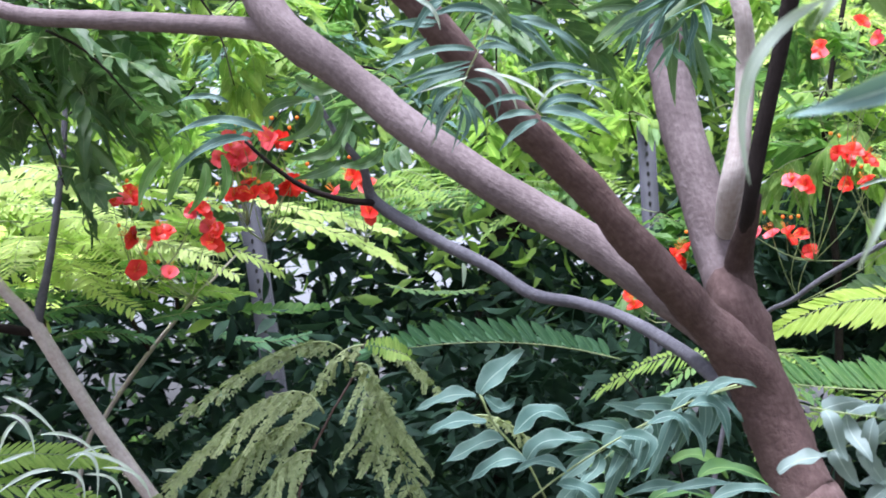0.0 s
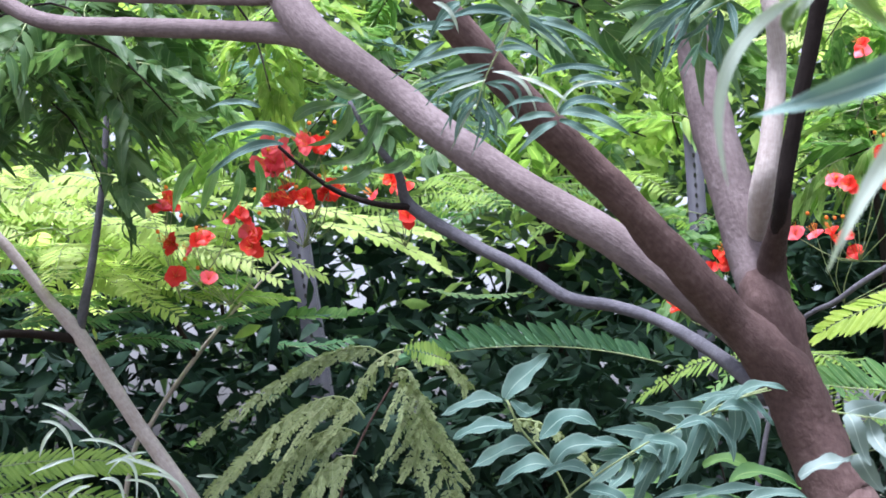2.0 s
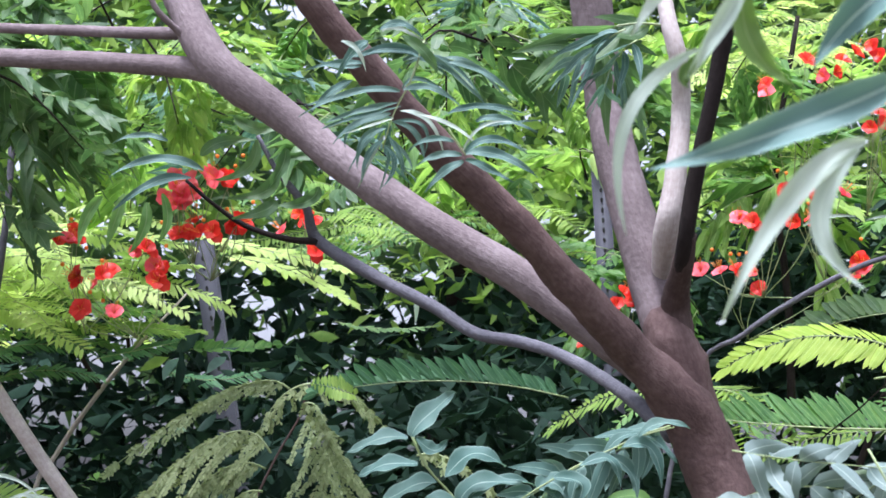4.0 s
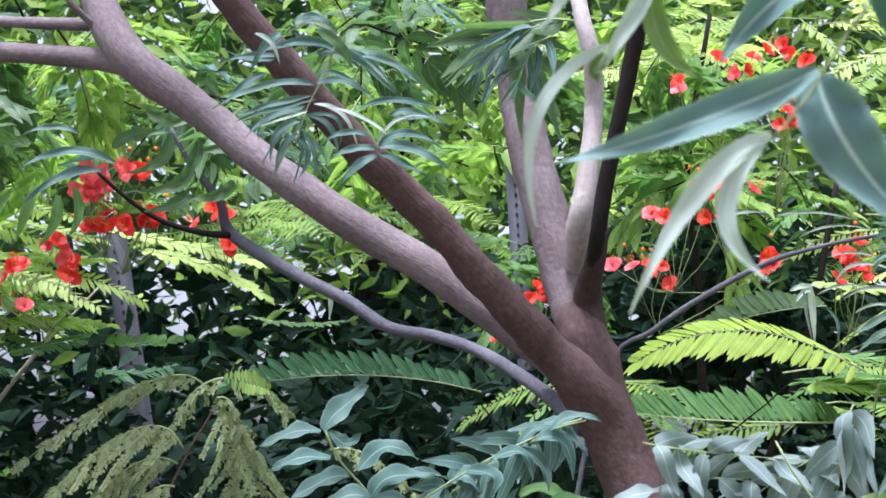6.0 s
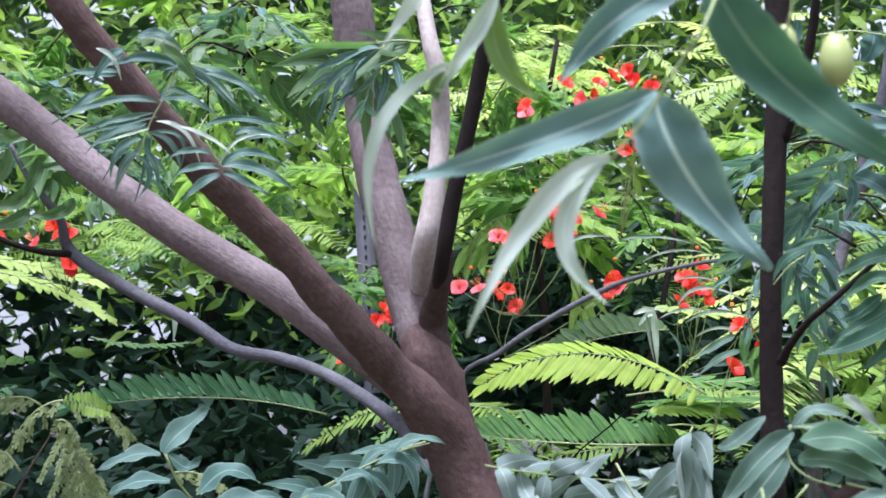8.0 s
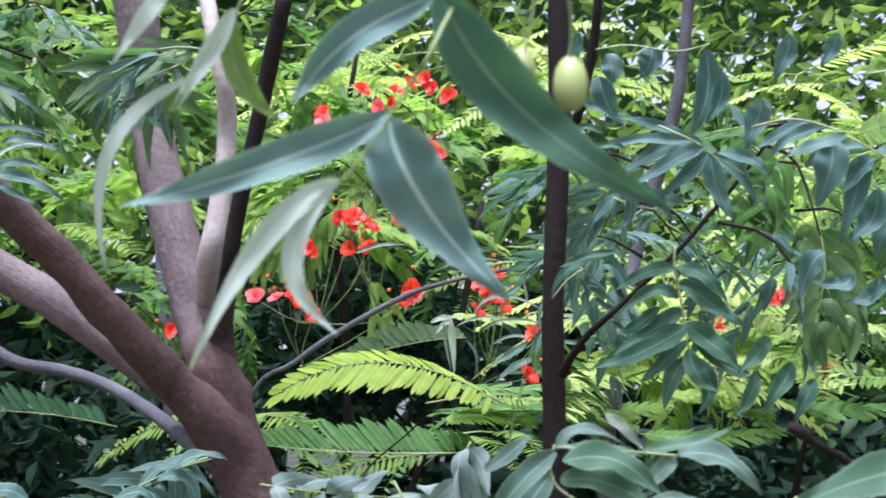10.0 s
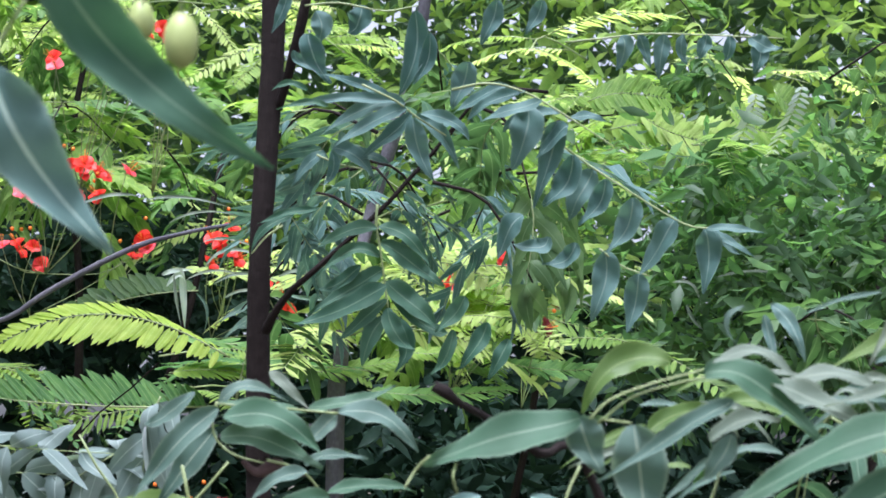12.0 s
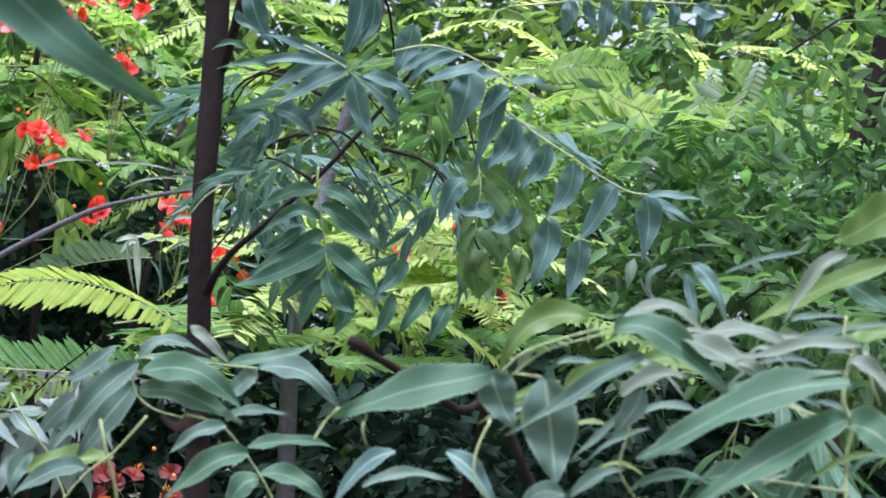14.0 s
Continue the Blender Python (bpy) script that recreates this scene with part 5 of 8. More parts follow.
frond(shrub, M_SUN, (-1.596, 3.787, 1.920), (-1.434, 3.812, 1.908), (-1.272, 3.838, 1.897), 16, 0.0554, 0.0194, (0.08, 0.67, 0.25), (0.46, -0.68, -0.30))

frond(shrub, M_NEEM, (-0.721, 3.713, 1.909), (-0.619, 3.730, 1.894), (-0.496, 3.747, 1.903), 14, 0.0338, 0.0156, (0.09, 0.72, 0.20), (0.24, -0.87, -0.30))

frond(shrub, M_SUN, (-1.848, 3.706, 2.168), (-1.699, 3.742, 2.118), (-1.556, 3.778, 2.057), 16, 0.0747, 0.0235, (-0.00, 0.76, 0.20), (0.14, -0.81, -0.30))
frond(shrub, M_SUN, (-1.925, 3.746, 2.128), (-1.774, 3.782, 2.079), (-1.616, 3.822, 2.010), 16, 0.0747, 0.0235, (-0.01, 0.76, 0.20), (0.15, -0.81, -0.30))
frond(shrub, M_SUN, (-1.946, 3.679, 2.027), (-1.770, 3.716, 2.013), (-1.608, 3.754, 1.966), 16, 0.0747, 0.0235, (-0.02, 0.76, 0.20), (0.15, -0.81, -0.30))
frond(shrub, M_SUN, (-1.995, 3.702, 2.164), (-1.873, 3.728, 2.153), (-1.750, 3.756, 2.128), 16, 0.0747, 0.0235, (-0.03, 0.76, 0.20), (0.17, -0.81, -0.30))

frond(shrub2, M_LIME, (0.209, 3.455, 2.151), (0.155, 3.455, 2.127), (0.114, 3.460, 2.076), 6, 0.0598, 0.0203, (-0.20, 0.01, -1.00), (0.50, -0.03, -0.80))
frond(shrub2, M_LIME, (0.272, 3.496, 2.186), (0.230, 3.499, 2.150), (0.206, 3.508, 2.078), 6, 0.0598, 0.0203, (-0.20, 0.01, -1.00), (0.50, -0.04, -0.80))
frond(shrub2, M_LIME, (0.327, 3.458, 2.034), (0.356, 3.468, 1.975), (0.321, 3.478, 1.893), 6, 0.0598, 0.0203, (-0.20, 0.02, -1.00), (0.50, -0.05, -0.80))





# pale leaf shape in place of a hanging dried twig
leaflet(shrub, M_UNDER, (-0.568, 3.930, 1.985), (-0.564, 3.933, 1.961), (-0.568, 3.937, 1.925), 0.0123, (0.13, -0.99, 0.10))

# pale leaf shape in place of a fluffy catkin
leaflet(fern, M_UNDER, (0.468, 3.201, 1.919), (0.474, 3.210, 1.863), (0.478, 3.219, 1.805), 0.0142, (-0.15, -0.99, 0.10))
leaflet(fern, M_UNDER, (0.435, 3.239, 1.911), (0.462, 3.240, 1.920), (0.496, 3.241, 1.923), 0.0109, (-0.15, -0.99, 0.20))
leaflet(fern, M_UNDER, (0.438, 3.185, 1.882), (0.459, 3.183, 1.904), (0.475, 3.186, 1.893), 0.0098, (-0.15, -0.99, 0.20))






frond(shrub, M_SUN, (-1.094, 3.832, 2.127), (-0.919, 3.863, 2.097), (-0.743, 3.894, 2.056), 20, 0.0602, 0.0205, (0.16, 0.65, 0.25), (-0.02, -0.82, -0.30))
frond(shrub, M_SUN, (-1.354, 3.850, 2.072), (-1.244, 3.867, 2.064), (-1.108, 3.888, 2.062), 18, 0.0602, 0.0205, (0.11, 0.66, 0.25), (0.05, -0.82, -0.30))

frond(shrub, M_FERN, (-1.598, 3.852, 1.898), (-1.419, 3.887, 1.888), (-1.268, 3.920, 1.857), 16, 0.0476, 0.0196, (0.08, 0.67, 0.25), (0.08, -0.82, -0.30))
frond(shrub, M_FERN, (-1.840, 3.853, 1.926), (-1.714, 3.880, 1.900), (-1.533, 3.916, 1.891), 16, 0.0476, 0.0196, (0.04, 0.67, 0.25), (0.13, -0.81, -0.30))


frond(fern, M_SUN, (0.967, 3.198, 1.975), (1.143, 3.145, 1.991), (1.353, 3.089, 1.955), 24, 0.0641, 0.0218, (0.48, 0.47, 0.25), (-0.07, -0.82, -0.30))
frond(fern, M_SUN, (1.025, 3.235, 1.897), (1.203, 3.181, 1.910), (1.427, 3.121, 1.871), 24, 0.0641, 0.0218, (0.48, 0.46, 0.25), (-0.08, -0.82, -0.30))


# leaves and fruit hanging close by
stem = stalk(hang, [(0.120, 0.700, 1.830), (0.125, 0.660, 1.770), (0.084, 0.561, 1.676), (0.077, 0.567, 1.664), (0.070, 0.571, 1.653), (0.064, 0.574, 1.643), (0.051, 0.580, 1.627)], 0.0008)
leaflet(stem, M_NEAR, (0.072, 0.604, 1.660), (0.027, 0.611, 1.641), (-0.026, 0.614, 1.626), 0.0154, (-0.03, -1.00, -0.02))
leaflet(stem, M_NEAR, (0.073, 0.610, 1.660), (0.084, 0.615, 1.632), (0.117, 0.617, 1.594), 0.0284, (-0.12, -0.99, 0.05))
leaflet(stem, M_UNDER, (0.054, 0.604, 1.634), (0.027, 0.610, 1.614), (0.001, 0.616, 1.567), 0.0096, (-0.03, -0.99, 0.13))
leaflet(stem, M_UNDER, (0.051, 0.603, 1.631), (0.037, 0.609, 1.604), (0.054, 0.611, 1.579), 0.0083, (-0.05, -1.00, 0.04))
leaflet(stem, M_NEAR, (0.091, 0.604, 1.707), (0.058, 0.614, 1.690), (0.037, 0.621, 1.667), 0.0157, (-0.08, -1.00, 0.01))
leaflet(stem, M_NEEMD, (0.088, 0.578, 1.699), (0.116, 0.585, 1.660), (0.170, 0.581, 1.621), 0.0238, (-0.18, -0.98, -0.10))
stem = stalk(hang, [(-0.020, 0.700, 1.760), (0.024, 0.678, 1.741), (0.019, 0.682, 1.727), (0.013, 0.686, 1.716), (-0.001, 0.692, 1.696), (-0.010, 0.695, 1.683)], 0.0007)
leaflet(stem, M_UNDER, (0.016, 0.681, 1.723), (0.005, 0.687, 1.703), (-0.010, 0.693, 1.680), 0.0086, (0.01, -1.00, 0.02))
leaflet(stem, M_UNDER, (-0.004, 0.693, 1.695), (-0.035, 0.699, 1.665), (-0.035, 0.709, 1.616), 0.0065, (0.06, -0.99, 0.08))
leaflet(stem, M_LEAFG, (0.015, 0.687, 1.724), (0.019, 0.695, 1.697), (0.037, 0.699, 1.680), 0.0115, (-0.01, -1.00, 0.04))
leaflet(stem, M_UNDER, (-0.010, 0.672, 1.730), (-0.020, 0.676, 1.717), (-0.033, 0.681, 1.698), 0.0077, (0.04, -1.00, 0.00))
leaflet(stem, M_LEAFG, (-0.005, 0.690, 1.690), (-0.010, 0.692, 1.683), (-0.008, 0.694, 1.678), 0.0062, (0.03, -1.00, 0.05))
stalk(hang, [(0.133, 0.580, 1.710), (0.136, 0.583, 1.698), (0.137, 0.586, 1.688), (0.137, 0.589, 1.678)], 0.0007)
stalk(hang, [(0.129, 0.609, 1.721), (0.129, 0.614, 1.708), (0.128, 0.617, 1.699), (0.126, 0.620, 1.689)], 0.0007)
fruit((0.1376, 0.5917, 1.6690), 0.0064, 0.0106)
fruit((0.1266, 0.6266, 1.6850), 0.0052, 0.0082)

# leaf clusters before the leaning limb
stem = stalk(neem, [(-0.237, 1.542, 1.946), (-0.251, 1.550, 1.908), (-0.268, 1.556, 1.876), (-0.279, 1.562, 1.843)], 0.0010)
leaflet(stem, M_TEAL, (-0.260, 1.540, 1.894), (-0.306, 1.533, 1.892), (-0.357, 1.529, 1.867), 0.0080, (0.17, -0.95, 0.26))
leaflet(stem, M_TEAL, (-0.265, 1.553, 1.897), (-0.300, 1.547, 1.897), (-0.358, 1.540, 1.880), 0.0056, (0.17, -0.95, 0.25))
leaflet(stem, M_TEAL, (-0.264, 1.551, 1.886), (-0.302, 1.547, 1.876), (-0.336, 1.543, 1.864), 0.0068, (0.17, -0.95, 0.26))
leaflet(stem, M_TEAL, (-0.264, 1.575, 1.888), (-0.314, 1.570, 1.874), (-0.344, 1.567, 1.863), 0.0048, (0.17, -0.95, 0.27))
leaflet(stem, M_TEAL, (-0.268, 1.538, 1.872), (-0.300, 1.535, 1.862), (-0.324, 1.536, 1.842), 0.0068, (0.17, -0.95, 0.27))
leaflet(stem, M_TEAL, (-0.271, 1.568, 1.876), (-0.309, 1.564, 1.865), (-0.317, 1.567, 1.844), 0.0048, (0.17, -0.95, 0.27))
leaflet(stem, M_TEAL, (-0.272, 1.534, 1.856), (-0.293, 1.533, 1.845), (-0.300, 1.538, 1.817), 0.0072, (0.16, -0.95, 0.28))
leaflet(stem, M_TEAL, (-0.280, 1.573, 1.864), (-0.296, 1.573, 1.853), (-0.316, 1.576, 1.821), 0.0050, (0.16, -0.95, 0.28))
leaflet(stem, M_TEAL, (-0.275, 1.538, 1.846), (-0.290, 1.540, 1.830), (-0.296, 1.544, 1.805), 0.0064, (0.16, -0.94, 0.29))
leaflet(stem, M_PALEG, (-0.280, 1.573, 1.858), (-0.288, 1.575, 1.844), (-0.306, 1.579, 1.806), 0.0045, (0.16, -0.95, 0.28))
leaflet(stem, M_TEAL, (-0.258, 1.544, 1.897), (-0.230, 1.548, 1.899), (-0.201, 1.555, 1.882), 0.0072, (0.12, -0.96, 0.25))
leaflet(stem, M_TEAL, (-0.261, 1.563, 1.903), (-0.238, 1.564, 1.911), (-0.197, 1.576, 1.880), 0.0050, (0.13, -0.96, 0.25))
leaflet(stem, M_TEAL, (-0.268, 1.557, 1.868), (-0.246, 1.563, 1.856), (-0.239, 1.570, 1.829), 0.0064, (0.13, -0.95, 0.28))
leaflet(stem, M_TEAL, (-0.273, 1.577, 1.873), (-0.242, 1.583, 1.869), (-0.242, 1.589, 1.840), 0.0045, (0.13, -0.95, 0.27))
leaflet(stem, M_TEAL, (-0.271, 1.545, 1.851), (-0.260, 1.551, 1.831), (-0.258, 1.556, 1.811), 0.0060, (0.14, -0.95, 0.29))
leaflet(stem, M_TEAL, (-0.274, 1.561, 1.854), (-0.257, 1.568, 1.837), (-0.251, 1.571, 1.824), 0.0042, (0.14, -0.95, 0.29))
leaflet(stem, M_TEAL, (-0.273, 1.537, 1.840), (-0.264, 1.542, 1.822), (-0.277, 1.545, 1.799), 0.0056, (0.14, -0.95, 0.29))
leaflet(stem, M_TEAL, (-0.278, 1.584, 1.849), (-0.277, 1.587, 1.837), (-0.287, 1.592, 1.802), 0.0039, (0.15, -0.95, 0.29))
leaflet(stem, M_TEAL, (-0.302, 1.537, 1.928), (-0.256, 1.542, 1.936), (-0.213, 1.555, 1.910), 0.0096, (0.14, -0.96, 0.23))
leaflet(stem, M_TEAL, (-0.305, 1.536, 1.928), (-0.261, 1.542, 1.935), (-0.211, 1.553, 1.918), 0.0067, (0.14, -0.96, 0.23))
leaflet(stem, M_TEAL, (-0.259, 1.545, 1.927), (-0.224, 1.551, 1.924), (-0.180, 1.565, 1.888), 0.0088, (0.12, -0.96, 0.24))
leaflet(stem, M_TEAL, (-0.258, 1.560, 1.927), (-0.217, 1.565, 1.930), (-0.180, 1.580, 1.889), 0.0062, (0.12, -0.96, 0.24))
leaflet(stem, M_TEAL, (-0.298, 1.547, 1.925), (-0.325, 1.543, 1.924), (-0.355, 1.539, 1.916), 0.0072, (0.18, -0.95, 0.24))
leaflet(stem, M_TEAL, (-0.302, 1.559, 1.925), (-0.328, 1.555, 1.925), (-0.351, 1.548, 1.932), 0.0050, (0.18, -0.95, 0.24))
leaflet(stem, M_TEAL, (-0.215, 1.559, 1.876), (-0.179, 1.561, 1.884), (-0.135, 1.567, 1.875), 0.0072, (0.09, -0.96, 0.26))
leaflet(stem, M_TEAL, (-0.217, 1.578, 1.881), (-0.187, 1.580, 1.888), (-0.149, 1.585, 1.879), 0.0050, (0.10, -0.96, 0.26))
leaflet(stem, M_TEAL, (-0.187, 1.556, 1.867), (-0.162, 1.557, 1.870), (-0.127, 1.563, 1.857), 0.0080, (0.08, -0.96, 0.27))
leaflet(stem, M_TEAL, (-0.185, 1.573, 1.867), (-0.170, 1.574, 1.869), (-0.124, 1.577, 1.873), 0.0056, (0.09, -0.96, 0.27))
leaflet(stem, M_TEAL, (-0.288, 1.515, 1.938), (-0.304, 1.515, 1.927), (-0.320, 1.520, 1.901), 0.0096, (0.17, -0.96, 0.23))
leaflet(stem, M_TEAL, (-0.295, 1.558, 1.947), (-0.315, 1.559, 1.933), (-0.323, 1.560, 1.921), 0.0067, (0.17, -0.96, 0.24))
leaflet(stem, M_TEAL, (-0.279, 1.527, 1.953), (-0.258, 1.529, 1.959), (-0.236, 1.536, 1.944), 0.0080, (0.14, -0.96, 0.22))
leaflet(stem, M_PALEG, (-0.279, 1.541, 1.955), (-0.262, 1.543, 1.958), (-0.227, 1.553, 1.939), 0.0056, (0.15, -0.96, 0.22))
leaflet(stem, M_TEAL, (-0.215, 1.551, 1.925), (-0.182, 1.556, 1.918), (-0.149, 1.566, 1.892), 0.0080, (0.10, -0.97, 0.24))
leaflet(stem, M_TEAL, (-0.221, 1.566, 1.934), (-0.192, 1.571, 1.928), (-0.160, 1.582, 1.896), 0.0056, (0.10, -0.97, 0.24))
leaflet(stem, M_TEAL, (-0.307, 1.534, 1.904), (-0.328, 1.533, 1.893), (-0.347, 1.534, 1.871), 0.0064, (0.18, -0.95, 0.26))
leaflet(stem, M_TEAL, (-0.311, 1.566, 1.914), (-0.335, 1.566, 1.897), (-0.356, 1.564, 1.887), 0.0045, (0.18, -0.95, 0.26))
leaflet(stem, M_UNDER, (-0.259, 1.536, 1.874), (-0.232, 1.541, 1.865), (-0.217, 1.551, 1.833), 0.0052, (0.13, -0.96, 0.27))
leaflet(stem, M_UNDER, (-0.239, 1.526, 1.868), (-0.204, 1.533, 1.856), (-0.177, 1.541, 1.832), 0.0043, (0.11, -0.96, 0.27))
leaflet(stem, M_UNDER, (-0.197, 1.539, 1.835), (-0.177, 1.535, 1.858), (-0.144, 1.538, 1.861), 0.0036, (0.09, -0.96, 0.27))
leaflet(stem, M_UNDER, (-0.264, 1.529, 1.865), (-0.288, 1.527, 1.857), (-0.312, 1.525, 1.849), 0.0030, (0.16, -0.95, 0.27))
leaflet(stem, M_UNDER, (-0.313, 1.505, 1.936), (-0.298, 1.510, 1.928), (-0.290, 1.517, 1.908), 0.0052, (0.17, -0.96, 0.23))
leaflet(stem, M_NEEM, (-0.255, 1.518, 1.944), (-0.233, 1.526, 1.927), (-0.222, 1.533, 1.909), 0.0122, (0.13, -0.96, 0.23))
stem = stalk(neem, [(-0.212, 1.537, 1.857), (-0.202, 1.542, 1.841), (-0.195, 1.545, 1.831)], 0.0010)
leaflet(stem, M_TEAL, (-0.191, 1.507, 1.824), (-0.159, 1.510, 1.824), (-0.124, 1.517, 1.803), 0.0113, (0.08, -0.96, 0.28))
leaflet(stem, M_TEAL, (-0.193, 1.514, 1.828), (-0.165, 1.514, 1.840), (-0.134, 1.519, 1.827), 0.0089, (0.09, -0.96, 0.28))
leaflet(stem, M_TEAL, (-0.198, 1.535, 1.829), (-0.221, 1.533, 1.829), (-0.241, 1.532, 1.818), 0.0081, (0.12, -0.95, 0.29))
leaflet(stem, M_TEAL, (-0.194, 1.513, 1.819), (-0.213, 1.513, 1.808), (-0.231, 1.515, 1.789), 0.0089, (0.12, -0.95, 0.29))
leaflet(stem, M_TEAL, (-0.193, 1.525, 1.823), (-0.172, 1.529, 1.815), (-0.148, 1.533, 1.802), 0.0081, (0.09, -0.95, 0.29))
leaflet(stem, M_TEAL, (-0.203, 1.510, 1.837), (-0.225, 1.507, 1.839), (-0.246, 1.507, 1.828), 0.0065, (0.12, -0.95, 0.28))
# curled leaves over the red blooms
leaflet(neem, M_NEEM, (-0.523, 2.173, 1.948), (-0.540, 2.175, 1.917), (-0.588, 2.165, 1.907), 0.0204, (0.23, -0.97, 0.12))
leaflet(neem, M_NEEM, (-0.525, 2.178, 1.907), (-0.540, 2.177, 1.891), (-0.582, 2.169, 1.880), 0.0204, (0.23, -0.97, 0.13))
leaflet(neem, M_NEEM, (-0.469, 2.199, 1.929), (-0.486, 2.200, 1.908), (-0.533, 2.191, 1.901), 0.0189, (0.20, -0.97, 0.12))
leaflet(neem, M_NEEM, (-0.548, 2.156, 1.986), (-0.560, 2.162, 1.948), (-0.604, 2.154, 1.931), 0.0173, (0.24, -0.97, 0.10))
leaflet(neem, M_NEEM, (-0.508, 2.160, 1.975), (-0.514, 2.164, 1.948), (-0.534, 2.166, 1.918), 0.0173, (0.22, -0.97, 0.10))
leaflet(neem, M_NEEM, (-0.621, 2.139, 1.961), (-0.591, 2.143, 1.981), (-0.544, 2.154, 1.985), 0.0173, (0.25, -0.96, 0.09))
leaflet(neem, M_NEEM, (-0.444, 2.177, 1.994), (-0.474, 2.176, 1.969), (-0.519, 2.167, 1.967), 0.0189, (0.20, -0.98, 0.09))
leaflet(neem, M_NEEM, (-0.581, 2.158, 2.022), (-0.552, 2.170, 2.005), (-0.507, 2.178, 2.015), 0.0189, (0.23, -0.97, 0.08))
leaflet(neem, M_TEAL, (-0.668, 2.329, 1.979), (-0.734, 2.307, 1.993), (-0.799, 2.293, 1.963), 0.0154, (0.28, -0.91, 0.29))
leaflet(neem, M_TEAL, (-0.685, 2.324, 1.968), (-0.741, 2.310, 1.956), (-0.796, 2.301, 1.913), 0.0154, (0.28, -0.91, 0.30))
leaflet(neem, M_TEAL, (-0.724, 2.328, 2.024), (-0.763, 2.315, 2.031), (-0.801, 2.306, 2.016), 0.0103, (0.29, -0.92, 0.28))
leaflet(neem, M_MID, (-0.815, 2.417, 1.962), (-0.829, 2.420, 1.920), (-0.842, 2.422, 1.880), 0.0185, (0.31, -0.94, 0.14))
leaflet(neem, M_MID, (-0.790, 2.446, 1.954), (-0.792, 2.452, 1.915), (-0.816, 2.451, 1.873), 0.0185, (0.29, -0.95, 0.14))
leaflet(neem, M_MID, (-0.840, 2.387, 1.952), (-0.863, 2.385, 1.919), (-0.874, 2.388, 1.874), 0.0185, (0.33, -0.94, 0.14))
leaflet(neem, M_MID, (-0.760, 2.433, 1.965), (-0.753, 2.443, 1.923), (-0.769, 2.444, 1.888), 0.0156, (0.28, -0.95, 0.14))
frond(fern, M_JADE, (-0.155, 2.955, 1.690), (-0.372, 2.936, 1.717), (-0.612, 2.961, 1.694), 30, 0.0609, 0.0132, (-0.36, -0.04, 0.93), (-0.50, 0.69, 0.52))
frond(fern, M_LIME, (-0.528, 2.896, 1.686), (-0.563, 2.889, 1.698), (-0.614, 2.939, 1.710), 12, 0.0262, 0.0091, (0.21, 0.04, 0.98), (0.43, -0.58, -0.69))
# flat fronds of the flowering shrub
frond(shrub, M_FERN, (-1.505, 3.634, 1.928), (-1.386, 3.677, 1.949), (-1.251, 3.809, 1.939), 26, 0.0432, 0.0094, (-0.07, 0.86, 0.51), (0.50, -0.70, -0.51))
frond(shrub, M_FERN, (-1.451, 3.715, 1.871), (-1.342, 3.753, 1.897), (-1.175, 3.891, 1.891), 26, 0.0437, 0.0096, (-0.05, 0.86, 0.50), (0.49, -0.71, -0.50))
frond(shrub, M_JADE, (-1.522, 3.692, 1.828), (-1.426, 3.726, 1.854), (-1.303, 3.855, 1.845), 26, 0.0437, 0.0096, (-0.07, 0.87, 0.50), (0.51, -0.70, -0.50))
frond(shrub, M_JADE, (-1.271, 3.678, 1.816), (-1.174, 3.707, 1.841), (-1.102, 3.807, 1.872), 26, 0.0427, 0.0093, (-0.02, 0.87, 0.49), (0.47, -0.73, -0.49))
frond(shrub, M_LIME, (-1.261, 3.674, 1.897), (-1.144, 3.712, 1.891), (-1.083, 3.811, 1.892), 26, 0.0427, 0.0093, (-0.02, 0.86, 0.50), (0.46, -0.73, -0.50))
frond(shrub, M_LIME, (-1.482, 3.637, 1.981), (-1.363, 3.682, 1.979), (-1.226, 3.814, 1.967), 26, 0.0432, 0.0094, (-0.06, 0.85, 0.52), (0.50, -0.70, -0.52))
frond(shrub, M_JADE, (-1.595, 3.883, 1.779), (-1.482, 3.924, 1.808), (-1.366, 4.055, 1.794), 26, 0.0459, 0.0100, (-0.07, 0.87, 0.49), (0.51, -0.71, -0.49))
frond(shrub, M_JADE, (-1.208, 4.014, 1.818), (-1.099, 4.045, 1.796), (-0.995, 4.155, 1.828), 26, 0.0459, 0.0100, (0.01, 0.88, 0.48), (0.44, -0.76, -0.48))
frond(shrub, M_FERN, (-1.786, 3.508, 1.927), (-1.643, 3.576, 1.925), (-1.511, 3.714, 1.954), 26, 0.0432, 0.0094, (-0.13, 0.85, 0.51), (0.55, -0.66, -0.51))
frond(shrub, M_FERN, (-1.785, 3.572, 1.854), (-1.639, 3.637, 1.880), (-1.528, 3.772, 1.871), 26, 0.0437, 0.0096, (-0.12, 0.86, 0.50), (0.55, -0.67, -0.50))
frond(shrub, M_JADE, (-1.695, 3.619, 1.807), (-1.592, 3.662, 1.830), (-1.503, 3.786, 1.824), 26, 0.0437, 0.0096, (-0.11, 0.86, 0.49), (0.54, -0.68, -0.49))
frond(shrub, M_LIME, (-1.774, 3.453, 1.958), (-1.656, 3.508, 1.976), (-1.539, 3.645, 1.974), 26, 0.0427, 0.0093, (-0.14, 0.84, 0.52), (0.55, -0.65, -0.52))
frond(shrub, M_FERN, (-1.329, 3.592, 1.939), (-1.233, 3.627, 1.928), (-1.146, 3.735, 1.931), 26, 0.0421, 0.0092, (-0.04, 0.86, 0.51), (0.48, -0.71, -0.51))
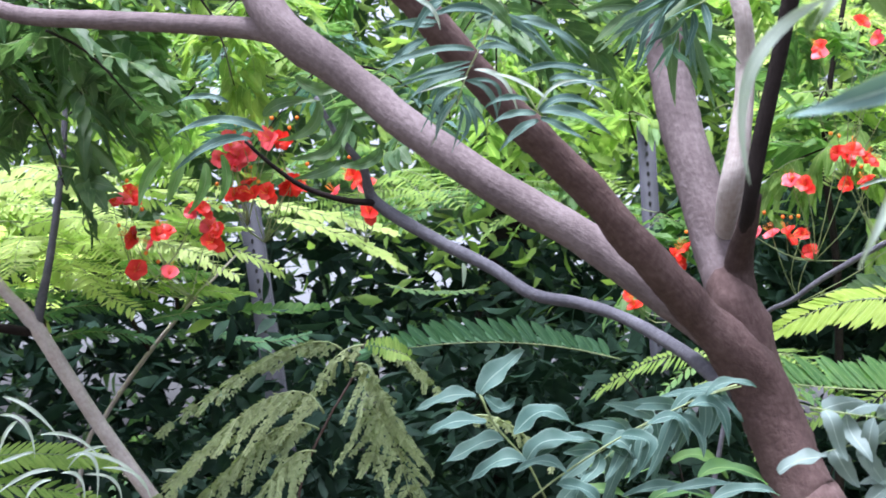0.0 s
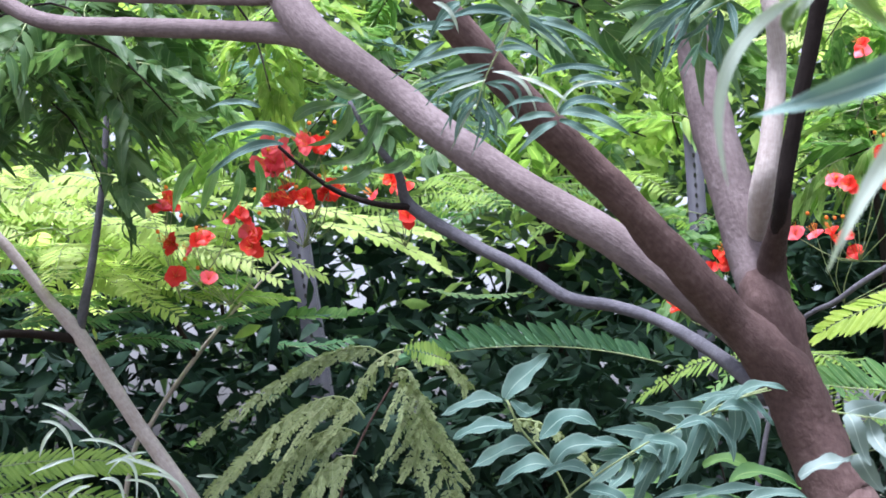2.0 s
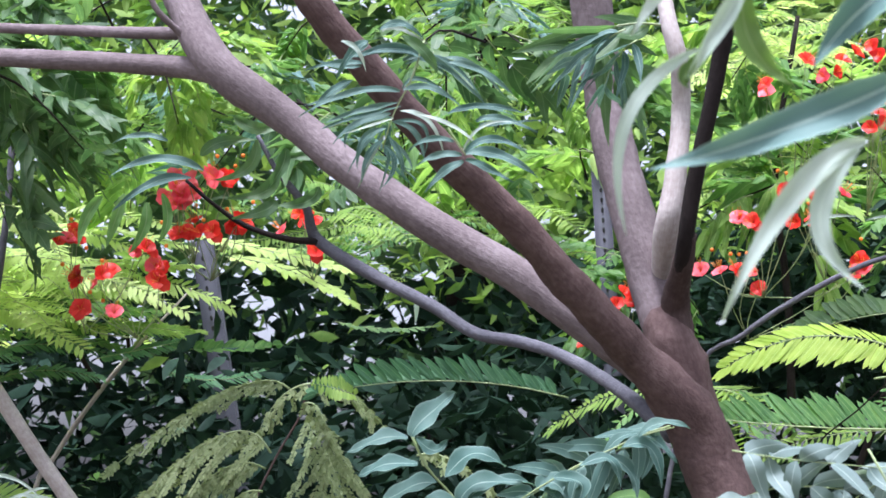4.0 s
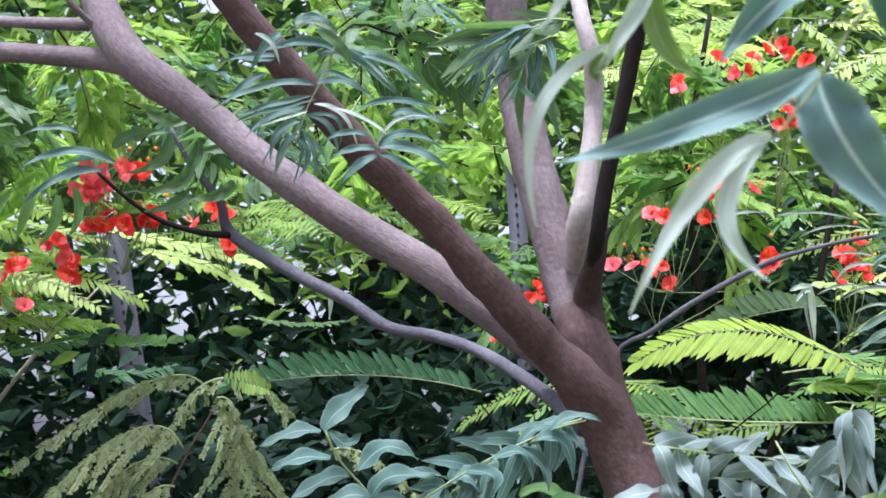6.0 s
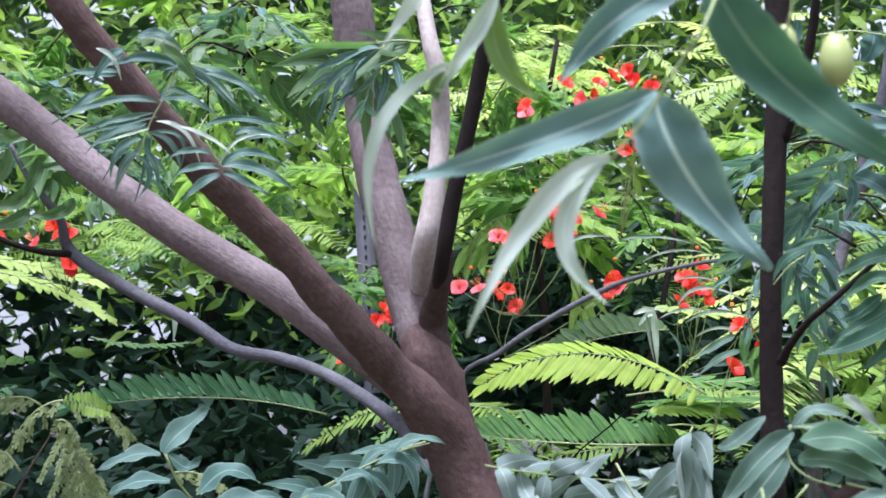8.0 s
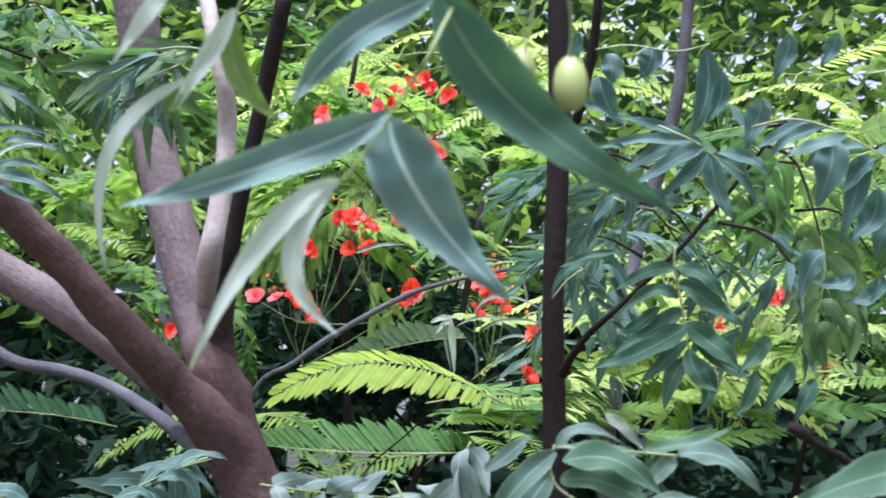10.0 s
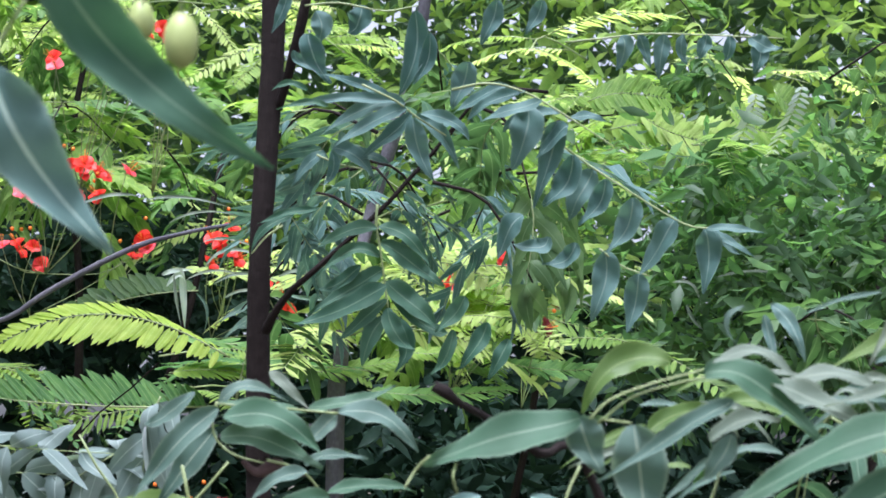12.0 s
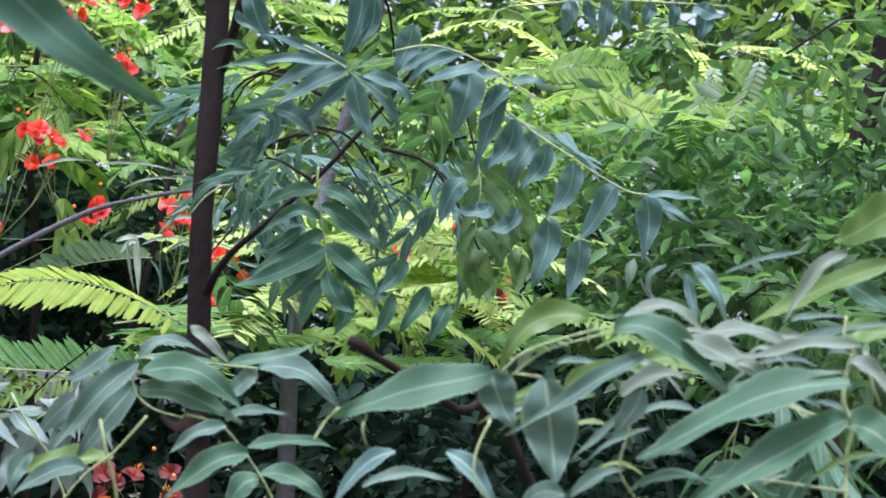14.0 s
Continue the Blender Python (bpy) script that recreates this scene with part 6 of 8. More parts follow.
frond(shrub, M_LIME, (-1.370, 3.624, 1.995), (-1.261, 3.663, 1.988), (-1.148, 3.781, 1.990), 26, 0.0427, 0.0093, (-0.04, 0.85, 0.52), (0.48, -0.71, -0.52))

# leaves of the dark-stemmed young neem
stem = stalk(young, [(0.436, 1.498, 1.768), (0.435, 1.498, 1.748), (0.440, 1.500, 1.721), (0.445, 1.507, 1.695), (0.448, 1.505, 1.671)], 0.0013)
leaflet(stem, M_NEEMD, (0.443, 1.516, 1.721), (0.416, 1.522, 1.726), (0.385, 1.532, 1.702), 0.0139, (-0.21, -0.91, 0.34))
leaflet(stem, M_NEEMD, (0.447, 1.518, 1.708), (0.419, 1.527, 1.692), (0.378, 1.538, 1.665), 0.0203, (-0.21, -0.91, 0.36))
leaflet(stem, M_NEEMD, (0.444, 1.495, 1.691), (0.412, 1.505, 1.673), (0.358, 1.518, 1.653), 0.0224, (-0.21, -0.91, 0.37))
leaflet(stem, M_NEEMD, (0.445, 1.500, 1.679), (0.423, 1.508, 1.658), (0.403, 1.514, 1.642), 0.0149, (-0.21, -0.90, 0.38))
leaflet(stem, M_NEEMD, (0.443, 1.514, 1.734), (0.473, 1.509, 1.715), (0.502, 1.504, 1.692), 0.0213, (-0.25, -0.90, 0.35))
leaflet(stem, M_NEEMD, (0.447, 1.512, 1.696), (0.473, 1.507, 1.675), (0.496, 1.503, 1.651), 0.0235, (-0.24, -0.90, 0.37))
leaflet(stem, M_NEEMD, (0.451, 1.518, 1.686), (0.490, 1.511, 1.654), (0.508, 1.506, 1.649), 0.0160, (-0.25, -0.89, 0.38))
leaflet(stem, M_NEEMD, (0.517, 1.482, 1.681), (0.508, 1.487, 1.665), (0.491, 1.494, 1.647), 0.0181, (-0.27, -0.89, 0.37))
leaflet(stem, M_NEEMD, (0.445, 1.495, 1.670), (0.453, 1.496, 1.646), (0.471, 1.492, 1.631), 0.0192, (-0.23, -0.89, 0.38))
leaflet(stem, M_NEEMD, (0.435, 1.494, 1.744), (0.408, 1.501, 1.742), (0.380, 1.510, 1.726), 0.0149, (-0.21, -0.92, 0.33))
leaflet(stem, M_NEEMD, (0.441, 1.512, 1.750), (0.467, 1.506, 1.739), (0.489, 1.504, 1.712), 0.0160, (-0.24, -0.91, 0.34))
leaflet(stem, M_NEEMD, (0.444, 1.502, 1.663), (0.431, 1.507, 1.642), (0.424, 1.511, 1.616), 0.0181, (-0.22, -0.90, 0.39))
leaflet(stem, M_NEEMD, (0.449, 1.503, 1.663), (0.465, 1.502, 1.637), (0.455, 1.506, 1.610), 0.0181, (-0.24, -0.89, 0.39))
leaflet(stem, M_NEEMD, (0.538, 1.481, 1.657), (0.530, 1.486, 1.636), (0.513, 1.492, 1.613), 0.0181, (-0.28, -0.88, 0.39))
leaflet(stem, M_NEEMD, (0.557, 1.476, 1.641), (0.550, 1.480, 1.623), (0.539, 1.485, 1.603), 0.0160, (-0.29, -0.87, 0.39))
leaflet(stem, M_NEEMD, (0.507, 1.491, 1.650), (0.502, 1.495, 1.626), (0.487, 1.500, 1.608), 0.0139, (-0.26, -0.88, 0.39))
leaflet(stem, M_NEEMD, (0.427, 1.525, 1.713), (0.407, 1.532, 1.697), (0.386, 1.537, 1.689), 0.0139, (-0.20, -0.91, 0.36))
stem = stalk(young, [(0.407, 1.438, 1.868), (0.437, 1.432, 1.853), (0.458, 1.441, 1.842), (0.486, 1.436, 1.824)], 0.0011)
leaflet(stem, M_BLUE, (0.451, 1.453, 1.855), (0.418, 1.462, 1.853), (0.378, 1.477, 1.827), 0.0177, (-0.23, -0.93, 0.27))
leaflet(stem, M_BLUE, (0.448, 1.435, 1.846), (0.419, 1.445, 1.836), (0.385, 1.458, 1.812), 0.0156, (-0.23, -0.93, 0.28))
leaflet(stem, M_BLUE, (0.457, 1.452, 1.847), (0.439, 1.461, 1.827), (0.415, 1.472, 1.807), 0.0156, (-0.24, -0.93, 0.29))
leaflet(stem, M_BLUE, (0.461, 1.451, 1.845), (0.484, 1.448, 1.827), (0.502, 1.449, 1.796), 0.0145, (-0.27, -0.92, 0.29))
leaflet(stem, M_BLUE, (0.452, 1.428, 1.837), (0.458, 1.432, 1.811), (0.472, 1.434, 1.781), 0.0208, (-0.25, -0.92, 0.29))
leaflet(stem, M_BLUE, (0.441, 1.446, 1.856), (0.395, 1.457, 1.858), (0.340, 1.470, 1.850), 0.0114, (-0.21, -0.94, 0.27))
leaflet(stem, M_BLUE, (0.436, 1.451, 1.858), (0.410, 1.454, 1.872), (0.369, 1.460, 1.881), 0.0114, (-0.22, -0.94, 0.26))
leaflet(stem, M_BLUE, (0.463, 1.440, 1.843), (0.491, 1.433, 1.837), (0.507, 1.433, 1.819), 0.0135, (-0.27, -0.92, 0.28))
stem = stalk(young, [(0.377, 1.494, 1.812), (0.397, 1.488, 1.803), (0.423, 1.483, 1.798)], 0.001)
leaflet(stem, M_BLUE, (0.389, 1.479, 1.816), (0.408, 1.476, 1.810), (0.429, 1.476, 1.787), 0.0180, (-0.22, -0.93, 0.30))
leaflet(stem, M_BLUE, (0.386, 1.474, 1.812), (0.389, 1.477, 1.796), (0.380, 1.482, 1.780), 0.0117, (-0.20, -0.93, 0.30))
leaflet(stem, M_BLUE, (0.385, 1.494, 1.815), (0.370, 1.500, 1.804), (0.355, 1.506, 1.783), 0.0117, (-0.19, -0.93, 0.30))
leaflet(stem, M_BLUE, (0.395, 1.481, 1.813), (0.421, 1.475, 1.810), (0.442, 1.472, 1.802), 0.0127, (-0.22, -0.93, 0.30))
stem = stalk(young, [(0.472, 1.369, 1.851), (0.500, 1.350, 1.854), (0.534, 1.351, 1.848), (0.560, 1.343, 1.832), (0.592, 1.338, 1.812), (0.609, 1.334, 1.800)], 0.0011)
leaflet(stem, M_BLUE, (0.523, 1.363, 1.856), (0.499, 1.373, 1.847), (0.478, 1.383, 1.833), 0.0130, (-0.27, -0.86, 0.44))
leaflet(stem, M_BLUE, (0.533, 1.349, 1.849), (0.506, 1.360, 1.840), (0.485, 1.371, 1.824), 0.0130, (-0.28, -0.85, 0.44))
leaflet(stem, M_BLUE, (0.541, 1.328, 1.836), (0.516, 1.338, 1.828), (0.491, 1.349, 1.819), 0.0130, (-0.29, -0.85, 0.44))
leaflet(stem, M_BLUE, (0.565, 1.348, 1.831), (0.537, 1.359, 1.829), (0.518, 1.368, 1.815), 0.0140, (-0.29, -0.85, 0.44))
leaflet(stem, M_BLUE, (0.567, 1.327, 1.822), (0.581, 1.322, 1.823), (0.597, 1.317, 1.818), 0.0100, (-0.33, -0.83, 0.44))
leaflet(stem, M_BLUE, (0.533, 1.342, 1.833), (0.533, 1.348, 1.809), (0.522, 1.358, 1.780), 0.0309, (-0.29, -0.84, 0.45))
leaflet(stem, M_BLUE, (0.562, 1.348, 1.823), (0.559, 1.355, 1.796), (0.547, 1.369, 1.748), 0.0230, (-0.31, -0.83, 0.46))
leaflet(stem, M_BLUE, (0.570, 1.341, 1.817), (0.561, 1.346, 1.810), (0.543, 1.357, 1.788), 0.0150, (-0.31, -0.84, 0.45))
stem = stalk(young, [(0.574, 1.382, 1.813), (0.603, 1.382, 1.793), (0.631, 1.371, 1.772), (0.664, 1.358, 1.748), (0.691, 1.347, 1.733), (0.726, 1.338, 1.734)], 0.0011)
leaflet(stem, M_BLUE, (0.589, 1.380, 1.800), (0.583, 1.387, 1.773), (0.565, 1.397, 1.755), 0.0246, (-0.31, -0.83, 0.47))
leaflet(stem, M_BLUE, (0.610, 1.386, 1.789), (0.602, 1.393, 1.769), (0.591, 1.401, 1.744), 0.0287, (-0.32, -0.82, 0.47))
leaflet(stem, M_BLUE, (0.615, 1.369, 1.777), (0.611, 1.375, 1.756), (0.595, 1.384, 1.736), 0.0205, (-0.33, -0.82, 0.48))
leaflet(stem, M_BLUE, (0.636, 1.357, 1.759), (0.633, 1.363, 1.735), (0.617, 1.373, 1.710), 0.0236, (-0.34, -0.81, 0.49))
leaflet(stem, M_BLUE, (0.677, 1.356, 1.743), (0.666, 1.365, 1.720), (0.648, 1.377, 1.691), 0.0226, (-0.35, -0.80, 0.49))
leaflet(stem, M_BLUE, (0.704, 1.356, 1.733), (0.709, 1.357, 1.711), (0.706, 1.364, 1.675), 0.0246, (-0.37, -0.78, 0.50))
leaflet(stem, M_BLUE, (0.697, 1.335, 1.730), (0.719, 1.324, 1.729), (0.742, 1.313, 1.725), 0.0092, (-0.39, -0.78, 0.49))
leaflet(stem, M_BLUE, (0.712, 1.352, 1.732), (0.727, 1.347, 1.720), (0.745, 1.339, 1.707), 0.0082, (-0.38, -0.78, 0.49))
leaflet(stem, M_BLUE, (0.717, 1.355, 1.730), (0.727, 1.353, 1.716), (0.736, 1.349, 1.710), 0.0072, (-0.38, -0.78, 0.50))
stem = stalk(young, [(0.652, 1.481, 1.731), (0.673, 1.476, 1.714), (0.694, 1.457, 1.702)], 0.001)
leaflet(stem, M_BLUE, (0.658, 1.481, 1.728), (0.659, 1.484, 1.698), (0.647, 1.493, 1.661), 0.0273, (-0.33, -0.83, 0.44))
leaflet(stem, M_BLUE, (0.692, 1.479, 1.707), (0.690, 1.483, 1.682), (0.683, 1.489, 1.650), 0.0252, (-0.35, -0.82, 0.44))
leaflet(stem, M_BLUE, (0.575, 1.482, 1.761), (0.563, 1.489, 1.745), (0.554, 1.496, 1.719), 0.0219, (-0.29, -0.86, 0.42))
leaflet(stem, M_BLUE, (0.602, 1.485, 1.741), (0.592, 1.490, 1.730), (0.569, 1.498, 1.736), 0.0197, (-0.30, -0.85, 0.42))
leaflet(stem, M_BLUE, (0.627, 1.477, 1.735), (0.618, 1.482, 1.719), (0.597, 1.491, 1.714), 0.0186, (-0.32, -0.85, 0.43))
stem = stalk(young, [(0.617, 1.470, 1.930), (0.647, 1.456, 1.932), (0.692, 1.437, 1.935), (0.747, 1.417, 1.932), (0.803, 1.380, 1.923)], 0.0011)
leaflet(stem, M_BLUE, (0.661, 1.433, 1.930), (0.664, 1.435, 1.916), (0.658, 1.443, 1.898), 0.0177, (-0.36, -0.87, 0.34))
leaflet(stem, M_BLUE, (0.699, 1.419, 1.930), (0.698, 1.425, 1.913), (0.697, 1.432, 1.889), 0.0166, (-0.38, -0.86, 0.34))
leaflet(stem, M_BLUE, (0.735, 1.403, 1.928), (0.734, 1.407, 1.916), (0.730, 1.412, 1.906), 0.0144, (-0.41, -0.85, 0.34))
leaflet(stem, M_BLUE, (0.772, 1.383, 1.923), (0.782, 1.381, 1.915), (0.799, 1.373, 1.912), 0.0188, (-0.44, -0.83, 0.34))
leaflet(stem, M_BLUE, (0.793, 1.412, 1.931), (0.797, 1.415, 1.914), (0.793, 1.421, 1.898), 0.0188, (-0.43, -0.83, 0.34))
leaflet(stem, M_BLUE, (0.687, 1.454, 1.938), (0.693, 1.455, 1.926), (0.700, 1.457, 1.907), 0.0122, (-0.37, -0.86, 0.34))
leaflet(stem, M_BLUE, (0.715, 1.411, 1.929), (0.714, 1.415, 1.914), (0.720, 1.416, 1.901), 0.0111, (-0.39, -0.85, 0.34))
leaflet(stem, M_BLUE, (0.761, 1.407, 1.930), (0.762, 1.410, 1.916), (0.758, 1.415, 1.906), 0.0122, (-0.42, -0.84, 0.34))
stem = stalk(young, [(0.368, 1.508, 1.959), (0.400, 1.501, 1.962), (0.442, 1.493, 1.955), (0.474, 1.487, 1.961)], 0.001)
leaflet(stem, M_BLUE, (0.477, 1.509, 1.962), (0.480, 1.520, 1.920), (0.466, 1.533, 1.883), 0.0244, (-0.25, -0.91, 0.34))
leaflet(stem, M_BLUE, (0.490, 1.503, 1.939), (0.489, 1.510, 1.912), (0.477, 1.519, 1.891), 0.0166, (-0.25, -0.90, 0.34))
leaflet(stem, M_BLUE, (0.423, 1.506, 1.963), (0.421, 1.511, 1.947), (0.411, 1.516, 1.937), 0.0244, (-0.22, -0.92, 0.32))
leaflet(stem, M_BLUE, (0.382, 1.522, 1.959), (0.388, 1.525, 1.943), (0.384, 1.530, 1.930), 0.0221, (-0.20, -0.92, 0.33))
leaflet(stem, M_BLUE, (0.374, 1.522, 1.936), (0.380, 1.526, 1.915), (0.398, 1.529, 1.889), 0.0244, (-0.19, -0.92, 0.34))
leaflet(stem, M_BLUE, (0.530, 1.506, 1.914), (0.526, 1.513, 1.893), (0.517, 1.521, 1.869), 0.0255, (-0.27, -0.90, 0.35))
leaflet(stem, M_BLUE, (0.366, 1.551, 1.926), (0.377, 1.552, 1.913), (0.410, 1.547, 1.906), 0.0111, (-0.19, -0.92, 0.34))
leaflet(stem, M_BLUE, (0.550, 1.476, 1.969), (0.547, 1.483, 1.949), (0.538, 1.492, 1.928), 0.0199, (-0.29, -0.90, 0.32))
leaflet(stem, M_BLUE, (0.588, 1.452, 1.965), (0.584, 1.458, 1.950), (0.575, 1.465, 1.934), 0.0166, (-0.32, -0.89, 0.32))
leaflet(stem, M_BLUE, (0.353, 1.516, 1.977), (0.349, 1.523, 1.956), (0.340, 1.531, 1.936), 0.0133, (-0.17, -0.93, 0.32))
stem = stalk(young, [(0.339, 1.461, 1.739), (0.325, 1.468, 1.729), (0.313, 1.474, 1.714)], 0.0009)
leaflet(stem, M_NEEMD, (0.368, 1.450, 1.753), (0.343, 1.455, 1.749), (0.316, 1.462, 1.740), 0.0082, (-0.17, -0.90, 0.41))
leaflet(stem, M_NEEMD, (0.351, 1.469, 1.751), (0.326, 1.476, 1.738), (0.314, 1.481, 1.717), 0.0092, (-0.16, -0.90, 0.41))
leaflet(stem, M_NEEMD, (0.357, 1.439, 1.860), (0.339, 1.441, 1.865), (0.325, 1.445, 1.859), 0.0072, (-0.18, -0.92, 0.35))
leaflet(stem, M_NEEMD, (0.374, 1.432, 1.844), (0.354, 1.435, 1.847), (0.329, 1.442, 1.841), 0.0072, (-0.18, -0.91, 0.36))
bark_part("branch", young, [(0.355, 1.633, 1.659, 0.0052), (0.359, 1.610, 1.674, 0.0044), (0.371, 1.585, 1.694, 0.0036), (0.386, 1.560, 1.709, 0.0031), (0.415, 1.539, 1.737, 0.0027), (0.447, 1.516, 1.769, 0.0025), (0.470, 1.505, 1.796, 0.0023), (0.488, 1.496, 1.817, 0.0021), (0.519, 1.467, 1.860, 0.0017), (0.529, 1.438, 1.875, 0.0012)], M_BARKD, 8)

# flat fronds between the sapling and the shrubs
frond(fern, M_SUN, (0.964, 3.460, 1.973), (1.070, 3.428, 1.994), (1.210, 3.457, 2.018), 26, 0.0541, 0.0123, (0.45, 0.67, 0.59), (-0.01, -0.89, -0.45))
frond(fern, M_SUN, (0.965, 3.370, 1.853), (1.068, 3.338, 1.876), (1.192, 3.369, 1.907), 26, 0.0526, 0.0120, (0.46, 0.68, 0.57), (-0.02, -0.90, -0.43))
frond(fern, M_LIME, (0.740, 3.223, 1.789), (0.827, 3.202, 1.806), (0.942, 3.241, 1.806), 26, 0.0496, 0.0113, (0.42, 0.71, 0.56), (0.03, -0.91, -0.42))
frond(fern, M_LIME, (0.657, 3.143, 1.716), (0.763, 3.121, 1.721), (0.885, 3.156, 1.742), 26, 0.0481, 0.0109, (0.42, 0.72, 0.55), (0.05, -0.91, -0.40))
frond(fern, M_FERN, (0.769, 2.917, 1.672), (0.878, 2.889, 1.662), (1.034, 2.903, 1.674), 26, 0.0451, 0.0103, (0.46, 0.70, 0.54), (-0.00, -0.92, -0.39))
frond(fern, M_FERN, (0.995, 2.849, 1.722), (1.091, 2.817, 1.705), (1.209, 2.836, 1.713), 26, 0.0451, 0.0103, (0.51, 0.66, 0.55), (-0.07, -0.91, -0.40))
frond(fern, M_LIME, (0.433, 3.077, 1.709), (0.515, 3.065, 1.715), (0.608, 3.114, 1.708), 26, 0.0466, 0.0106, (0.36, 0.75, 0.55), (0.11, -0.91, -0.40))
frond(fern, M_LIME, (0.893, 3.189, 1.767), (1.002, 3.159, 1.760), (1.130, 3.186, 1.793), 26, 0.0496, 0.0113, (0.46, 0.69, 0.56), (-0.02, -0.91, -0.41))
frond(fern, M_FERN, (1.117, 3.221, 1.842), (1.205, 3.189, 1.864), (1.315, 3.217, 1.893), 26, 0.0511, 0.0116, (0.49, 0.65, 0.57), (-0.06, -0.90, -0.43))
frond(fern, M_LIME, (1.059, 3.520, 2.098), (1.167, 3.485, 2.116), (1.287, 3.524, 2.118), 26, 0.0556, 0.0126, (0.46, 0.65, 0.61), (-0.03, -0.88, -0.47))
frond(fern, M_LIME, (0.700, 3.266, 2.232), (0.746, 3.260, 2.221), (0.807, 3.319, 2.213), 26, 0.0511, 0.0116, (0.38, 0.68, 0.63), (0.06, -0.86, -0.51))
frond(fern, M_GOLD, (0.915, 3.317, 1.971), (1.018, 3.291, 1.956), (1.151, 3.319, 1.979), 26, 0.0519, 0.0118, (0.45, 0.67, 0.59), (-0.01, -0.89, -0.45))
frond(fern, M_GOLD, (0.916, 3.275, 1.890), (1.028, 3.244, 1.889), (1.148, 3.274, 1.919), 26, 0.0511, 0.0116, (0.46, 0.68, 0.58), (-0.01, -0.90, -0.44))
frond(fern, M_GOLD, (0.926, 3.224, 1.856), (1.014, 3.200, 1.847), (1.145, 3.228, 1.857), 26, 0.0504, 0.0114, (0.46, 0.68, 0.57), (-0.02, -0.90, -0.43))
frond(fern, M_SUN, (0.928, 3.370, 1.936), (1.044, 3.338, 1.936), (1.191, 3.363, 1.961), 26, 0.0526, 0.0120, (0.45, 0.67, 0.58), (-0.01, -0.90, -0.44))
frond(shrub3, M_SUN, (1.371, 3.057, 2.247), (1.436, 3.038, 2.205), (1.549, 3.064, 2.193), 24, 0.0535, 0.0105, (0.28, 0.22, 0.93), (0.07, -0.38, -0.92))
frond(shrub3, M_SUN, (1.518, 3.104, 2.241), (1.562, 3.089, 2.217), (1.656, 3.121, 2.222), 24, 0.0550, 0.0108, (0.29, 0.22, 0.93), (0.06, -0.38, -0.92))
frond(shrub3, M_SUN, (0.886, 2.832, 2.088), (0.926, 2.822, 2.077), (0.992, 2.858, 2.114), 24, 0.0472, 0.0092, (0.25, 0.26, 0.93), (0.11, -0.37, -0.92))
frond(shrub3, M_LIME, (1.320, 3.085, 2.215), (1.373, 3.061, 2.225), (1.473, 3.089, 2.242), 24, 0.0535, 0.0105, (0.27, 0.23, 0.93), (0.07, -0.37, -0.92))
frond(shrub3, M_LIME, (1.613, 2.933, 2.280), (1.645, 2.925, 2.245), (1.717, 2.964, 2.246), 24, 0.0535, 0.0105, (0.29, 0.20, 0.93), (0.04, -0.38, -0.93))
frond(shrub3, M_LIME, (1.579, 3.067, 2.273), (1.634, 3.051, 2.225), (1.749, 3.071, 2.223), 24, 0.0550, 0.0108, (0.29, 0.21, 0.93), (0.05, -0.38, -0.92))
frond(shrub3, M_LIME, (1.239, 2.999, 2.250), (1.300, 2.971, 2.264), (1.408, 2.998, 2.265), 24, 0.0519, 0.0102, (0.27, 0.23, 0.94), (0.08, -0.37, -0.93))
frond(shrub3, M_FERN, (1.410, 2.957, 2.114), (1.499, 2.914, 2.121), (1.618, 2.931, 2.107), 24, 0.0519, 0.0102, (0.29, 0.22, 0.93), (0.05, -0.38, -0.92))
# pale colour stands in for light catching these two narrow fronds
frond(shrub3, M_UNDER, (1.492, 2.776, 2.236), (1.480, 2.799, 2.170), (1.463, 2.894, 2.105), 16, 0.0284, 0.0066, (-0.85, 0.43, -0.32), (0.89, -0.45, -0.11))
frond(shrub3, M_UNDER, (1.568, 2.734, 2.242), (1.550, 2.761, 2.176), (1.541, 2.853, 2.112), 14, 0.0262, 0.0066, (-0.84, 0.45, -0.32), (0.87, -0.47, -0.11))
# arching pale leaves of the low feathery shrub
leaflet(grass, M_UNDER, (-1.168, 2.612, 1.592), (-1.121, 2.632, 1.569), (-1.078, 2.650, 1.522), 0.0079, (0.33, -0.84, 0.43))
leaflet(grass, M_UNDER, (-1.163, 2.592, 1.561), (-1.124, 2.608, 1.546), (-1.108, 2.615, 1.491), 0.0072, (0.34, -0.84, 0.43))
leaflet(grass, M_UNDER, (-1.101, 2.614, 1.530), (-1.050, 2.633, 1.527), (-1.005, 2.650, 1.493), 0.0072, (0.31, -0.84, 0.44))
leaflet(grass, M_UNDER, (-1.054, 2.618, 1.492), (-1.014, 2.633, 1.493), (-1.005, 2.635, 1.426), 0.0072, (0.30, -0.84, 0.45))
leaflet(grass, M_UNDER, (-1.047, 2.654, 1.504), (-0.980, 2.677, 1.485), (-0.936, 2.691, 1.439), 0.0079, (0.29, -0.85, 0.45))
leaflet(grass, M_UNDER, (-1.008, 2.661, 1.478), (-0.955, 2.679, 1.468), (-0.928, 2.687, 1.422), 0.0060, (0.28, -0.85, 0.45))
leaflet(grass, M_UNDER, (-1.065, 2.625, 1.468), (-1.037, 2.635, 1.462), (-1.027, 2.638, 1.421), 0.0072, (0.30, -0.84, 0.45))
leaflet(grass, M_UNDER, (-1.077, 2.634, 1.473), (-1.123, 2.616, 1.463), (-1.167, 2.597, 1.427), 0.0079, (0.33, -0.83, 0.45))
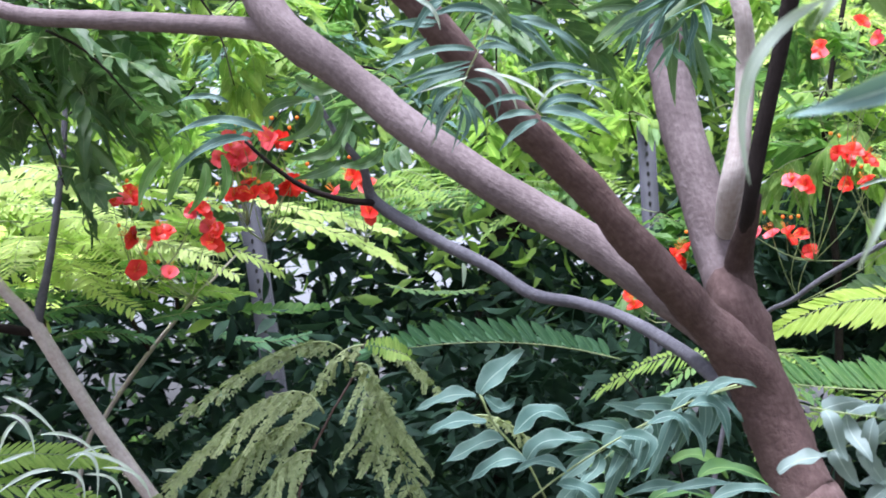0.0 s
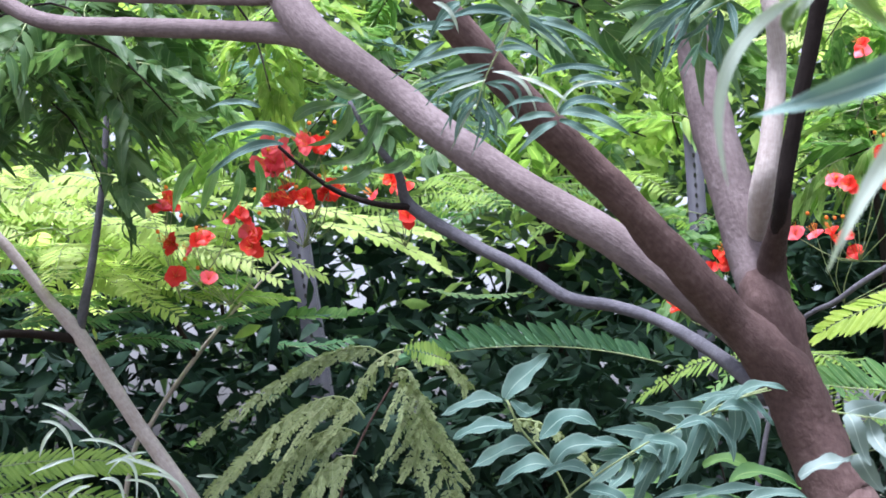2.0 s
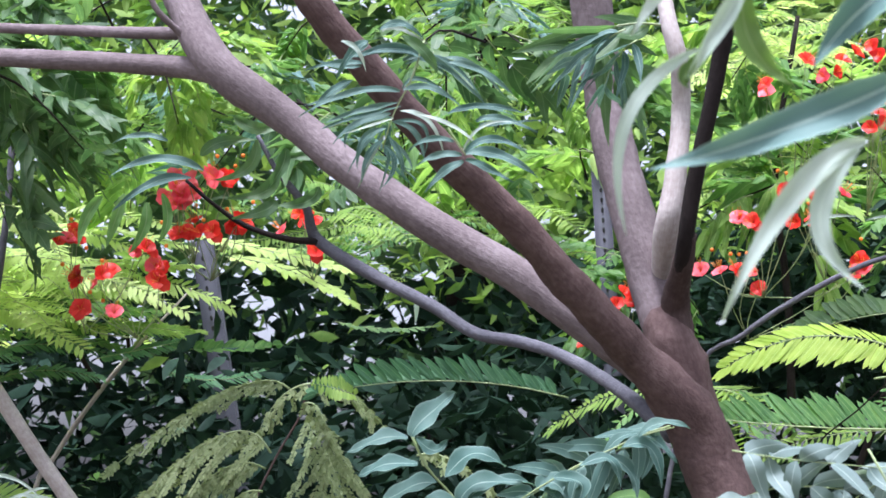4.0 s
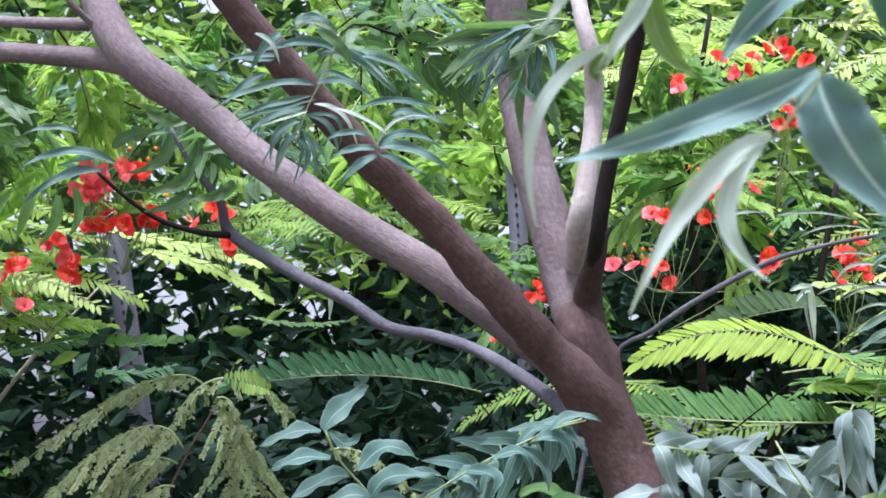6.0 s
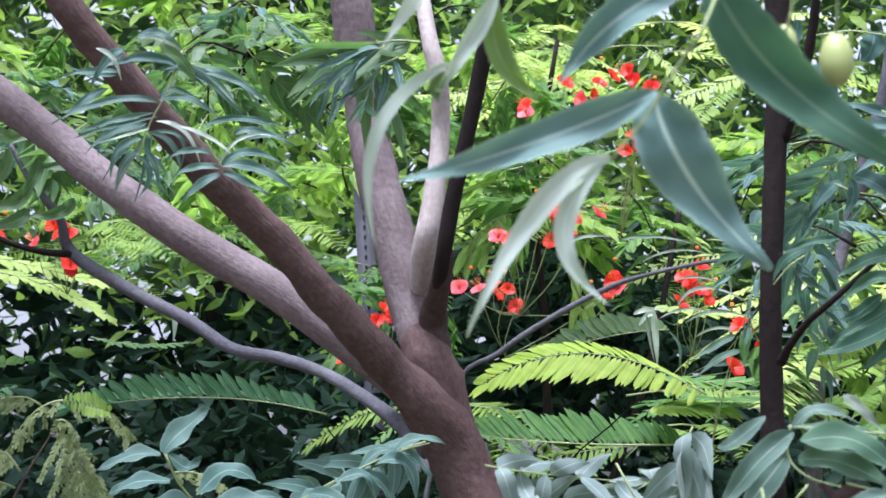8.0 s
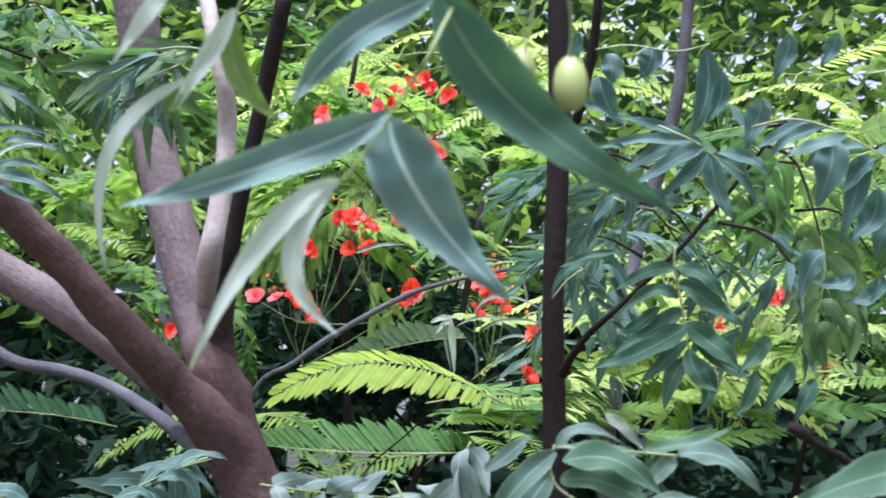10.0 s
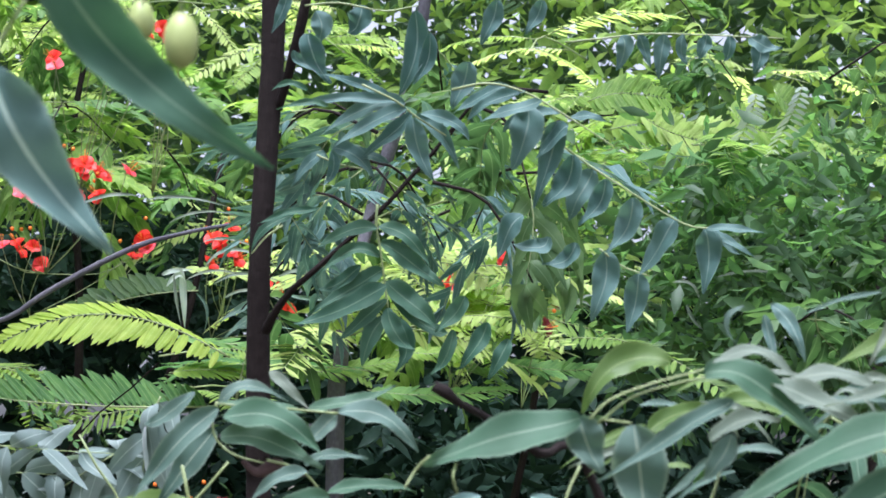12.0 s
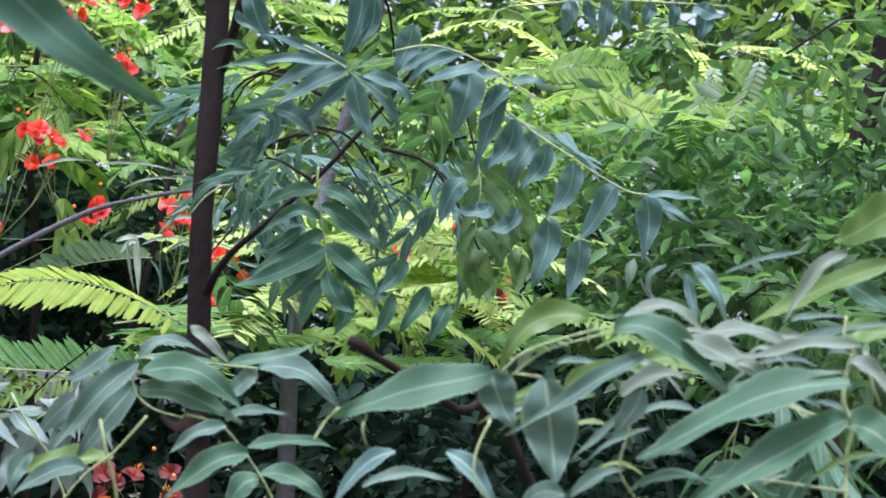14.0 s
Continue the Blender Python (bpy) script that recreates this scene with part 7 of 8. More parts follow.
leaflet(grass, M_UNDER, (-1.083, 2.629, 1.456), (-1.108, 2.619, 1.445), (-1.123, 2.612, 1.409), 0.0072, (0.33, -0.83, 0.46))
leaflet(grass, M_UNDER, (-1.010, 2.688, 1.514), (-1.045, 2.676, 1.504), (-1.070, 2.667, 1.475), 0.0060, (0.30, -0.84, 0.44))
leaflet(grass, M_UNDER, (-1.134, 2.595, 1.552), (-1.150, 2.589, 1.529), (-1.157, 2.586, 1.501), 0.0072, (0.34, -0.83, 0.44))
leaflet(grass, M_UNDER, (-1.128, 2.660, 1.502), (-1.162, 2.647, 1.490), (-1.194, 2.633, 1.472), 0.0072, (0.34, -0.83, 0.45))
leaflet(grass, M_UNDER, (-1.036, 2.658, 1.467), (-0.992, 2.673, 1.458), (-0.977, 2.677, 1.421), 0.0060, (0.29, -0.84, 0.45))
leaflet(grass, M_UNDER, (-1.034, 3.037, 1.474), (-1.009, 3.045, 1.473), (-0.978, 3.054, 1.470), 0.0087, (0.23, -0.74, 0.63))
frond(neem, M_TEAL, (-0.044, 1.761, 2.018), (-0.074, 1.766, 2.001), (-0.112, 1.810, 1.981), 5, 0.0394, 0.0114, (-0.45, -0.00, -0.89), (-1.00, -0.00, 0.00))
frond(neem, M_TEAL, (-0.031, 1.764, 2.006), (-0.053, 1.770, 1.989), (-0.068, 1.814, 1.968), 5, 0.0394, 0.0114, (-0.71, 0.01, -0.71), (0.80, -0.01, -0.60))
# pale strands behind the sapling
leaflet(shrub3, M_PALEG, (0.501, 3.115, 1.912), (0.557, 3.100, 1.946), (0.644, 3.088, 1.907), 0.0085, (-0.18, -0.92, 0.34))
leaflet(shrub3, M_PALEG, (0.522, 3.144, 1.883), (0.578, 3.131, 1.904), (0.655, 3.117, 1.886), 0.0078, (-0.18, -0.92, 0.35))
leaflet(shrub3, M_PALEG, (0.543, 3.142, 1.857), (0.594, 3.131, 1.872), (0.660, 3.120, 1.845), 0.0071, (-0.18, -0.91, 0.36))
leaflet(shrub3, M_GREY, (0.610, 3.109, 1.854), (0.575, 3.118, 1.838), (0.529, 3.129, 1.807), 0.0171, (-0.18, -0.91, 0.37))
leaflet(shrub3, M_GREY, (0.619, 3.104, 1.827), (0.579, 3.114, 1.811), (0.538, 3.125, 1.777), 0.0156, (-0.18, -0.91, 0.37))
leaflet(shrub3, M_GREY, (0.562, 3.137, 1.802), (0.613, 3.126, 1.804), (0.673, 3.114, 1.797), 0.0142, (-0.19, -0.91, 0.38))
leaflet(shrub3, M_PALEG, (0.501, 3.139, 1.964), (0.553, 3.129, 1.969), (0.614, 3.120, 1.947), 0.0064, (-0.17, -0.93, 0.34))
leaflet(shrub3, M_PALEG, (0.444, 3.121, 1.896), (0.449, 3.126, 1.853), (0.460, 3.129, 1.800), 0.0064, (-0.14, -0.92, 0.36))
leaflet(shrub3, M_PALEG, (0.586, 3.108, 1.993), (0.602, 3.110, 1.961), (0.604, 3.116, 1.919), 0.0057, (-0.19, -0.92, 0.34))
leaflet(shrub3, M_PALEG, (0.636, 3.124, 1.942), (0.677, 3.116, 1.931), (0.717, 3.111, 1.899), 0.0071, (-0.21, -0.91, 0.35))
leaflet(shrub3, M_GREY, (0.486, 3.124, 1.864), (0.507, 3.124, 1.832), (0.502, 3.129, 1.790), 0.0064, (-0.16, -0.92, 0.37))
leaflet(shrub3, M_PALEG, (0.635, 3.073, 1.893), (0.684, 3.060, 1.902), (0.743, 3.050, 1.876), 0.0085, (-0.21, -0.91, 0.35))
leaflet(shrub3, M_GREY, (0.645, 3.075, 1.861), (0.704, 3.063, 1.850), (0.753, 3.049, 1.860), 0.0085, (-0.22, -0.91, 0.36))
leaflet(shrub3, M_PALEG, (1.049, 2.941, 1.862), (1.099, 2.922, 1.879), (1.149, 2.906, 1.855), 0.0062, (-0.31, -0.88, 0.36))
leaflet(shrub3, M_PALEG, (1.037, 2.937, 1.898), (1.077, 2.922, 1.908), (1.108, 2.915, 1.876), 0.0055, (-0.31, -0.88, 0.35))
leaflet(shrub3, M_PALEG, (1.155, 2.923, 1.857), (1.175, 2.913, 1.878), (1.200, 2.905, 1.865), 0.0069, (-0.33, -0.87, 0.36))
leaflet(shrub3, M_PALEG, (1.158, 2.917, 1.830), (1.183, 2.906, 1.840), (1.198, 2.902, 1.829), 0.0069, (-0.33, -0.87, 0.37))
leaflet(shrub3, M_PALEG, (1.147, 2.873, 1.820), (1.171, 2.861, 1.845), (1.195, 2.852, 1.842), 0.0062, (-0.34, -0.87, 0.37))
leaflet(shrub3, M_PALEG, (1.040, 2.897, 1.904), (1.080, 2.884, 1.895), (1.096, 2.883, 1.862), 0.0062, (-0.31, -0.88, 0.35))
leaflet(shrub3, M_PALEG, (0.270, 3.039, 2.014), (0.320, 3.032, 2.030), (0.371, 3.028, 2.027), 0.0083, (-0.08, -0.94, 0.32))
leaflet(shrub3, M_PALEG, (0.381, 3.023, 2.021), (0.452, 3.013, 2.027), (0.544, 3.004, 2.006), 0.0062, (-0.12, -0.94, 0.32))
leaflet(shrub3, M_PALEG, (0.427, 3.062, 1.987), (0.488, 3.051, 2.008), (0.561, 3.042, 1.999), 0.0055, (-0.13, -0.94, 0.33))
leaflet(shrub3, M_PALEG, (0.463, 3.084, 1.884), (0.514, 3.075, 1.901), (0.568, 3.067, 1.891), 0.0055, (-0.14, -0.93, 0.35))
leaflet(shrub3, M_PALEG, (1.048, 2.931, 2.027), (1.082, 2.916, 2.048), (1.052, 2.928, 2.038), 0.0055, (-0.31, -0.90, 0.32))
leaflet(shrub3, M_PALEG, (1.344, 2.791, 1.826), (1.354, 2.789, 1.800), (1.373, 2.783, 1.779), 0.0069, (-0.39, -0.84, 0.38))
leaflet(shrub3, M_PALEG, (1.338, 2.838, 1.873), (1.372, 2.824, 1.867), (1.387, 2.822, 1.825), 0.0069, (-0.39, -0.85, 0.36))
leaflet(shrub3, M_PALEG, (1.396, 2.765, 1.877), (1.451, 2.737, 1.885), (1.505, 2.710, 1.878), 0.0062, (-0.42, -0.83, 0.36))

# the windblown shoot
stem = stalk(shoot, [(0.507, 0.685, 1.549), (0.505, 0.689, 1.539), (0.503, 0.689, 1.526), (0.507, 0.689, 1.513), (0.505, 0.691, 1.500), (0.502, 0.688, 1.476)], 0.0013)
leaflet(stem, M_SHOOT, (0.350, 0.751, 1.540), (0.314, 0.762, 1.530), (0.278, 0.773, 1.519), 0.0216, (-0.25, -0.87, 0.42))
leaflet(stem, M_GREY, (0.353, 0.761, 1.541), (0.357, 0.760, 1.528), (0.364, 0.758, 1.513), 0.0196, (-0.32, -0.91, 0.26))
leaflet(stem, M_GREY, (0.372, 0.737, 1.536), (0.375, 0.737, 1.511), (0.377, 0.736, 1.487), 0.0274, (-0.35, -0.91, 0.23))
leaflet(stem, M_GREY, (0.409, 0.705, 1.546), (0.386, 0.715, 1.532), (0.350, 0.730, 1.509), 0.0101, (-0.32, -0.77, 0.55))
leaflet(stem, M_SHOOT, (0.398, 0.713, 1.559), (0.422, 0.703, 1.553), (0.446, 0.692, 1.526), 0.0175, (-0.36, -0.76, 0.53))
leaflet(stem, M_PALEG, (0.394, 0.696, 1.563), (0.414, 0.687, 1.567), (0.429, 0.681, 1.553), 0.0074, (-0.31, -0.67, 0.68))
leaflet(stem, M_PALEG, (0.427, 0.703, 1.553), (0.446, 0.694, 1.546), (0.465, 0.685, 1.532), 0.0140, (-0.35, -0.68, 0.64))
leaflet(stem, M_PALEG, (0.440, 0.705, 1.557), (0.457, 0.696, 1.558), (0.477, 0.686, 1.550), 0.0102, (-0.34, -0.65, 0.68))
leaflet(stem, M_PALEG, (0.496, 0.661, 1.550), (0.472, 0.676, 1.549), (0.447, 0.690, 1.543), 0.0085, (-0.36, -0.64, 0.68))
leaflet(stem, M_SHOOT, (0.477, 0.640, 1.533), (0.437, 0.663, 1.522), (0.395, 0.684, 1.498), 0.0203, (-0.37, -0.70, 0.61))
leaflet(stem, M_PALEG, (0.479, 0.644, 1.537), (0.443, 0.665, 1.529), (0.409, 0.682, 1.512), 0.0063, (-0.31, -0.58, 0.76))
leaflet(stem, M_SHOOT, (0.475, 0.639, 1.515), (0.449, 0.655, 1.501), (0.411, 0.673, 1.471), 0.0199, (-0.37, -0.69, 0.62))
leaflet(stem, M_PALEG, (0.485, 0.654, 1.542), (0.494, 0.649, 1.537), (0.505, 0.642, 1.523), 0.0089, (-0.40, -0.65, 0.65))
leaflet(stem, M_SHOOT, (0.483, 0.650, 1.513), (0.492, 0.644, 1.510), (0.503, 0.637, 1.490), 0.0187, (-0.46, -0.73, 0.51))
leaflet(stem, M_PALEG, (0.408, 0.731, 1.529), (0.423, 0.724, 1.537), (0.439, 0.717, 1.538), 0.0108, (-0.32, -0.69, 0.65))
leaflet(stem, M_GREY, (0.413, 0.717, 1.531), (0.408, 0.719, 1.519), (0.400, 0.723, 1.510), 0.0118, (-0.36, -0.83, 0.43))
leaflet(stem, M_GREY, (0.413, 0.742, 1.520), (0.404, 0.747, 1.510), (0.390, 0.752, 1.497), 0.0047, (-0.30, -0.72, 0.62))
leaflet(stem, M_GREY, (0.418, 0.737, 1.499), (0.429, 0.732, 1.502), (0.440, 0.727, 1.502), 0.0068, (-0.33, -0.71, 0.62))
leaflet(stem, M_GREY, (0.387, 0.743, 1.481), (0.400, 0.739, 1.490), (0.412, 0.733, 1.495), 0.0078, (-0.31, -0.75, 0.58))
leaflet(stem, M_SHOOT, (0.419, 0.735, 1.486), (0.431, 0.730, 1.490), (0.450, 0.721, 1.489), 0.0063, (-0.33, -0.70, 0.63))
leaflet(stem, M_GREY, (0.396, 0.773, 1.480), (0.383, 0.778, 1.481), (0.377, 0.780, 1.469), 0.0106, (-0.31, -0.83, 0.46))
leaflet(stem, M_LEAFG, (0.434, 0.833, 1.573), (0.409, 0.843, 1.573), (0.390, 0.852, 1.546), 0.0175, (-0.33, -0.86, 0.39))
leaflet(stem, M_LEAFG, (0.453, 0.811, 1.547), (0.472, 0.802, 1.550), (0.496, 0.791, 1.532), 0.0114, (-0.38, -0.79, 0.48))
leaflet(stem, M_LEAFG, (0.419, 0.829, 1.535), (0.435, 0.822, 1.545), (0.460, 0.811, 1.544), 0.0114, (-0.34, -0.81, 0.48))
leaflet(stem, M_LEAFG, (0.559, 0.726, 1.596), (0.526, 0.747, 1.585), (0.493, 0.768, 1.564), 0.0128, (-0.43, -0.74, 0.52))
leaflet(stem, M_LEAFG, (0.575, 0.739, 1.630), (0.560, 0.751, 1.621), (0.543, 0.762, 1.611), 0.0238, (-0.51, -0.82, 0.26))
leaflet(stem, M_PALEG, (0.523, 0.716, 1.599), (0.510, 0.725, 1.589), (0.498, 0.735, 1.565), 0.0082, (-0.43, -0.74, 0.51))
leaflet(stem, M_SHOOT, (0.541, 0.752, 1.588), (0.552, 0.746, 1.583), (0.568, 0.737, 1.568), 0.0143, (-0.49, -0.79, 0.38))
leaflet(stem, M_LEAFG, (0.528, 0.731, 1.558), (0.541, 0.723, 1.562), (0.556, 0.713, 1.558), 0.0138, (-0.47, -0.75, 0.47))
leaflet(stem, M_GREY, (0.506, 0.742, 1.567), (0.516, 0.737, 1.570), (0.532, 0.727, 1.569), 0.0044, (-0.41, -0.70, 0.58))
leaflet(stem, M_GREY, (0.539, 0.787, 1.609), (0.520, 0.799, 1.605), (0.500, 0.810, 1.597), 0.0035, (-0.39, -0.73, 0.57))
leaflet(stem, M_GREY, (0.489, 0.851, 1.607), (0.480, 0.856, 1.599), (0.485, 0.855, 1.586), 0.0037, (-0.38, -0.85, 0.37))
leaflet(stem, M_NEAR, (0.502, 0.845, 1.607), (0.512, 0.842, 1.597), (0.520, 0.840, 1.575), 0.0093, (-0.43, -0.86, 0.29))
leaflet(stem, M_NEAR, (0.500, 0.849, 1.602), (0.503, 0.849, 1.589), (0.507, 0.849, 1.572), 0.0062, (-0.42, -0.86, 0.29))
leaflet(stem, M_SHOOT, (0.449, 0.730, 1.489), (0.470, 0.719, 1.490), (0.491, 0.708, 1.476), 0.0141, (-0.40, -0.75, 0.52))
leaflet(stem, M_SHOOT, (0.486, 0.688, 1.494), (0.477, 0.693, 1.484), (0.474, 0.694, 1.469), 0.0128, (-0.43, -0.78, 0.46))
leaflet(stem, M_GREY, (0.310, 0.839, 1.484), (0.332, 0.833, 1.490), (0.355, 0.826, 1.487), 0.0073, (-0.22, -0.75, 0.63))
leaflet(stem, M_NEAR, (0.330, 0.847, 1.502), (0.313, 0.852, 1.493), (0.299, 0.855, 1.475), 0.0103, (-0.21, -0.83, 0.52))
leaflet(stem, M_NEAR, (0.357, 0.844, 1.502), (0.371, 0.839, 1.490), (0.382, 0.835, 1.472), 0.0114, (-0.28, -0.84, 0.46))
stalk(shoot, [(0.354, 0.748, 1.539), (0.363, 0.744, 1.548), (0.380, 0.738, 1.555), (0.405, 0.728, 1.562)], 0.0007)
stalk(shoot, [(0.359, 0.750, 1.537), (0.373, 0.742, 1.549), (0.391, 0.736, 1.555), (0.408, 0.729, 1.559)], 0.0007)
stalk(shoot, [(0.351, 0.754, 1.517), (0.344, 0.754, 1.503), (0.342, 0.752, 1.490), (0.349, 0.753, 1.479)], 0.0007)
stalk(shoot, [(0.503, 0.683, 1.513), (0.479, 0.696, 1.523), (0.453, 0.707, 1.528), (0.433, 0.716, 1.554)], 0.0007)
stalk(shoot, [(0.502, 0.676, 1.548), (0.490, 0.687, 1.555), (0.478, 0.692, 1.551)], 0.0007)
stalk(shoot, [(0.506, 0.674, 1.548), (0.508, 0.672, 1.533), (0.514, 0.675, 1.523)], 0.0007)
stalk(shoot, [(0.374, 0.745, 1.537), (0.364, 0.742, 1.538), (0.360, 0.749, 1.539)], 0.0007)
stalk(shoot, [(0.412, 0.725, 1.528), (0.410, 0.725, 1.513), (0.406, 0.728, 1.494), (0.415, 0.727, 1.478)], 0.0007)
stalk(shoot, [(0.294, 0.770, 1.519), (0.291, 0.766, 1.512), (0.294, 0.769, 1.504)], 0.0007)
stalk(shoot, [(0.280, 0.768, 1.522), (0.275, 0.774, 1.516), (0.269, 0.773, 1.507)], 0.0007)
stalk(shoot, [(0.444, 0.712, 1.557), (0.428, 0.721, 1.555), (0.406, 0.727, 1.560)], 0.0007)
stalk(shoot, [(0.501, 0.681, 1.565), (0.498, 0.679, 1.554), (0.501, 0.675, 1.548)], 0.0007)
stalk(shoot, [(0.500, 0.682, 1.484), (0.480, 0.689, 1.487), (0.461, 0.701, 1.490)], 0.0007)
# narrow leaflets streaming in the wind
leaflet(stem, M_GREY, (0.464, 0.764, 1.522), (0.447, 0.772, 1.525), (0.429, 0.780, 1.516), 0.0052, (-0.33, -0.72, 0.61))
leaflet(stem, M_LEAFG, (0.438, 0.833, 1.533), (0.421, 0.841, 1.528), (0.403, 0.848, 1.511), 0.0061, (-0.29, -0.73, 0.62))
leaflet(stem, M_GREY, (0.503, 0.770, 1.555), (0.515, 0.764, 1.553), (0.526, 0.758, 1.534), 0.0047, (-0.42, -0.75, 0.52))
leaflet(stem, M_PALEG, (0.487, 0.751, 1.551), (0.497, 0.745, 1.552), (0.508, 0.740, 1.536), 0.0039, (-0.36, -0.65, 0.67))
leaflet(stem, M_GREY, (0.416, 0.834, 1.549), (0.432, 0.828, 1.550), (0.447, 0.822, 1.539), 0.0041, (-0.32, -0.78, 0.54))
leaflet(stem, M_SHOOT, (0.549, 0.725, 1.500), (0.538, 0.731, 1.498), (0.527, 0.738, 1.483), 0.0040, (-0.45, -0.73, 0.52))
leaflet(stem, M_GREY, (0.488, 0.720, 1.538), (0.478, 0.726, 1.536), (0.468, 0.731, 1.527), 0.0032, (-0.42, -0.79, 0.44))
leaflet(stem, M_GREY, (0.521, 0.733, 1.552), (0.533, 0.726, 1.550), (0.544, 0.719, 1.540), 0.0039, (-0.44, -0.72, 0.54))
leaflet(stem, M_GREY, (0.545, 0.705, 1.564), (0.524, 0.719, 1.562), (0.503, 0.732, 1.554), 0.0032, (-0.39, -0.65, 0.65))
leaflet(stem, M_PALEG, (0.491, 0.739, 1.557), (0.502, 0.733, 1.559), (0.513, 0.727, 1.553), 0.0052, (-0.44, -0.79, 0.42))
leaflet(stem, M_LEAFG, (0.427, 0.794, 1.516), (0.412, 0.800, 1.515), (0.398, 0.806, 1.496), 0.0042, (-0.27, -0.68, 0.68))
leaflet(stem, M_LEAFG, (0.437, 0.832, 1.557), (0.456, 0.823, 1.562), (0.474, 0.816, 1.549), 0.0034, (-0.30, -0.69, 0.66))
leaflet(stem, M_SHOOT, (0.507, 0.785, 1.534), (0.497, 0.790, 1.536), (0.486, 0.796, 1.520), 0.0036, (-0.36, -0.71, 0.60))
leaflet(stem, M_LEAFG, (0.430, 0.760, 1.551), (0.439, 0.756, 1.554), (0.449, 0.752, 1.545), 0.0045, (-0.31, -0.68, 0.67))
leaflet(stem, M_PALEG, (0.442, 0.832, 1.548), (0.455, 0.826, 1.548), (0.469, 0.821, 1.531), 0.0046, (-0.36, -0.82, 0.44))
leaflet(stem, M_LEAFG, (0.396, 0.755, 1.530), (0.377, 0.762, 1.523), (0.358, 0.770, 1.510), 0.0026, (-0.26, -0.69, 0.68))
leaflet(stem, M_PALEG, (0.486, 0.709, 1.492), (0.471, 0.717, 1.485), (0.455, 0.725, 1.469), 0.0029, (-0.38, -0.71, 0.60))
leaflet(stem, M_PALEG, (0.458, 0.788, 1.564), (0.475, 0.780, 1.564), (0.492, 0.772, 1.557), 0.0038, (-0.33, -0.67, 0.66))
leaflet(stem, M_SHOOT, (0.511, 0.692, 1.532), (0.492, 0.703, 1.531), (0.472, 0.714, 1.521), 0.0036, (-0.44, -0.78, 0.45))
leaflet(stem, M_LEAFG, (0.399, 0.786, 1.537), (0.383, 0.793, 1.532), (0.368, 0.798, 1.520), 0.0041, (-0.28, -0.76, 0.59))
leaflet(stem, M_GREY, (0.480, 0.768, 1.526), (0.489, 0.764, 1.524), (0.498, 0.759, 1.515), 0.0043, (-0.34, -0.65, 0.68))
leaflet(stem, M_PALEG, (0.433, 0.786, 1.546), (0.448, 0.779, 1.545), (0.463, 0.773, 1.528), 0.0047, (-0.31, -0.68, 0.67))
leaflet(stem, M_GREY, (0.448, 0.786, 1.514), (0.432, 0.793, 1.508), (0.417, 0.799, 1.496), 0.0039, (-0.33, -0.77, 0.54))
leaflet(stem, M_PALEG, (0.396, 0.757, 1.526), (0.375, 0.765, 1.524), (0.352, 0.774, 1.516), 0.0050, (-0.28, -0.77, 0.58))
leaflet(stem, M_LEAFG, (0.515, 0.681, 1.501), (0.501, 0.690, 1.498), (0.486, 0.698, 1.486), 0.0039, (-0.45, -0.76, 0.46))
leaflet(stem, M_GREY, (0.528, 0.718, 1.561), (0.512, 0.728, 1.560), (0.495, 0.738, 1.551), 0.0046, (-0.44, -0.77, 0.46))
leaflet(stem, M_GREY, (0.527, 0.754, 1.546), (0.506, 0.765, 1.549), (0.486, 0.776, 1.535), 0.0047, (-0.36, -0.67, 0.65))
leaflet(stem, M_SHOOT, (0.518, 0.675, 1.512), (0.528, 0.669, 1.513), (0.538, 0.662, 1.497), 0.0041, (-0.47, -0.72, 0.51))
leaflet(stem, M_GREY, (0.543, 0.778, 1.525), (0.525, 0.788, 1.531), (0.507, 0.798, 1.518), 0.0030, (-0.37, -0.67, 0.64))
leaflet(stem, M_LEAFG, (0.427, 0.836, 1.532), (0.403, 0.846, 1.530), (0.378, 0.855, 1.516), 0.0054, (-0.28, -0.77, 0.57))
leaflet(stem, M_GREY, (0.489, 0.732, 1.549), (0.469, 0.742, 1.547), (0.449, 0.753, 1.536), 0.0033, (-0.41, -0.80, 0.44))
leaflet(stem, M_LEAFG, (0.440, 0.776, 1.490), (0.425, 0.783, 1.496), (0.410, 0.789, 1.484), 0.0029, (-0.31, -0.73, 0.61))
leaflet(stem, M_GREY, (0.527, 0.755, 1.528), (0.541, 0.747, 1.521), (0.554, 0.739, 1.504), 0.0044, (-0.38, -0.63, 0.68))
leaflet(stem, M_SHOOT, (0.478, 0.787, 1.488), (0.460, 0.796, 1.491), (0.442, 0.804, 1.480), 0.0046, (-0.31, -0.68, 0.66))

# the low shoot with its broken node
stem = stalk(shoot2, [(0.212, 0.994, 1.558), (0.210, 0.998, 1.546), (0.213, 0.998, 1.535), (0.223, 0.991, 1.526), (0.241, 0.989, 1.521)], 0.0008)
leaflet(stem, M_GREY, (0.212, 0.990, 1.554), (0.188, 0.993, 1.532), (0.163, 0.996, 1.501), 0.0156, (-0.09, -0.90, 0.42))
leaflet(stem, M_GREY, (0.212, 1.007, 1.542), (0.197, 1.010, 1.521), (0.180, 1.011, 1.499), 0.0178, (-0.09, -0.90, 0.43))
leaflet(stem, M_GREY, (0.202, 1.020, 1.565), (0.184, 1.023, 1.550), (0.172, 1.024, 1.546), 0.0106, (-0.08, -0.91, 0.41))
leaflet(stem, M_GREY, (0.213, 0.994, 1.556), (0.230, 0.991, 1.567), (0.254, 0.988, 1.558), 0.0092, (-0.11, -0.76, 0.64))
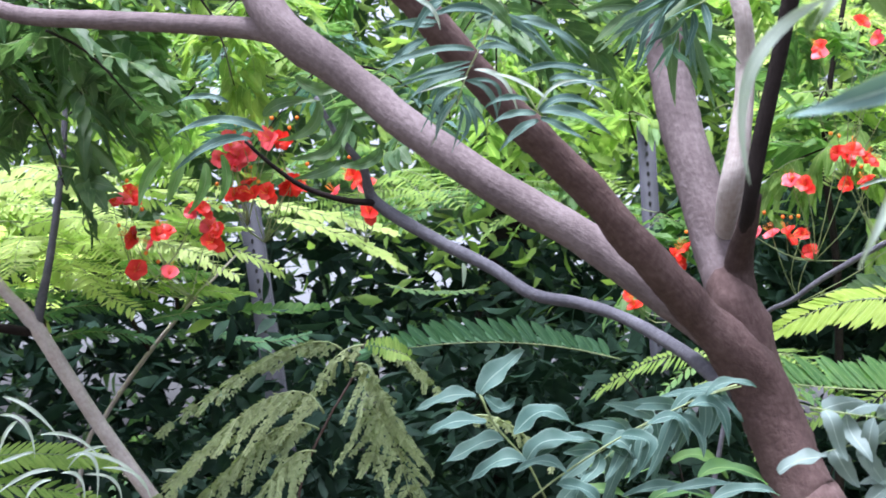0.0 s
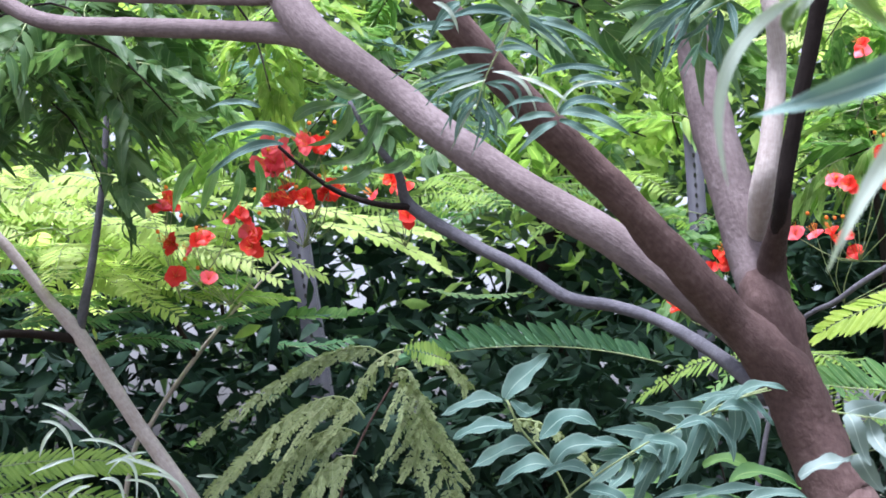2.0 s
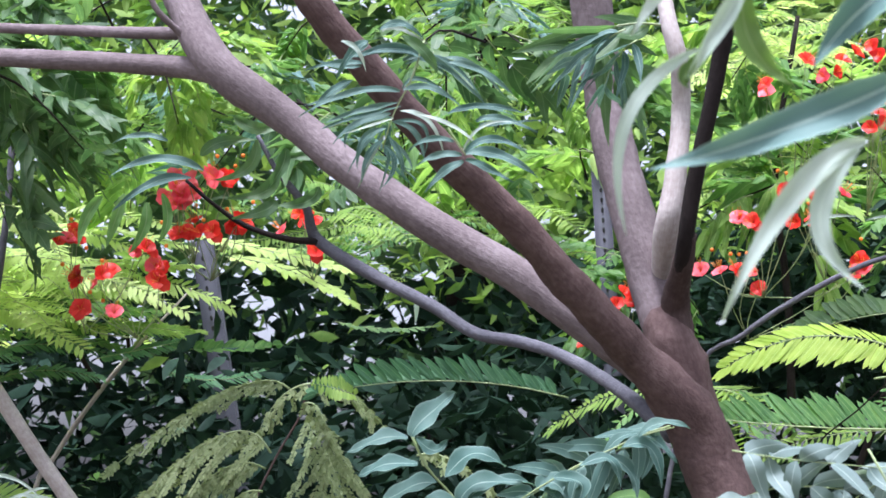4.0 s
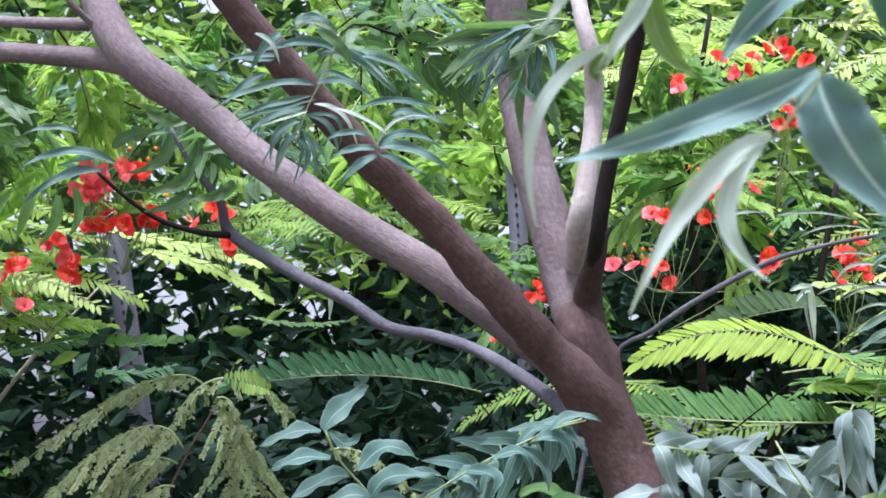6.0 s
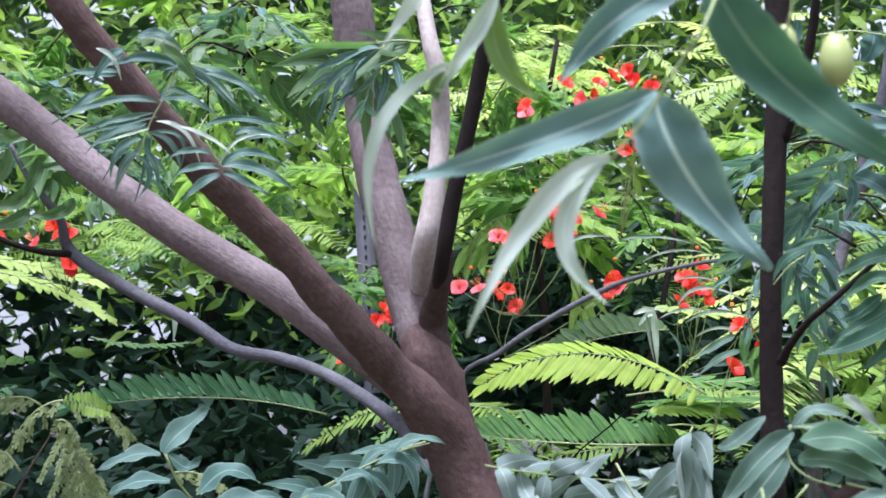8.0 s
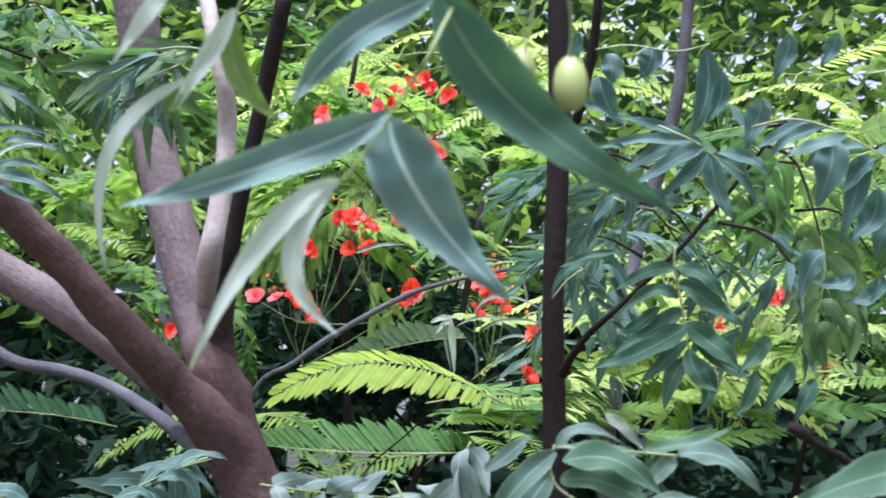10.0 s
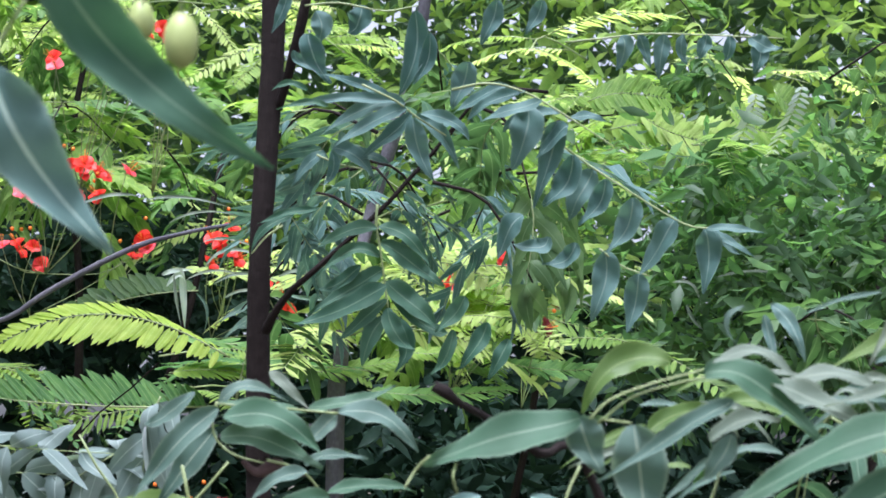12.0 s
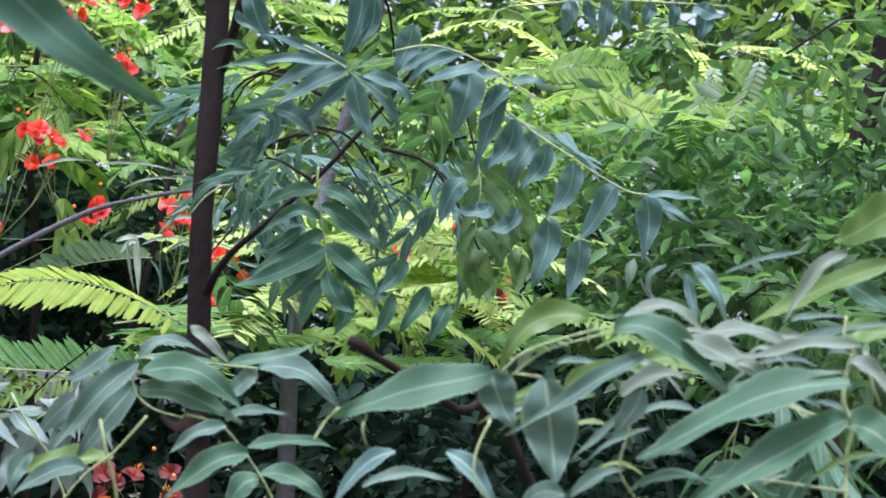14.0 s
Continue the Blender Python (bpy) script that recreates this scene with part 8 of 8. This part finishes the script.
leaflet(stem, M_SHOOT, (0.214, 0.987, 1.557), (0.240, 0.984, 1.555), (0.263, 0.980, 1.551), 0.0102, (-0.11, -0.76, 0.65))
leaflet(stem, M_SHOOT, (0.212, 0.971, 1.548), (0.242, 0.967, 1.547), (0.271, 0.963, 1.525), 0.0194, (-0.13, -0.87, 0.48))
leaflet(stem, M_SHOOT, (0.212, 0.978, 1.537), (0.242, 0.974, 1.533), (0.271, 0.969, 1.518), 0.0175, (-0.13, -0.86, 0.49))
leaflet(stem, M_GREY, (0.279, 0.960, 1.550), (0.302, 0.956, 1.549), (0.325, 0.951, 1.527), 0.0161, (-0.18, -0.82, 0.55))
leaflet(stem, M_GREY, (0.279, 0.967, 1.549), (0.270, 0.969, 1.541), (0.259, 0.971, 1.530), 0.0121, (-0.16, -0.89, 0.42))
leaflet(stem, M_SHOOT, (0.267, 0.990, 1.555), (0.294, 0.984, 1.558), (0.318, 0.978, 1.568), 0.0103, (-0.16, -0.79, 0.60))
leaflet(stem, M_PALEG, (0.242, 0.985, 1.576), (0.252, 0.984, 1.567), (0.266, 0.983, 1.553), 0.0075, (-0.15, -0.91, 0.40))
leaflet(stem, M_GREY, (0.264, 0.986, 1.520), (0.281, 0.983, 1.526), (0.301, 0.979, 1.523), 0.0082, (-0.14, -0.74, 0.66))
leaflet(stem, M_SHOOT, (0.273, 0.964, 1.503), (0.297, 0.959, 1.508), (0.324, 0.953, 1.503), 0.0099, (-0.16, -0.73, 0.67))
leaflet(stem, M_GREY, (0.260, 0.958, 1.516), (0.244, 0.961, 1.512), (0.227, 0.964, 1.500), 0.0100, (-0.13, -0.81, 0.57))
leaflet(stem, M_SHOOT, (0.271, 0.949, 1.501), (0.249, 0.953, 1.493), (0.224, 0.956, 1.475), 0.0164, (-0.14, -0.84, 0.52))
leaflet(stem, M_SHOOT, (0.277, 0.941, 1.488), (0.296, 0.937, 1.487), (0.312, 0.934, 1.473), 0.0130, (-0.18, -0.83, 0.52))
leaflet(stem, M_SHOOT, (0.274, 0.932, 1.487), (0.264, 0.934, 1.481), (0.255, 0.935, 1.465), 0.0149, (-0.15, -0.84, 0.53))
leaflet(stem, M_GREY, (0.183, 0.993, 1.491), (0.164, 0.995, 1.490), (0.143, 0.996, 1.475), 0.0137, (-0.06, -0.85, 0.52))
leaflet(stem, M_GREY, (0.156, 1.029, 1.501), (0.147, 1.030, 1.491), (0.144, 1.030, 1.476), 0.0125, (-0.05, -0.89, 0.45))
leaflet(stem, M_LEAFG, (0.210, 1.091, 1.498), (0.178, 1.094, 1.496), (0.153, 1.095, 1.488), 0.0165, (-0.06, -0.78, 0.63))
stalk(shoot2, [(0.238, 0.970, 1.523), (0.258, 0.969, 1.517), (0.272, 0.969, 1.502), (0.282, 0.962, 1.486), (0.291, 0.962, 1.469)], 0.0008)
stalk(shoot2, [(0.279, 0.964, 1.550), (0.261, 0.971, 1.552), (0.238, 0.971, 1.554), (0.210, 0.978, 1.556)], 0.0008)
stalk(shoot2, [(0.216, 0.973, 1.522), (0.198, 0.977, 1.501), (0.182, 0.981, 1.488), (0.167, 0.984, 1.469)], 0.0008)
bark_part("node", shoot2, [(0.225, 0.980, 1.523, 0.0016), (0.233, 0.979, 1.516, 0.0028), (0.241, 0.978, 1.518, 0.0042), (0.246, 0.977, 1.520, 0.0036), (0.250, 0.976, 1.514, 0.0025), (0.262, 0.974, 1.515, 0.0016)], M_BARKB, 10, 0.3, "knotty brown node")

# ---- broken twig in front ----
snag = thing("broken_twig", (0.30, 0.83, 1.55), "broken grey-brown twig end", "branch")
bark_part("stem", snag, [(0.300, 0.831, 1.559, 0.0029), (0.306, 0.830, 1.556, 0.0035), (0.314, 0.834, 1.551, 0.0023), (0.334, 0.847, 1.543, 0.0022), (0.372, 0.873, 1.525, 0.0026), (0.414, 0.889, 1.500, 0.0028)] + [(0.5, 0.92, 1.2, 0.004), (0.55, 0.93, 0.0, 0.006)], M_BARKD, 10, 0.15)

# ---- lower leaves of the shoots ----
fill(neem, 8, (-29, -20.5), (12.6, 17), (2.6, 3.2), NEEM, 0.9, 5, 0.18)
fill(young, 6, (12.5, 18), (9, 12.6), (1.9, 2.4), NEEMB, 0.7, 3, 0.13)
fill(shoot, 2, (30, 37), (-3.5, 3.0), (0.98, 1.3), NEEMN, 0.6, 4, 0.12, mat=M_STEM, r=0.0009)
